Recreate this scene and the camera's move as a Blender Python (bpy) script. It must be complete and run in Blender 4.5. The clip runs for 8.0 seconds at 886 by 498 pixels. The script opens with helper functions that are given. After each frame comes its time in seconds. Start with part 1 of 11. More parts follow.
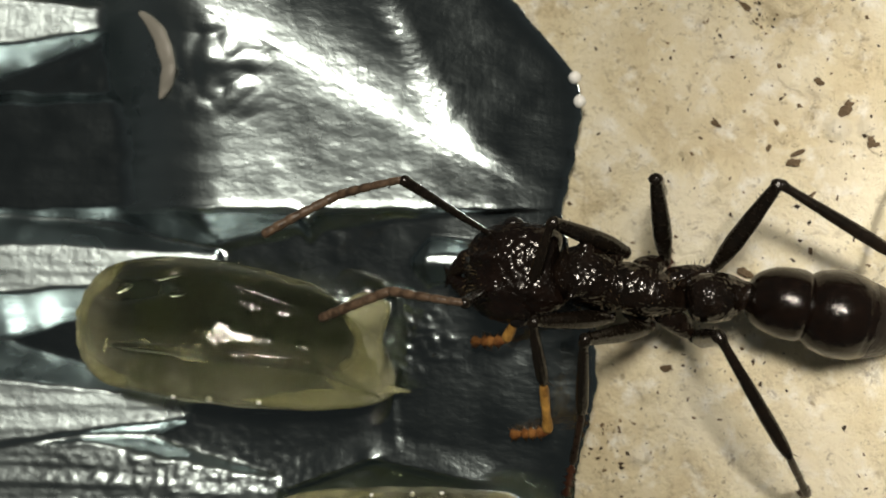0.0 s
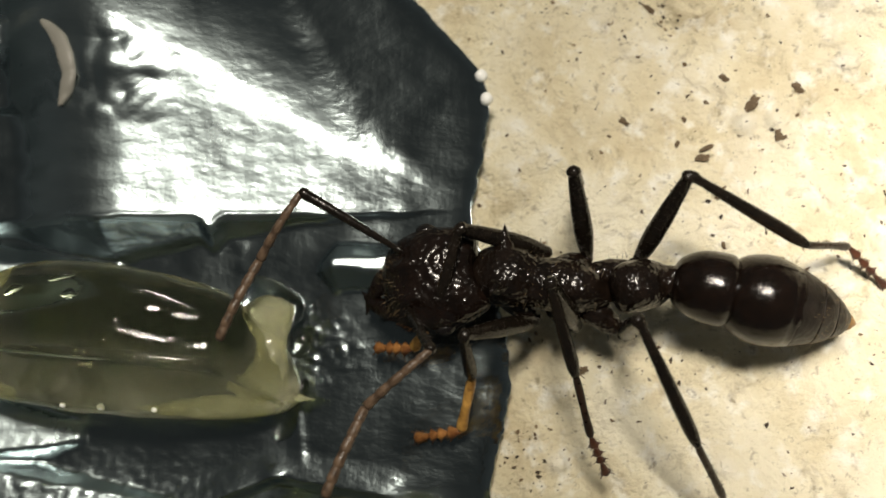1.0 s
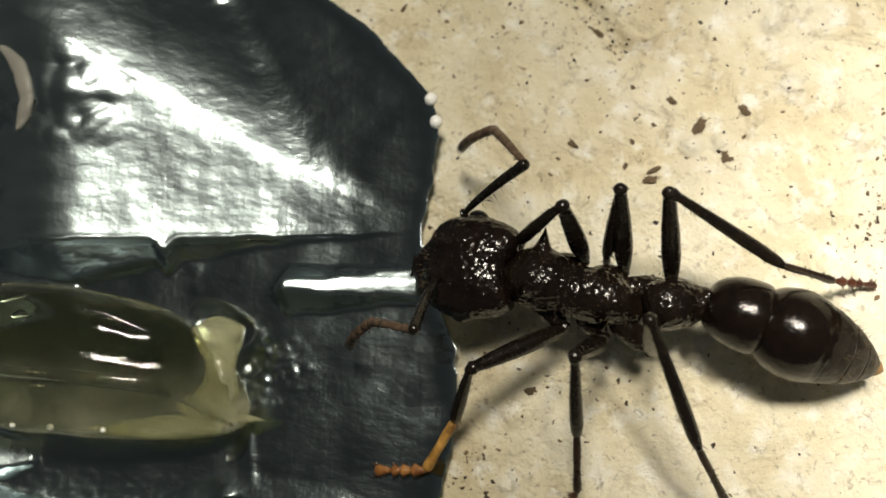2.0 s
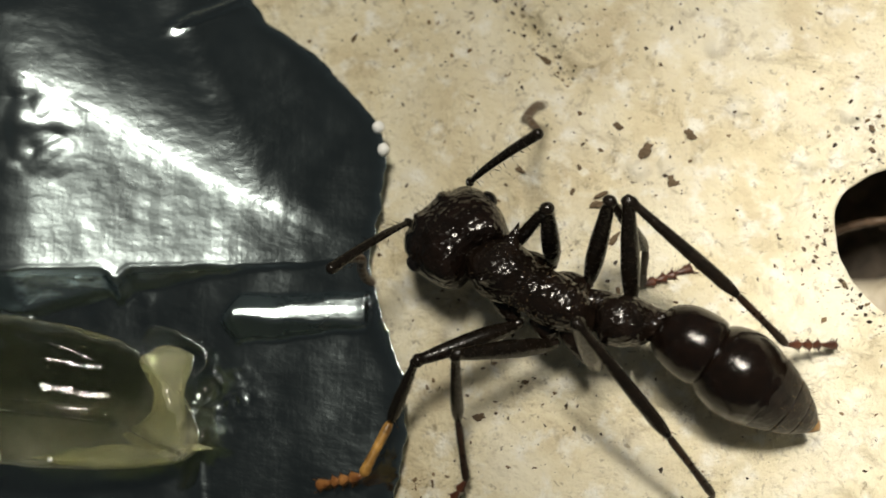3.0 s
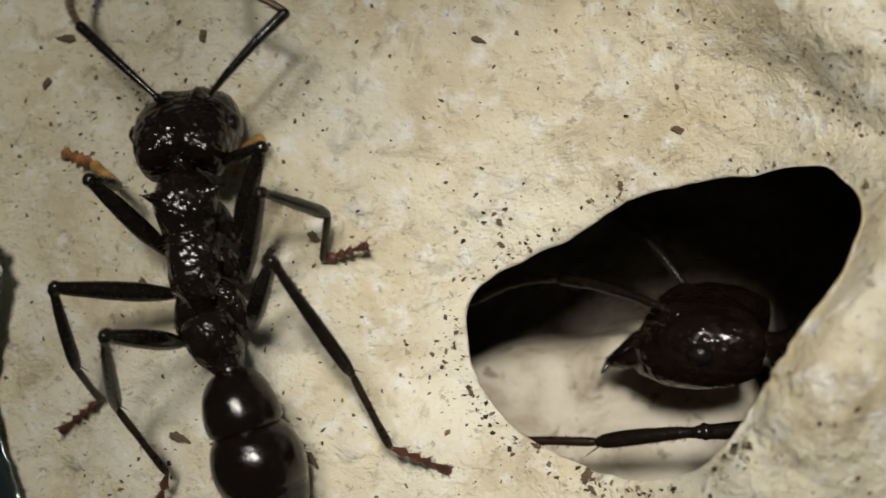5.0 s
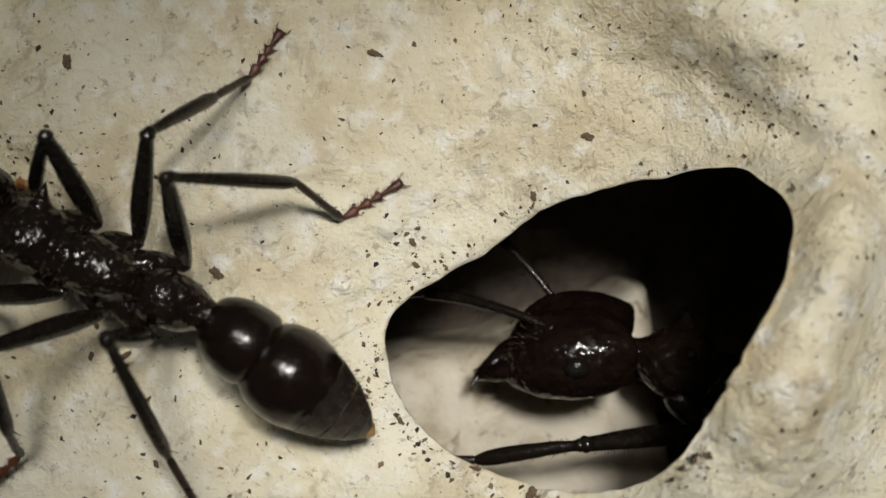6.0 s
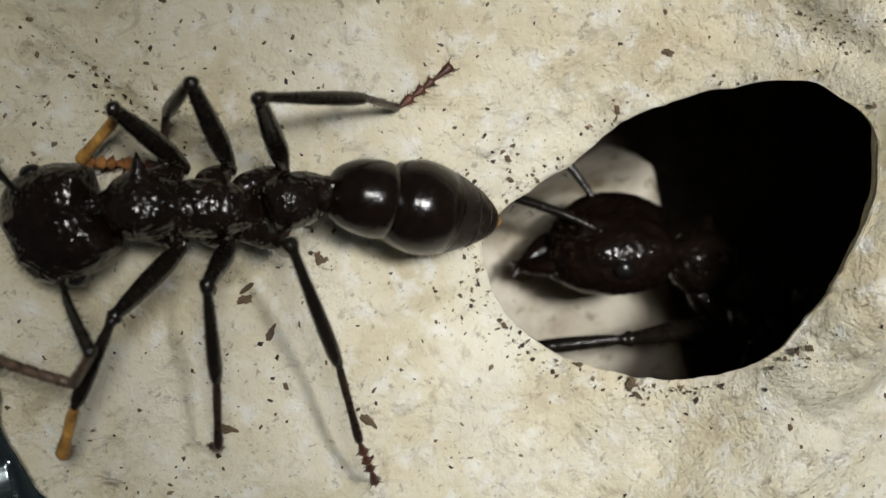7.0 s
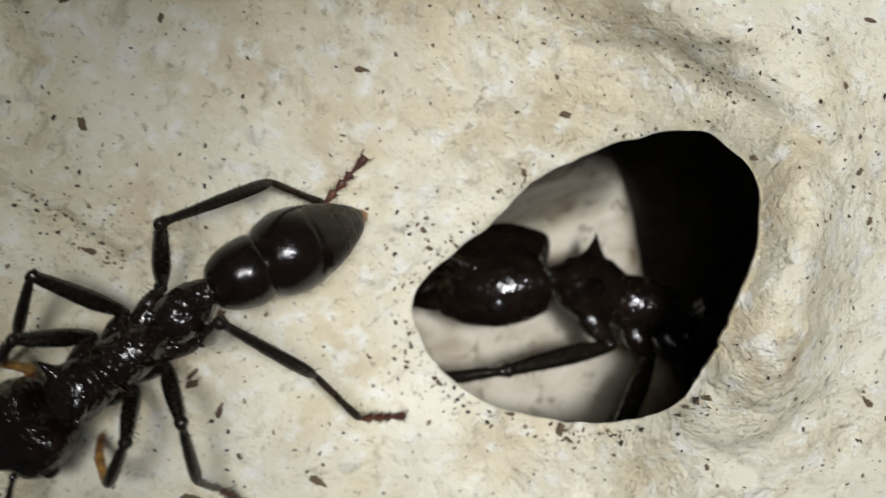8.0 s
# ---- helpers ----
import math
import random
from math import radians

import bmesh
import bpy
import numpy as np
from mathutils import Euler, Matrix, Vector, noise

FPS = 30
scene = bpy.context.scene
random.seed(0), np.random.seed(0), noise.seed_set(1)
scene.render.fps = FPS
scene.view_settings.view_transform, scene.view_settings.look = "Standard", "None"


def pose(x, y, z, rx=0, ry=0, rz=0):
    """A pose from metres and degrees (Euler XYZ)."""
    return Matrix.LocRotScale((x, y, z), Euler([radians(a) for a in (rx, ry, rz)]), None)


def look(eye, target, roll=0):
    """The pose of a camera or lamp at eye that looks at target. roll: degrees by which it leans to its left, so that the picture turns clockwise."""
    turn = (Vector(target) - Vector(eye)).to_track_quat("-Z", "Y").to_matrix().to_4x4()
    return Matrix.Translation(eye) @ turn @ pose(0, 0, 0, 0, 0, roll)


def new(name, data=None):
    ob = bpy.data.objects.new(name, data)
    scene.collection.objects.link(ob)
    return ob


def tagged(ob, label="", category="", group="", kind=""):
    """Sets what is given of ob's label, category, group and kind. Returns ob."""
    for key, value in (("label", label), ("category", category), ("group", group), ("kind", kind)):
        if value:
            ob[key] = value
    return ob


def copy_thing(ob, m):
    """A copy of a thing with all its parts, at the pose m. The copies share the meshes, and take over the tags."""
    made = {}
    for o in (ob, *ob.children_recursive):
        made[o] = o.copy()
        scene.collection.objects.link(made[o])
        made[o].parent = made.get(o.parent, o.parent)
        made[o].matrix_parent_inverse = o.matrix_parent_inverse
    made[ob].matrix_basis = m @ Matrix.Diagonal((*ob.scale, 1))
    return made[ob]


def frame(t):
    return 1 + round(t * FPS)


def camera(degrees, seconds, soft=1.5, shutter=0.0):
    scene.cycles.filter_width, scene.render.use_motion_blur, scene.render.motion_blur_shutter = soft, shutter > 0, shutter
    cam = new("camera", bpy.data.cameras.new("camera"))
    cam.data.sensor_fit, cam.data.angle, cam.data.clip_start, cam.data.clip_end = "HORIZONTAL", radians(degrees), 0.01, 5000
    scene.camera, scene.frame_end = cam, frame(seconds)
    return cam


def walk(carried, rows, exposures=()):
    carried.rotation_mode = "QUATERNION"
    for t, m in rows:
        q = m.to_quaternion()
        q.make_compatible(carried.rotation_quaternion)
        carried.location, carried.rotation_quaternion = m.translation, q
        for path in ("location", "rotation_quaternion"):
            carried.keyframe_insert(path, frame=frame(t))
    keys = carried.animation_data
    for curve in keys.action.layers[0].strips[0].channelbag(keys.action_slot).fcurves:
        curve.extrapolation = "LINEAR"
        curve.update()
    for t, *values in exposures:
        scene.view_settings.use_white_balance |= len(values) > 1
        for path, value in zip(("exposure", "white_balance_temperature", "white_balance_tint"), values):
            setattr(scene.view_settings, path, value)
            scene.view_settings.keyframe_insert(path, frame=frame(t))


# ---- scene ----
MM = 0.001   # all sizes below are written in millimetres


def mm(x, y, z, rx=0, ry=0, rz=0):
    return pose(x * MM, y * MM, z * MM, rx, ry, rz)


# the camera is held by hand about five centimetres above the plaster
cam = camera(40.00, 8.0, 1.5, 0.3)
cam.data.dof.use_dof, cam.data.dof.focus_distance, cam.data.dof.aperture_fstop = True, 0.0465, 66
CAM_PATH = (
    (0, 0.015, -4.497, 52.731, 1.280, 10.406, 1.569),
    (0.5, -1.199, -4.473, 51.646, 2.287, 8.539, 0.703),
    (1, 1.277, -11.444, 50.377, 9.165, 7.810, 0.627),
    (1.5, 2.324, -11.460, 50.535, 9.654, 7.921, 0.686),
    (2.8, 6.588, -13.153, 49.805, 12.605, 9.274, 0.387),
    (3, 6.754, -12.445, 49.915, 12.464, 9.259, 0.215),
    (3.5, 10.036, -12.076, 50.704, 13.550, 9.273, -0.668),
    (4, 14.876, -9.386, 51.088, 12.430, 11.408, -0.447),
    (4.5, 21.247, -5.593, 48.117, 9.724, 12.210, -2.185),
    (5, 22.502, -4.540, 46.184, 7.883, 10.494, -3.099),
    (5.2, 21.645, -4.008, 45.911, 7.143, 9.083, -3.989),
    (6.3, 12.445, -0.212, 45.408, 4.615, -3.076, -11.450),
    (6.5, 9.160, -2.624, 46.486, 6.570, -3.543, -12.693),
    (7, 4.240, 6.908, 46.625, -5.269, -12.069, -12.092),
    (7.5, 13.873, 7.750, 48.294, -6.732, -7.275, -15.739),
    (8, 16.482, 10.860, 50.686, -8.766, -3.584, -18.387),
)
EXPOSURE = ((0.0, -0.45, 7100, 10), (0.5, -0.35, 7000, 10), (1.0, -0.22, 7000, 10), (1.5, -0.25, 7000, 8), (3.0, -0.48, 6900, 8), (3.5, -0.5, 6700, 10), (4.0, -0.9, 6600, 10),
            (4.5, -1.0, 6500, 10), (5.0, -1.1, 6500, 10), (5.5, -1.1, 6450, 10), (6.5, -1.06, 6250, 10), (8.0, -0.89, 5850, 10))
walk(cam, [(t, mm(x, y, z, rx, ry, rz)) for t, x, y, z, rx, ry, rz in CAM_PATH], EXPOSURE)

# ---- light: a dim room, a white lamp whose beam falls on the foil, and a torch whose beam falls round the hole ----
world = bpy.data.worlds.new("dim_room")
scene.world = world
world.use_nodes = True
# darkest overhead, lighter towards the walls of the room
nodes, links = world.node_tree.nodes, world.node_tree.links
way, high = nodes.new("ShaderNodeTexCoord"), nodes.new("ShaderNodeSeparateXYZ")
walls = nodes.new("ShaderNodeMapRange")
for socket, value in (("From Min", 0.25), ("From Max", 0.95), ("To Min", 0.085), ("To Max", 0.036)):
    walls.inputs[socket].default_value = value
links.new(way.outputs["Generated"], high.inputs[0])
links.new(high.outputs["Z"], walls.inputs["Value"])
links.new(walls.outputs[0], nodes["Background"].inputs[1])
nodes["Background"].inputs[0].default_value = (0.85, 0.93, 0.95, 1)

lamp_data = bpy.data.lights.new("white_lamp", "SPOT")
lamp_data.shadow_soft_size, lamp_data.spot_size, lamp_data.spot_blend = 13 * MM, radians(37), 0.75
lamp_data.energy, lamp_data.color = 0.76, (1.0, 0.95, 0.86)
lamp = new("white_lamp", lamp_data)
lamp.matrix_world = look((7 * MM, 32 * MM, 125 * MM), (-17 * MM, -1 * MM, 0))

torch_data = bpy.data.lights.new("torch", "SPOT")
torch_data.shadow_soft_size, torch_data.spot_size, torch_data.spot_blend = 8 * MM, radians(23), 0.6
torch_data.energy, torch_data.color = 1.3, (1.0, 0.95, 0.88)
torch = new("torch", torch_data)
torch.matrix_world = look((36 * MM, 20 * MM, 120 * MM), (27 * MM, -3 * MM, 0))


# ---- materials ----
def material(name, rough=0.5, metal=0.0):
    m = bpy.data.materials.new(name)
    m.use_nodes = True
    b = m.node_tree.nodes["Principled BSDF"]
    b.inputs["Roughness"].default_value, b.inputs["Metallic"].default_value = rough, metal
    return m, m.node_tree, b


def add(tree, kind, **values):
    n = tree.nodes.new(kind)
    for k, v in values.items():
        n.inputs[k].default_value = v
    return n


def coords(tree):
    return tree.nodes.new("ShaderNodeTexCoord").outputs["Object"]


def noise_tex(tree, scale, detail=4.0, rough=0.55, distort=0.0):
    n = add(tree, "ShaderNodeTexNoise", Scale=scale, Detail=detail, Roughness=rough, Distortion=distort)
    tree.links.new(coords(tree), n.inputs["Vector"])
    return n.outputs["Fac"]


def ramp(tree, fac, stops):
    n = tree.nodes.new("ShaderNodeValToRGB")
    e = n.color_ramp.elements
    while len(e) < len(stops):
        e.new(0.5)
    for k, (p, c) in zip(e, stops):
        k.position, k.color = p, (*c, 1)
    tree.links.new(fac, n.inputs["Fac"])
    return n.outputs["Color"]


def mix(tree, fac, a, b, kind="MIX"):
    n = tree.nodes.new("ShaderNodeMix")
    n.data_type, n.blend_type = "RGBA", kind
    for slot, v in ((0, fac), (6, a), (7, b)):
        if isinstance(v, (int, float)):
            n.inputs[slot].default_value = v
        elif isinstance(v, tuple):
            n.inputs[slot].default_value = (*v, 1)
        else:
            tree.links.new(v, n.inputs[slot])
    return n.outputs[2]


def bump(tree, bsdf, fac, strength, distance):
    n = add(tree, "ShaderNodeBump", Strength=strength, Distance=distance * MM)
    old = bsdf.inputs["Normal"].links
    if old:
        tree.links.new(old[0].from_socket, n.inputs["Normal"])
    tree.links.new(fac, n.inputs["Height"])
    tree.links.new(n.outputs[0], bsdf.inputs["Normal"])


def plaster_material():
    m, t, b = material("plaster", 0.72)
    warm = ramp(t, noise_tex(t, 90, 3), [(0.3, (0.70, 0.63, 0.46)), (0.55, (0.78, 0.73, 0.57)), (0.8, (0.82, 0.79, 0.66))])
    patch = ramp(t, noise_tex(t, 200, 6, 0.65), [(0.36, (0.60, 0.48, 0.26)), (0.46, (0.88, 0.83, 0.68)), (0.56, (1, 1, 1))])
    col = mix(t, 0.42, warm, patch, "MULTIPLY")
    pale = ramp(t, noise_tex(t, 900, 5, 0.6), [(0.52, (0, 0, 0)), (0.68, (1, 1, 1))])
    col = mix(t, pale, col, (0.84, 0.82, 0.73))
    dirt = ramp(t, noise_tex(t, 520, 7, 0.72, 0.7), [(0.34, (0.34, 0.28, 0.19)), (0.45, (1, 1, 1))])
    col = mix(t, 0.42, col, dirt, "MULTIPLY")
    fine = ramp(t, noise_tex(t, 2100, 4, 0.7, 0.3), [(0.345, (0.20, 0.16, 0.11)), (0.40, (1, 1, 1))])
    col = mix(t, 0.45, col, fine, "MULTIPLY")
    t.links.new(col, b.inputs["Base Color"])
    bump(t, b, noise_tex(t, 380, 8, 0.68, 0.2), 1.0, 0.75)
    bump(t, b, noise_tex(t, 1900, 6, 0.68), 0.9, 0.16)
    lump = ramp(t, noise_tex(t, 620, 3, 0.5, 0.3), [(0.58, (0, 0, 0)), (0.72, (1, 1, 1))])
    pit = ramp(t, noise_tex(t, 1150, 3, 0.6, 0.9), [(0.30, (0, 0, 0)), (0.38, (1, 1, 1))])
    cells = add(t, "ShaderNodeTexVoronoi", Scale=420)
    t.links.new(coords(t), cells.inputs["Vector"])
    dome = add(t, "ShaderNodeMapRange", **{"From Min": 0.30, "From Max": 0.04})
    dome.interpolation_type = "SMOOTHSTEP"
    t.links.new(cells.outputs["Distance"], dome.inputs["Value"])
    few = ramp(t, cells.outputs["Color"], [(0.60, (0, 0, 0)), (0.72, (1, 1, 1))])
    blister = mix(t, 1.0, dome.outputs[0], few, "MULTIPLY")
    t.links.new(mix(t, mix(t, 1.0, blister, (0.45, 0.45, 0.45), "MULTIPLY"), col, (0.86, 0.84, 0.76)), b.inputs["Base Color"])
    bump(t, b, blister, 0.9, 0.30)
    bump(t, b, lump, 0.5, 0.18)
    bump(t, b, pit, 0.35, 0.09)
    b.inputs["Specular IOR Level"].default_value = 0.35
    return m


def foil_material():
    m, t, b = material("foil", 0.2, 1.0)
    b.inputs["Base Color"].default_value = (0.35, 0.415, 0.43, 1)
    # fine streaks left by rolling, and a faint pebbled embossing
    mapping = t.nodes.new("ShaderNodeMapping")
    mapping.inputs["Scale"].default_value = (1.0, 0.14, 1.0)
    t.links.new(coords(t), mapping.inputs["Vector"])
    streak = add(t, "ShaderNodeTexNoise", Scale=4200, Detail=3.0, Roughness=0.6)
    t.links.new(mapping.outputs[0], streak.inputs["Vector"])
    emboss = t.nodes.new("ShaderNodeMapping")
    emboss.inputs["Scale"].default_value = (0.55, 1.0, 1.0)
    emboss.inputs["Rotation"].default_value = (0, 0, radians(28))
    t.links.new(coords(t), emboss.inputs["Vector"])
    pebble = add(t, "ShaderNodeTexNoise", Scale=1900, Detail=3.0, Roughness=0.55)
    t.links.new(emboss.outputs[0], pebble.inputs["Vector"])
    r = add(t, "ShaderNodeMapRange", **{"From Min": 0.3, "From Max": 0.7, "To Min": 0.13, "To Max": 0.2})
    t.links.new(noise_tex(t, 420, 4), r.inputs["Value"])
    # stretched facets are silky, the flat sheet is glossy
    silk = t.nodes.new("ShaderNodeAttribute")
    silk.attribute_name = "silky"
    more = t.nodes.new("ShaderNodeMath")
    more.operation = "MULTIPLY_ADD"
    more.inputs[1].default_value = 0.13
    t.links.new(silk.outputs["Fac"], more.inputs[0])
    t.links.new(r.outputs[0], more.inputs[2])
    t.links.new(more.outputs[0], b.inputs["Roughness"])
    bump(t, b, pebble.outputs["Fac"], 0.62, 0.055)
    bump(t, b, streak.outputs["Fac"], 0.5, 0.014)
    return m


def shell_material(name, dark, light, rough, scale=1400, relief=0.05, grain=0):
    m, t, b = material(name, rough)
    col = ramp(t, noise_tex(t, scale, 5, 0.6), [(0.35, dark), (0.7, light)])
    t.links.new(col, b.inputs["Base Color"])
    r = add(t, "ShaderNodeMapRange", **{"From Min": 0.3, "From Max": 0.75, "To Min": rough * 0.75, "To Max": rough * 1.5})
    t.links.new(noise_tex(t, scale * 2, 4), r.inputs["Value"])
    t.links.new(r.outputs[0], b.inputs["Roughness"])
    if grain:
        cells = add(t, "ShaderNodeTexVoronoi", Scale=grain)
        cells.feature = "SMOOTH_F1"
        t.links.new(coords(t), cells.inputs["Vector"])
        bump(t, b, cells.outputs["Distance"], 1.0, -relief)
    else:
        bump(t, b, noise_tex(t, scale * 2, 3, 0.6), 0.6, relief)
    b.inputs["Specular IOR Level"].default_value = 0.42
    return m


def leg_material(name, dark, light, under):
    """Dark, and paler towards the -y flank and the underside."""
    m = shell_material(name, dark, light, 0.2, 2600, 0.06)
    t = m.node_tree
    b = t.nodes["Principled BSDF"]
    axes = t.nodes.new("ShaderNodeSeparateXYZ")
    t.links.new(coords(t), axes.inputs[0])
    side = add(t, "ShaderNodeMapRange", **{"From Min": -0.05 * MM, "From Max": -0.19 * MM})
    tilt = t.nodes.new("ShaderNodeMath")
    tilt.operation = "MULTIPLY_ADD"
    tilt.inputs[1].default_value = 0.4
    t.links.new(axes.outputs["Z"], tilt.inputs[0])
    t.links.new(axes.outputs["Y"], tilt.inputs[2])
    t.links.new(tilt.outputs[0], side.inputs["Value"])
    t.links.new(mix(t, side.outputs[0], b.inputs["Base Color"].links[0].from_socket, under), b.inputs["Base Color"])
    return m


def jelly_material(name, colour, trans, rough):
    m, t, b = material(name, rough)
    col = ramp(t, noise_tex(t, 420, 4), [(0.35, tuple(c * 0.8 for c in colour)), (0.7, colour)])
    t.links.new(col, b.inputs["Base Color"])
    b.inputs["Transmission Weight"].default_value = trans
    b.inputs["IOR"].default_value = 1.34
    bump(t, b, noise_tex(t, 700, 4), 0.45, 0.16)
    return m


def morsel_material():
    """Clear on one flank, clouded and yellower on the other and at both ends."""
    m = jelly_material("half_clouded_jelly", (0.95, 0.94, 0.68), 0.99, 0.04)
    t = m.node_tree
    b = t.nodes["Principled BSDF"]
    axes = t.nodes.new("ShaderNodeSeparateXYZ")
    t.links.new(coords(t), axes.inputs[0])
    flank = add(t, "ShaderNodeMapRange", **{"From Min": 0.2 * MM, "From Max": -2.2 * MM, "To Min": 0.0, "To Max": 0.11})
    t.links.new(axes.outputs["Y"], flank.inputs["Value"])
    ends = t.nodes.new("ShaderNodeMath")
    ends.operation = "ABSOLUTE"
    t.links.new(axes.outputs["X"], ends.inputs[0])
    end = add(t, "ShaderNodeMapRange", **{"From Min": 4.6 * MM, "From Max": 6.6 * MM, "To Min": 0.0, "To Max": 0.14})
    t.links.new(ends.outputs[0], end.inputs["Value"])
    cloud = t.nodes.new("ShaderNodeMath")
    t.links.new(flank.outputs[0], cloud.inputs[0])
    t.links.new(end.outputs[0], cloud.inputs[1])
    wisps = t.nodes.new("ShaderNodeMath")
    wisps.operation = "MULTIPLY"
    t.links.new(cloud.outputs[0], wisps.inputs[0])
    t.links.new(ramp(t, noise_tex(t, 380, 5, 0.6, 1.2), [(0.35, (0.25, 0.25, 0.25)), (0.65, (1.3, 1.3, 1.3))]), wisps.inputs[1])
    clear = t.nodes.new("ShaderNodeMath")
    clear.operation = "SUBTRACT"
    clear.inputs[0].default_value = 0.995
    t.links.new(wisps.outputs[0], clear.inputs[1])
    t.links.new(clear.outputs[0], b.inputs["Transmission Weight"])
    return m


def crumb_material():
    m, t, b = material("crumb", 0.8)
    info = t.nodes.new("ShaderNodeNewGeometry")
    col = ramp(t, info.outputs["Random Per Island"], [(0.0, (0.018, 0.012, 0.008)), (0.45, (0.07, 0.047, 0.026)), (1.0, (0.24, 0.165, 0.09))])
    t.links.new(mix(t, 0.5, col, ramp(t, noise_tex(t, 5000), [(0.3, (0.4, 0.4, 0.4)), (0.7, (1, 1, 1))]), "MULTIPLY"), b.inputs["Base Color"])
    return m


# plain white that stands in for glints on the foil edge and bubbles
GLINT_WHITE = material("white_glint", 0.25)[0]
GLINT_WHITE.node_tree.nodes["Principled BSDF"].inputs["Base Color"].default_value = (0.85, 0.86, 0.84, 1)
PLASTER, CRUMB = plaster_material(), crumb_material()
FOIL = foil_material()
SHELL = shell_material("black_brown_shell", (0.005, 0.0034, 0.0024), (0.012, 0.0072, 0.0048), 0.19, 1400, 0.08, 4600)
HEAD_SHELL = shell_material("red_brown_shell", (0.005, 0.0032, 0.0024), (0.011, 0.006, 0.0042), 0.19, 1500, 0.08, 4400)
GASTER_SHELL = shell_material("smooth_shell", (0.004, 0.0026, 0.0019), (0.008, 0.0044, 0.003), 0.17, 2400, 0.03)
HIND_SHELL = shell_material("dull_downy_shell", (0.006, 0.0045, 0.0034), (0.015, 0.010, 0.007), 0.4, 2200, 0.06)
LEG_SHELL = leg_material("leg_shell", (0.0055, 0.0042, 0.003), (0.013, 0.009, 0.006), (0.035, 0.022, 0.011))
FEMUR_SHELL = shell_material("femur_shell", (0.0055, 0.0042, 0.003), (0.012, 0.0085, 0.0058), 0.22, 2600, 0.035)
SHANK_SHELL = shell_material("shank_shell", (0.010, 0.006, 0.004), (0.030, 0.016, 0.009), 0.3, 2600, 0.04)
FOOT_SHELL = shell_material("foot_shell", (0.035, 0.012, 0.007), (0.11, 0.035, 0.017), 0.38, 3000)
AMBER_SHELL = shell_material("amber_shank_shell", (0.10, 0.045, 0.010), (0.55, 0.30, 0.075), 0.34, 1500)
AMBER_FOOT = shell_material("amber_foot_shell", (0.11, 0.035, 0.012), (0.38, 0.17, 0.05), 0.36, 1800)
FEELER_SHELL = shell_material("feeler_shell", (0.05, 0.032, 0.021), (0.16, 0.105, 0.068), 0.38, 3000)
TIP_SHELL = shell_material("gaster_tip_shell", (0.16, 0.09, 0.035), (0.34, 0.20, 0.08), 0.4, 3000)
EYE = shell_material("eye_shell", (0.006, 0.005, 0.005), (0.014, 0.012, 0.011), 0.16, 4000)
HAIR = shell_material("tan_hair", (0.10, 0.065, 0.03), (0.24, 0.17, 0.09), 0.5, 3000)
JELLY = morsel_material()
MILKY = jelly_material("milky_yellow_jelly", (0.80, 0.80, 0.52), 0.72, 0.14)
STRAND = jelly_material("pale_strand", (0.36, 0.35, 0.31), 0.3, 0.4)
CLEAR = jelly_material("clear_gel", (0.95, 0.96, 0.93), 1.0, 0.1)


# ---- mesh helpers ----
def finish(bm, name, mat, smooth=True):
    bmesh.ops.recalc_face_normals(bm, faces=bm.faces)
    bmesh.ops.scale(bm, vec=(MM, MM, MM), verts=bm.verts)
    me = bpy.data.meshes.new(name)
    bm.to_mesh(me)
    bm.free()
    for p in me.polygons:
        p.use_smooth = smooth
    me.materials.append(mat)
    return me


def part(name, bm, mat, parent, label="", smooth=True):
    me = bm if isinstance(bm, bpy.types.Mesh) else finish(bm, name, mat, smooth)
    ob = new(name, me)
    ob.parent = parent
    return tagged(ob, label)


def thing(name, bm, mat, label, category="", group="", kind="", smooth=True):
    me = bm if isinstance(bm, bpy.types.Mesh) else finish(bm, name, mat, smooth)
    return tagged(new(name, me), label, category, group, kind)


def loft(bm, rings, seg=18, power=2.0):
    """Closed tube through rings of (x, half width, half height, y, z)."""
    loops = []
    for x, ry, rz, yc, zc in rings:
        loop = []
        for i in range(seg):
            a = 2 * math.pi * i / seg
            c, s = math.cos(a), math.sin(a)
            k = (abs(c) ** power + abs(s) ** power) ** (-1 / power)
            loop.append(bm.verts.new((x, yc + ry * c * k, zc + rz * s * k)))
        loops.append(loop)
    for a, b in zip(loops, loops[1:]):
        for i in range(seg):
            bm.faces.new((a[i], a[(i + 1) % seg], b[(i + 1) % seg], b[i]))
    bm.faces.new(loops[0])
    bm.faces.new(loops[-1])
    return bm


def smooth_rings(rings, n):
    """Resample ring keys smoothly to n rings."""
    r = np.array(rings, float)
    k = len(r)
    out = []
    for u in np.linspace(0, k - 1, n):
        i = min(int(u), k - 2)
        f = u - i
        p0, p1, p2, p3 = r[max(i - 1, 0)], r[i], r[i + 1], r[min(i + 2, k - 1)]
        v = 0.5 * (2 * p1 + (p2 - p0) * f + (2 * p0 - 5 * p1 + 4 * p2 - p3) * f * f + (3 * p1 - p0 - 3 * p2 + p3) * f ** 3)
        v[1:3] = np.maximum(v[1:3], 0.02)
        out.append(tuple(v))
    return out


def roughen(bm, amount, size, seed=0):
    for v in bm.verts:
        n = noise.noise_vector(v.co / size + Vector((seed, seed * 2.3, 0)))
        v.co += n * amount
    return bm


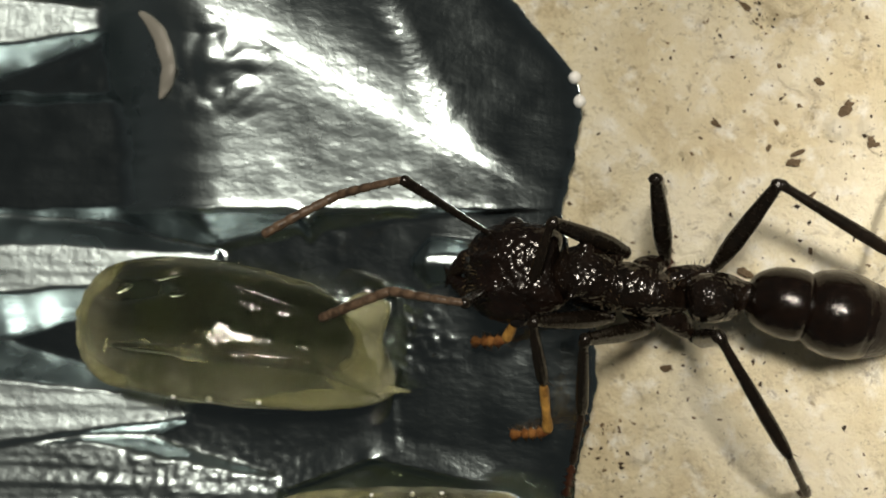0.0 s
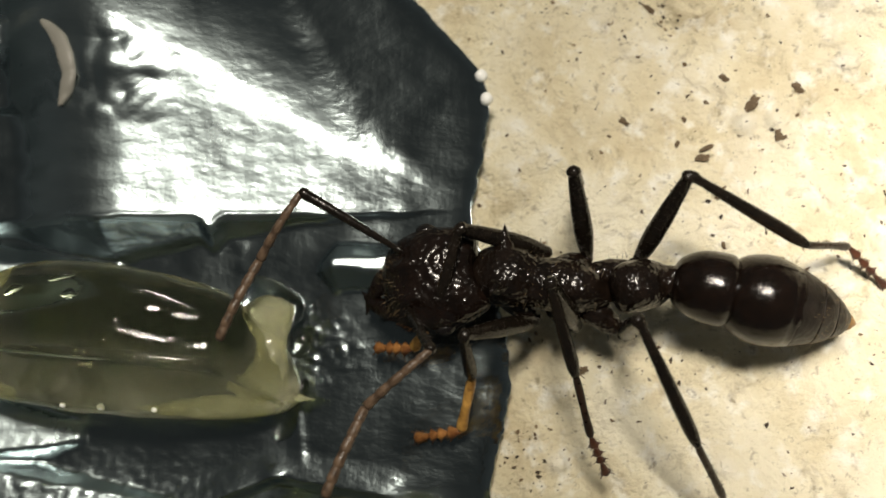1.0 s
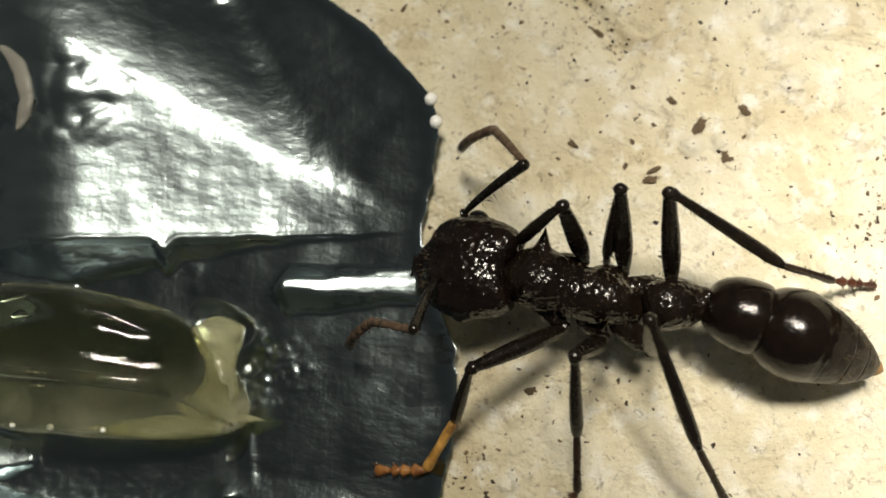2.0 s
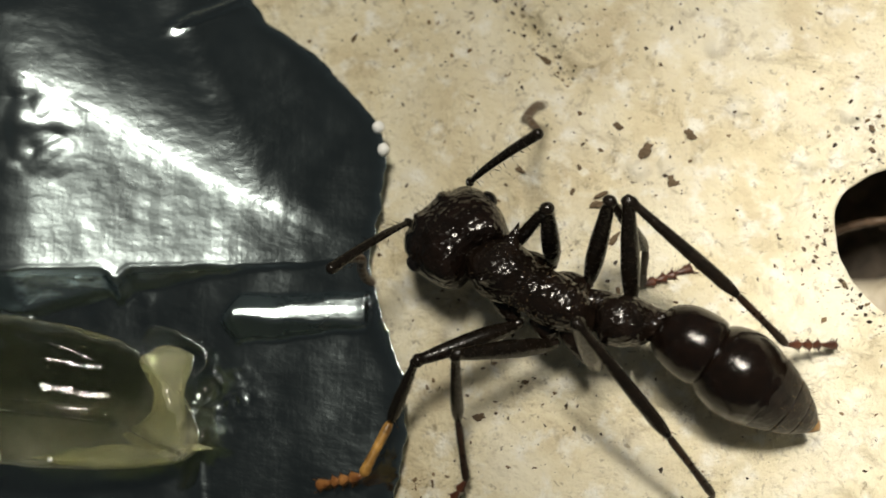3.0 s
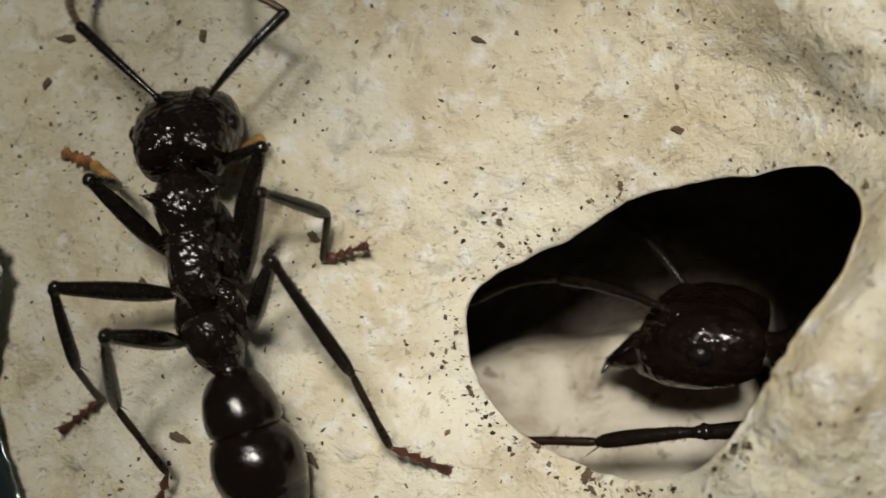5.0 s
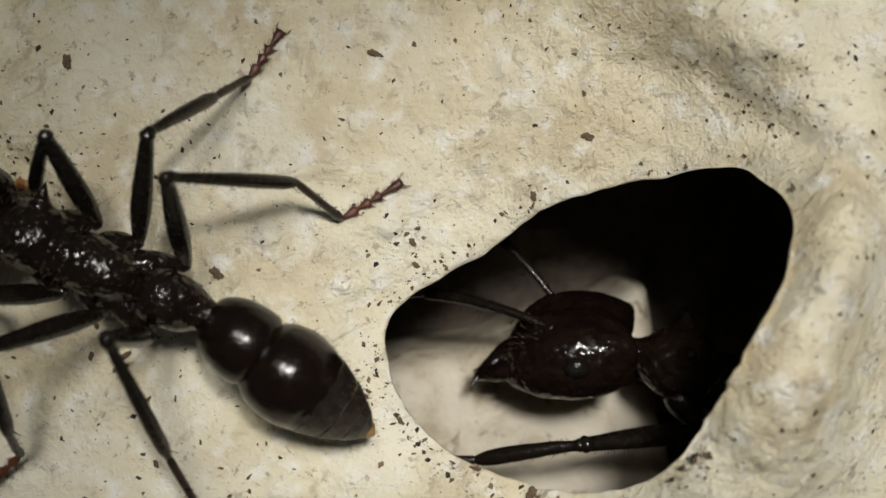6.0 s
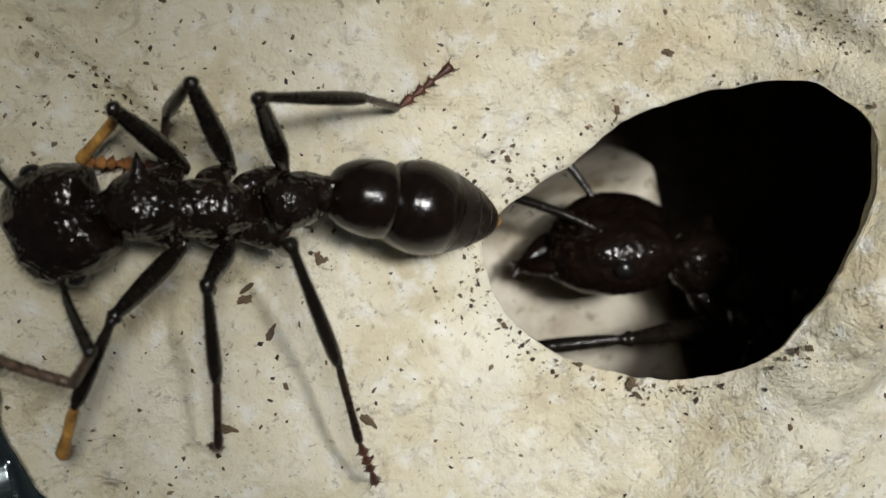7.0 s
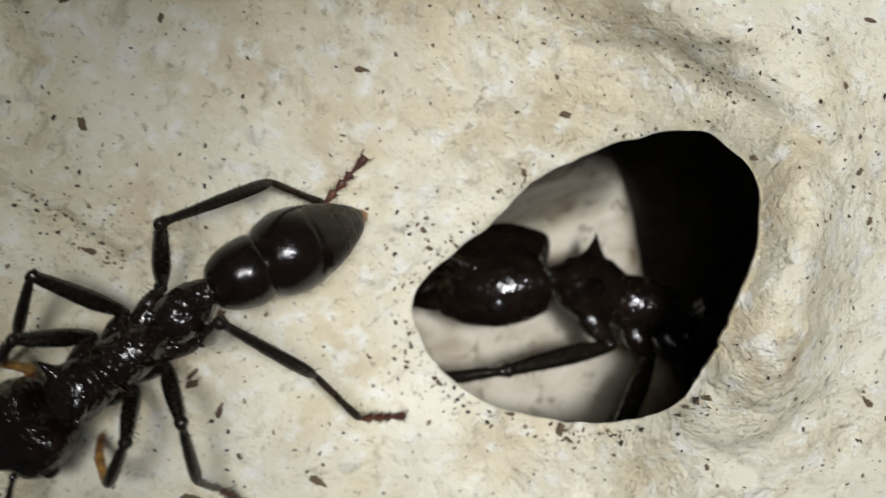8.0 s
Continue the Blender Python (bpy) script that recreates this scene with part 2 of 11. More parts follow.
def spike(bm, at, way, length, radius):
    """A hair: a thin three-sided cone."""
    way = Vector(way).normalized()
    q = way.to_track_quat("Z", "Y")
    tip = bm.verts.new(Vector(at) + way * length)
    foot = [bm.verts.new(Vector(at) + q @ Vector((radius * math.cos(a), radius * math.sin(a), 0))) for a in (0, 2.09, 4.19)]
    for i in range(3):
        bm.faces.new((foot[i], foot[(i + 1) % 3], tip))


def bone(ax, ay, az, bx, by, bz):
    """A pose at a with its x axis towards b and its z axis as upright as can be, in millimetres."""
    x = (Vector((bx, by, bz)) - Vector((ax, ay, az))).normalized()
    y = Vector((0, 0, 1)).cross(x)
    y = y.normalized() if y.length > 1e-4 else Vector((0, 1, 0))
    r = Matrix((x, y, x.cross(y))).transposed().to_4x4()
    return Matrix.Translation((ax * MM, ay * MM, az * MM)) @ r


# ---- the plaster floor with its hole, and the chamber below ----
HOLE = (23.0, -1.4)


def lip(a):
    """Distance from the hole's middle to its lip and the lip's height, by angle."""
    keys = LIP
    u = (a % (2 * math.pi)) / (2 * math.pi) * len(keys)
    i, f = int(u) % len(keys), u - int(u)
    p = [keys[(i + j) % len(keys)] for j in (-1, 0, 1, 2)]
    c = [0.5 * (2 * p[1][k] + (p[2][k] - p[0][k]) * f + (2 * p[0][k] - 5 * p[1][k] + 4 * p[2][k] - p[3][k]) * f * f
                + (3 * p[1][k] - p[0][k] - 3 * p[2][k] + p[3][k]) * f ** 3) for k in (0, 1)]
    return c[0] + 0.10 * noise.noise((9 * math.cos(a), 9 * math.sin(a), 3.1)), c[1]


# radius and height of the lip every 15 degrees, counter-clockwise from the right
LIP = ((4.26, 7.14), (5.63, 6.60), (7.18, 5.25), (7.60, 2.51), (6.56, 0.28), (5.87, -0.00), (5.53, -0.18), (5.41, -0.39), (5.33, -0.58), (5.59, -0.75), (6.58, -0.90), (8.07, -0.98), (8.13, -0.98), (7.68, -0.60), (7.00, 0.00), (6.28, 0.50), (5.90, 0.90), (5.55, 1.80), (5.08, 3.20), (4.40, 5.00), (3.82, 5.66), (3.47, 6.57), (3.39, 6.93), (3.61, 7.12))


def near_line(x, y, x0, y0, x1, y1):
    """Distance to a line's stretch, and the place along it from 0 to 1."""
    dx, dy = x1 - x0, y1 - y0
    f = max(0.0, min(1.0, ((x - x0) * dx + (y - y0) * dy) / (dx * dx + dy * dy)))
    return math.hypot(x - x0 - f * dx, y - y0 - f * dy), f


def floor_height(x, y):
    z = 0.30 * noise.noise((x / 9, y / 9, 1.0)) + 0.16 * noise.noise((x / 2.6, y / 2.6, 4.0)) + 0.10 * noise.noise((x / 0.9, y / 0.9, 7.0))
    z += 0.9 * math.exp(-((x - 25) / 6) ** 2 - ((y - 8) / 4) ** 2)
    # a broad mound of plaster beyond the hole, with a soft foot
    m = max(0.47 * (x - 24.5) - 0.88 * (y + 8), 0.74 * (x - 30.4) + 0.67 * (y - 4.5), 0.905 * (x - 24.5) - 0.427 * (y + 8))
    z += 4.0 / (1 + math.exp(-max(-30, min(30, (m - 0.7) / 0.75)))) * (1 - 0.35 / (1 + math.exp(-(m - 9) / 3)))
    # creases where lumps of plaster meet
    for line, depth, width in (((30.2, 4.8, 32.0, 1.8), 0.4, 0.6), ((-0.6, 12.4, 2.4, 8.6), 0.5, 0.35), ((2.4, 8.6, 4.0, 6.0), 0.6, 0.4), ((20.0, -9.6, 28.5, -8.2), 0.45, 0.8), ((23.0, 6.5, 26.8, 7.3), 0.14, 0.4)):
        k, f = near_line(x, y, *line)
        z -= depth * math.exp(-(k / width) ** 2)
    # a fold of plaster that overlaps the shelf above the hole
    for x0, y0, x1, y1 in ((24.6, 8.9, 28.2, 7.6), (28.2, 7.6, 30.4, 4.6)):
        dx, dy = x1 - x0, y1 - y0
        n = math.hypot(dx, dy)
        side = ((y - y0) * dx - (x - x0) * dy) / n
        k, f = near_line(x, y, x0, y0, x1, y1)
        fade = math.exp(-(k / 3.0) ** 2) * (0.3 + 0.7 * f if x0 < 25 else 1)
        z += 0.75 * fade / (1 + math.exp(-max(-40, min(40, side / 0.12)))) - 0.25 * math.exp(-(k / 0.3) ** 2)
    k = math.hypot((x - 2.4) / 1.0, (y - 15.8) / 1.3)
    z += 0.5 * math.exp(-((k - 2.4) / 0.7) ** 2) - 0.5 * math.exp(-(k / 1.7) ** 2)
    return z


def build_floor():
    rings = [0.0, 0.06, 0.14, 0.25, 0.4, 0.6]
    while rings[-1] < 75:
        rings.append(rings[-1] * 1.012 + 0.2)
    seg = 820
    verts, faces = [], []
    edge = []
    for i in range(seg):
        a = 2 * math.pi * i / seg
        r, z = lip(a)
        edge.append((math.cos(a), math.sin(a), r, z, floor_height(HOLE[0] + r * math.cos(a), HOLE[1] + r * math.sin(a))))
    # underside of the lip, from the chamber's wall inwards, then the top outwards
    under = [(17.0, -24), (17.0, -7.5), (13.0, -4.6), (6.0, -3.3), (2.5, -2.3), (1.0, -1.5), (0.35, -0.95), (0.06, -0.55), (-0.04, -0.28)]
    for d, dz in under:
        for c, s, r, z, h in edge:
            w = 0.25 * noise.noise((c * 6, s * 6, d)) * min(1, d)
            deep = 1 + 0.05 * max(0.0, z) if d < 1.2 else 1
            verts.append((HOLE[0] + (r + d + w) * c, HOLE[1] + (r + d + w) * s, min(z * max(0.0, 1 - d / 8) + dz, z + dz * deep)))
    for d in rings:
        k = math.exp(-(d / 3.7) ** 2.1)
        soft = 0.16 * math.exp(-d / 0.28)
        for c, s, r, z, h in edge:
            x, y = HOLE[0] + (r + d) * c, HOLE[1] + (r + d) * s
            bevel = 0.09 * max(0.0, z) * math.exp(-(d / 0.7) ** 1.5)
            verts.append((x, y, floor_height(x, y) + (z - h) * k - soft - bevel))
    rows = len(under) + len(rings)
    for j in range(rows - 1):
        for i in range(seg):
            n = (i + 1) % seg
            faces.append((j * seg + i, j * seg + n, (j + 1) * seg + n, (j + 1) * seg + i))
    me = bpy.data.meshes.new("floor")
    me.from_pydata([tuple(c * MM for c in v) for v in verts], [], faces)
    for p in me.polygons:
        p.use_smooth = True
    me.materials.append(PLASTER)
    return tagged(new("floor", me), "rough cream plaster nest floor with a rounded hole", "floor", kind="structure")


build_floor()


def ground_at(x, y):
    """Height of the plaster's top at a place."""
    a = math.atan2(y - HOLE[1], x - HOLE[0])
    r, z = lip(a)
    d = math.hypot(x - HOLE[0], y - HOLE[1]) - r
    h = floor_height(HOLE[0] + r * math.cos(a), HOLE[1] + r * math.sin(a))
    return floor_height(x, y) + (z - h) * math.exp(-(max(d, 0) / 3.7) ** 2.1)


CHAMBER = -11.5


# stained plaster, toned darker than the top: the chamber's shade in its colour
def dim_plaster_material():
    m, t, b = material("dim_plaster", 0.6)
    col = ramp(t, noise_tex(t, 260, 5, 0.6, 0.6), [(0.32, (0.26, 0.205, 0.13)), (0.5, (0.50, 0.45, 0.35)), (0.7, (0.62, 0.57, 0.47))])
    spots = ramp(t, noise_tex(t, 900, 4, 0.6, 0.4), [(0.33, (0.30, 0.25, 0.18)), (0.42, (1, 1, 1))])
    t.links.new(mix(t, 0.7, col, spots, "MULTIPLY"), b.inputs["Base Color"])
    bump(t, b, noise_tex(t, 600, 5), 0.6, 0.3)
    return m


# near-black brown: the shade of the pit put into a colour
def pit_shade_material():
    m, t, b = material("pit_shade", 0.85)
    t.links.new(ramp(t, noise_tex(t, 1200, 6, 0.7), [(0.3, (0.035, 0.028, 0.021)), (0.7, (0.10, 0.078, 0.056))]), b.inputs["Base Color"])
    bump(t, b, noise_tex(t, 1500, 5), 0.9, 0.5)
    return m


def build_chamber():
    bm = bmesh.new()
    bmesh.ops.create_grid(bm, x_segments=170, y_segments=170, size=32)
    for v in bm.verts:
        x, y = v.co.x + HOLE[0], v.co.y + HOLE[1]
        # a ledge that ends in a rounded, uneven drop shaped after the shade's edge
        out = max(x - 27.6, y + 0.2 - 0.12 * (x - 16), 0.5 * (x - 16) + 0.87 * (y - 0.9) - 5.6) + 0.7 * noise.noise((x / 3.5, y / 3.5, 0.3))
        v.co.z = CHAMBER - 12 / (1 + math.exp(-max(-30, min(30, out / 0.35)))) + 0.35 * noise.noise((x / 5, y / 5, 0)) + 0.12 * noise.noise((x / 1.3, y / 1.3, 2))
        v.co.x, v.co.y = x, y
    thing("chamber_floor", bm, dim_plaster_material(), "stained plaster floor of the chamber below the hole, darkened for its shade", "floor", kind="structure")
    # dark bed added below the drop, standing in for the deep shade
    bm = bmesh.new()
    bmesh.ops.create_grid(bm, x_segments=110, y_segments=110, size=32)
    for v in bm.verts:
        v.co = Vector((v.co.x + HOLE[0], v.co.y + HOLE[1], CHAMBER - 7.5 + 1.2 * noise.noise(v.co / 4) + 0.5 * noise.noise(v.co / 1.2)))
    thing("pit_shade_bed", bm, pit_shade_material(), "dark uneven bed standing in for the shade deep in the chamber", "soil", kind="structure")


build_chamber()


# ---- the foil sheet ----
def foil_edge(y):
    """Where the sheet ends on the right."""
    keys = ((-40, -4.0), (-13, -3.6), (-9.4, -2.8), (-6.8, -2.95), (-4.5, -3.8), (-2, -4.5), (0.5, -3.95), (2.6, -3.65), (3.9, -4.0), (5.0, -4.9), (7.3, -6.9), (9.1, -9.3), (11.8, -11.1), (13.3, -12.2))
    for (y0, x0), (y1, x1) in zip(keys, keys[1:]):
        if y <= y1:
            f = (y - y0) / (y1 - y0)
            return x0 + (x1 - x0) * f + 0.12 * noise.noise((y * 1.7, 0, 0)) + 0.05 * noise.noise((y * 6, 3, 0))
    return keys[-1][1]


# folds: line, height, reach on the left of the line's way and on its right
FOLDS = (
    (-21.8, 4.7, -21.2, 5.6, 0.22, 0.22, 0.3),
    (-21.2, 5.6, -19.8, 5.8, 0.22, 0.22, 0.3),
    (-19.8, 5.8, -19.7, 5.2, 0.22, 0.22, 0.3),
    (-19.7, 5.2, -20.6, 5.0, 0.22, 0.22, 0.3),
    (-22.2, 3.6, -21.0, 4.4, 0.22, 0.22, 0.3),
    (-21.0, 4.4, -20.4, 4.3, 0.22, 0.22, 0.3),
    (-20.4, 4.1, -21.0, 3.3, 0.22, 0.22, 0.3),
    (-21.0, 3.3, -19.6, 3.6, 0.22, 0.22, 0.3),
    (-19.6, 3.6, -18.6, 3.2, 0.22, 0.22, 0.3),
    (-22.3, 2.8, -21.7, 1.9, 0.22, 0.22, 0.3),
    (-21.7, 1.9, -20.9, 1.7, 0.22, 0.22, 0.3),
    (-20.9, 1.7, -20.3, 2.2, 0.22, 0.22, 0.3),
    (-20.3, 2.2, -21.2, 2.6, 0.22, 0.22, 0.3),
    (-20.2, 2.0, -19.3, 1.9, 0.22, 0.22, 0.3),
    (-19.3, 1.9, -18.3, 2.6, 0.22, 0.22, 0.3),
    (-22.1, 1.1, -21.0, 0.1, 0.22, 0.22, 0.3),
    (-21.0, 0.1, -19.5, -1.4, 0.22, 0.22, 0.3),
    (-11.9, -9.0, -11.5, -12.0, 0.07, 0.3, 0.6),
    (-13.0, -9.8, -12.3, -8.2, 0.18, 0.2, 0.4),
    (-16.9, -14.6, -12.6, -12.9, 0.3, 1.2, 0.3),
    (-12.6, -12.9, -7.6, -13.7, 0.22, 1.3, 0.25),
    (-14.0, 9.5, -9.8, 10.6, 0.25, 0.5, 0.3),
    (-16.0, 8.0, -13.8, 9.3, 0.18, 0.5, 0.3),
)


def gleam(x, y):
    """Height of a shallow bowl: its slopes face the lamp."""
    return -0.0377 * x + 0.00687 * x * x - 0.0478 * y + 0.00035 * x * y + 0.0068 * y * y


def blend_max(a, b, k=0.25):
    """The higher of two heights, with a rounded crease between."""
    h = max(0.0, 1 - abs(a - b) / k)
    return max(a, b) + h * h * k * 0.25


# stretches that slope down from the far side: end on the right, its y, half width there and at the far left, share of the bowl's slope, ripple
SLOPES = (
    (-20.0, -4.6, 0.6, 1.1, 0.56, 0.022),
    (-21.2, -11.1, 0.4, 1.5, 0.56, 0.03),
    (-24.2, 6.7, 0.25, 1.5, 0.58, 0.02),
    (-16.5, 0.6, 1.6, 2.4, 0.14, 0.02),
    (-4.6, -3.95, 0.62, -0.1, 1.0, 0.03),
    (-16.8, -14.6, 0.6, 2.2, 0.42, 0.05),
)


def foil_shape(x, y):
    """Height of the sheet, and how stretched and silky it is there."""
    silky = 0.0
    z = 0.45 + 0.18 * noise.noise((x / 7, y / 7, 2.0)) + 0.06 * noise.noise((x / 2.2, y / 2.2, 5.0)) + 0.010 * noise.noise((x / 0.9, y / 0.9, 3.0))
    for x0, y0, x1, y1, h, left, right in FOLDS:
        dx, dy = x1 - x0, y1 - y0
        n = math.hypot(dx, dy)
        f = ((x - x0) * dx + (y - y0) * dy) / (n * n)
        side = ((y - y0) * dx - (x - x0) * dy) / n
        if -1.5 < f * n < n + 1.5 and abs(side) < 3:
            ends = 1 / (1 + math.exp(-(f * n + 0.2) / 0.25)) / (1 + math.exp(((f - 1) * n - 0.2) / 0.25))
            k = max(0.0, 1 - abs(side) / (left if side > 0 else right))
            z += h * ends * (k * k * (3 - 2 * k) * 0.35 + k * 0.65)
    # the margin lifts towards the rim
    z += (0.04 + 0.08 / (1 + math.exp(-(y - 1.0) / 0.8))) * math.log(1 + math.exp(min(40, (x + 12.5) / 0.8))) * 0.8
    # sloping stretches on the far side, and a short rolled bar
    for x0, y0, w0, w1, share, ripple in SLOPES:
        d = x0 - x
        w = w0 + (w1 - w0) * min(1.0, max(0.0, d) / 9)
        yc = y0 - (0.05 * d if y0 > 5 else 0.03 * d) + 0.12 * noise.noise((x / 1.3, y0, 0))
        out = max(0.0, abs(y - yc) - w) + max(0.0, -d)
        if y0 == -3.95:
            out += 1.5 * max(0.0, d - 5.6) + 0.16 * (y - yc - 0.1) ** 2
        if out < 3:
            p = share * (gleam(x, y) - gleam(x0, y0)) + (1.1 if y0 == -3.95 else 0.75) - 1.3 * out
            p += ripple * (noise.noise((x / 9, y / 0.45, y0)) + 0.5 * noise.noise((x / 5, y / 0.2, y0)))
            silky = max(silky, min(1.0, max(0.0, (p - z) / 0.3)) * (share > 0.3))
            z = blend_max(z, p)
    # the large facet: a ridge runs down it to a point near the rim, and a sharp crest bounds it
    if x < -4.6:
        r = ((-1.75 - y) - 0.555 * (x + 4.9)) / 1.144
        r += 0.12 * noise.noise((x / 2.5, 1, 0))
        low = y + 1.72 - 0.02 * (x + 5) + 0.16 * noise.noise((x / 1.6, 4, 0)) + 0.5 * math.exp(-((x + 15.6) / 0.35) ** 2)
        far = max(0.0, -19.0 - x - 0.3 * noise.noise((y / 1.0, 0, 7)))
        p = gleam(x, y) - gleam(-4.9, -1.75) + 0.55
        ease = math.sqrt(r * r + 0.12)
        p -= 0.15 * ease + 0.040 * r * r / (1 + 0.1 * abs(r)) if r < 0 else 0.215 * ease - 0.004 * r * r
        p += 0.12 * math.exp(-abs(low) / 0.16)
        p += 0.045 * noise.noise((x / 2.4, y / 2.4, 6)) + 0.012 * noise.noise((x / 0.7, y / 0.9, 8))
        p -= 1.1 * max(0.0, -low) + 0.09 * far * far
        silky = max(silky, min(1.0, max(0.0, (p - z) / 0.4)) * math.exp(-(min(r, 0.0) / 2.4) ** 2) * (low > -0.25))
        z = blend_max(z, p, 0.4)
    # crumpled patches
    for cx, cy, r, ry, size, amount in ((-20.0, 3.9, 2.6, 2.2, 2.6, 0.35), (-20.5, -14.0, 7.5, 2.3, 0.40, 0.10), (-11.0, -7.6, 2.0, 1.5, 0.6, 0.10)):
        w = math.exp(-(((x - cx) / r) ** 2 + ((y - cy) / ry) ** 2) ** 1.5)
        if w > 0.01:
            silky = max(silky, w * (cx < -15))
            z += amount * w * (abs(noise.noise((x / size, y / size * 1.4, cx))) + 0.5 * abs(noise.noise((x / size * 2.3, y / size * 2.7, cx + 4))))
    # the rim curls up a little
    e = foil_edge(y) - x
    return z + 0.25 * math.exp(-e / 0.4) - 0.25, silky


def foil_height(x, y):
    return foil_shape(x, y)[0]


def build_foil():
    nx, ny = 330, 400
    verts, faces, silk = [], [], []
    for j in range(ny + 1):
        y = -34 + (13.1 + 34) * (j / ny) ** 0.72
        x1 = foil_edge(y)
        for i in range(nx + 1):
            x = x1 - 45 * (1 - i / nx) ** 1.25
            yy = y + 0.10 * noise.noise((x * 1.1, 8, 0)) * (j == ny)
            z, silky = foil_shape(x, yy)
            silk.append(silky)
            verts.append((x * MM, yy * MM, max(z, floor_height(x, yy) + 0.06) * MM))
    for j in range(ny):
        for i in range(nx):
            a = j * (nx + 1) + i
            faces.append((a, a + 1, a + nx + 2, a + nx + 1))
    me = bpy.data.meshes.new("foil_sheet")
    me.from_pydata(verts, [], faces)
    for p in me.polygons:
        p.use_smooth = True
    me.materials.append(FOIL)
    me.attributes.new("silky", "FLOAT", "POINT").data.foreach_set("value", silk)
    ob = tagged(new("foil_sheet", me), "crumpled shiny aluminium foil sheet lying on plaster", "foil")
    s = ob.modifiers.new("thickness", "SOLIDIFY")
    s.thickness, s.offset = 0.05 * MM, -1
    # two white dots take the place of glints on the crumpled rim
    for y in (3.75, 2.75):
        b = bmesh.new()
        bmesh.ops.create_uvsphere(b, u_segments=14, v_segments=10, radius=0.28)
        roughen(b, 0.03, 0.3, y)
        glint_dot = part("glint_dot", b, GLINT_WHITE, ob, "white dot standing in for a glint on the foil edge")
        glint_dot.location = ((foil_edge(y) - 0.02) * MM, y * MM, (foil_height(foil_edge(y), y) + 0.1) * MM)
    return ob


build_foil()


# ---- food on the foil ----
def build_jelly():
    root = tagged(new("jelly_morsel"), "translucent pale yellow jelly morsel lying on foil", "food")
    root.matrix_world = mm(-18.2, -7.6, 2.0, 0, 9, -4)
    bm = loft(bmesh.new(), smooth_rings([(-6.9, 0.3, 0.2, 0.0, 0.5), (-6.6, 1.5, 0.8, 0.0, 0.75), (-5.6, 2.5, 1.25, 0.1, 1.1), (-3, 3.0, 1.55, 0.2, 1.35), (0, 3.0, 1.6, 0.1, 1.4),
                                         (3, 2.7, 1.4, -0.1, 1.3), (5, 2.1, 1.1, -0.5, 1.1), (6.3, 1.2, 0.7, -1.0, 0.8), (6.9, 0.4, 0.3, -1.4, 0.6)], 60), 110, 2.05)
    for v in bm.verts:
        v.co.z += 0.22 * math.exp(-((v.co.y + 0.6) / 0.22) ** 2) * (v.co.z > 1.0) * max(0, 1 - (v.co.x / 5.5) ** 4)
    for v in bm.verts:
        if v.co.z > 1.0:
            v.co.z += 0.11 * math.sin(2.6 * v.co.y + 0.3 * v.co.x + 0.7 * math.sin(0.9 * v.co.x) - 3.4) * min(1.0, v.co.z - 1.0)
    roughen(bm, 0.10, 1.6, 2)
    part("body", bm, JELLY, root, "clear olive-yellow jelly body")
    bm = loft(bmesh.new(), smooth_rings([(-4.9, 0.05, 0.03, -0.70, 2.60), (-4.2, 0.18, 0.08, -0.62, 2.90), (-2.0, 0.24, 0.10, -0.60, 3.12), (1.0, 0.30, 0.11, -0.60, 3.13), (3.2, 0.30, 0.11, -0.65, 2.86), (4.6, 0.22, 0.09, -1.05, 2.24), (5.6, 0.12, 0.06, -1.6, 1.70), (6.4, 0.04, 0.03, -1.9, 1.2)], 40), 12)
    part("ridge", roughen(bm, 0.02, 1.4, 4), CLEAR, root, "sharp glassy ridge along the jelly")
    for x, y, z, n, turn in ((1.3, 1.85, 2.70, 1.9, -15), (-2.7, 2.4, 2.42, 0.6, 20), (-2.3, 1.7, 2.72, 0.35, 10), (-4.6, 1.7, 2.35, 0.4, 30)):
        bm = loft(bmesh.new(), smooth_rings([(-n, 0.03, 0.02, 0, 0), (-0.6 * n, 0.14, 0.06, 0, 0.02), (0.1 * n, 0.20, 0.08, 0.05, 0.03), (0.7 * n, 0.12, 0.05, 0, 0.02), (n, 0.03, 0.02, 0, 0)], 18), 12)
        part("fold", roughen(bm, 0.015, 0.5, n), CLEAR, root, "small glossy crease").matrix_basis = mm(x, y, z, 0, 4, turn)
    # wrinkled milky end and rim
    bm = bmesh.new()
    for i in range(14):
        a = radians(118 + i * 10.5)
        x, y = -4.3 + 2.25 * math.cos(a), 0.05 + 2.35 * math.sin(a)
        old = len(bm.verts)
        loft(bm, smooth_rings([(-0.7, 0.04, 0.04, 0, 0), (-0.45, 0.20, 0.16, 0, 0.1), (0, 0.30, 0.24, 0, 0.15), (0.45, 0.2, 0.15, 0, 0.1), (0.7, 0.04, 0.04, 0, 0)], 9), 10)
        bmesh.ops.transform(bm, matrix=Matrix.Translation((x, y, 1.0)) @ Matrix.Rotation(a + math.pi / 2 + 0.5, 4, "Z"), verts=list(bm.verts)[old:])
    roughen(bm, 0.12, 0.5, 5)
    part("wrinkled_rim", bm, MILKY, root, "milky yellow wrinkled rim")
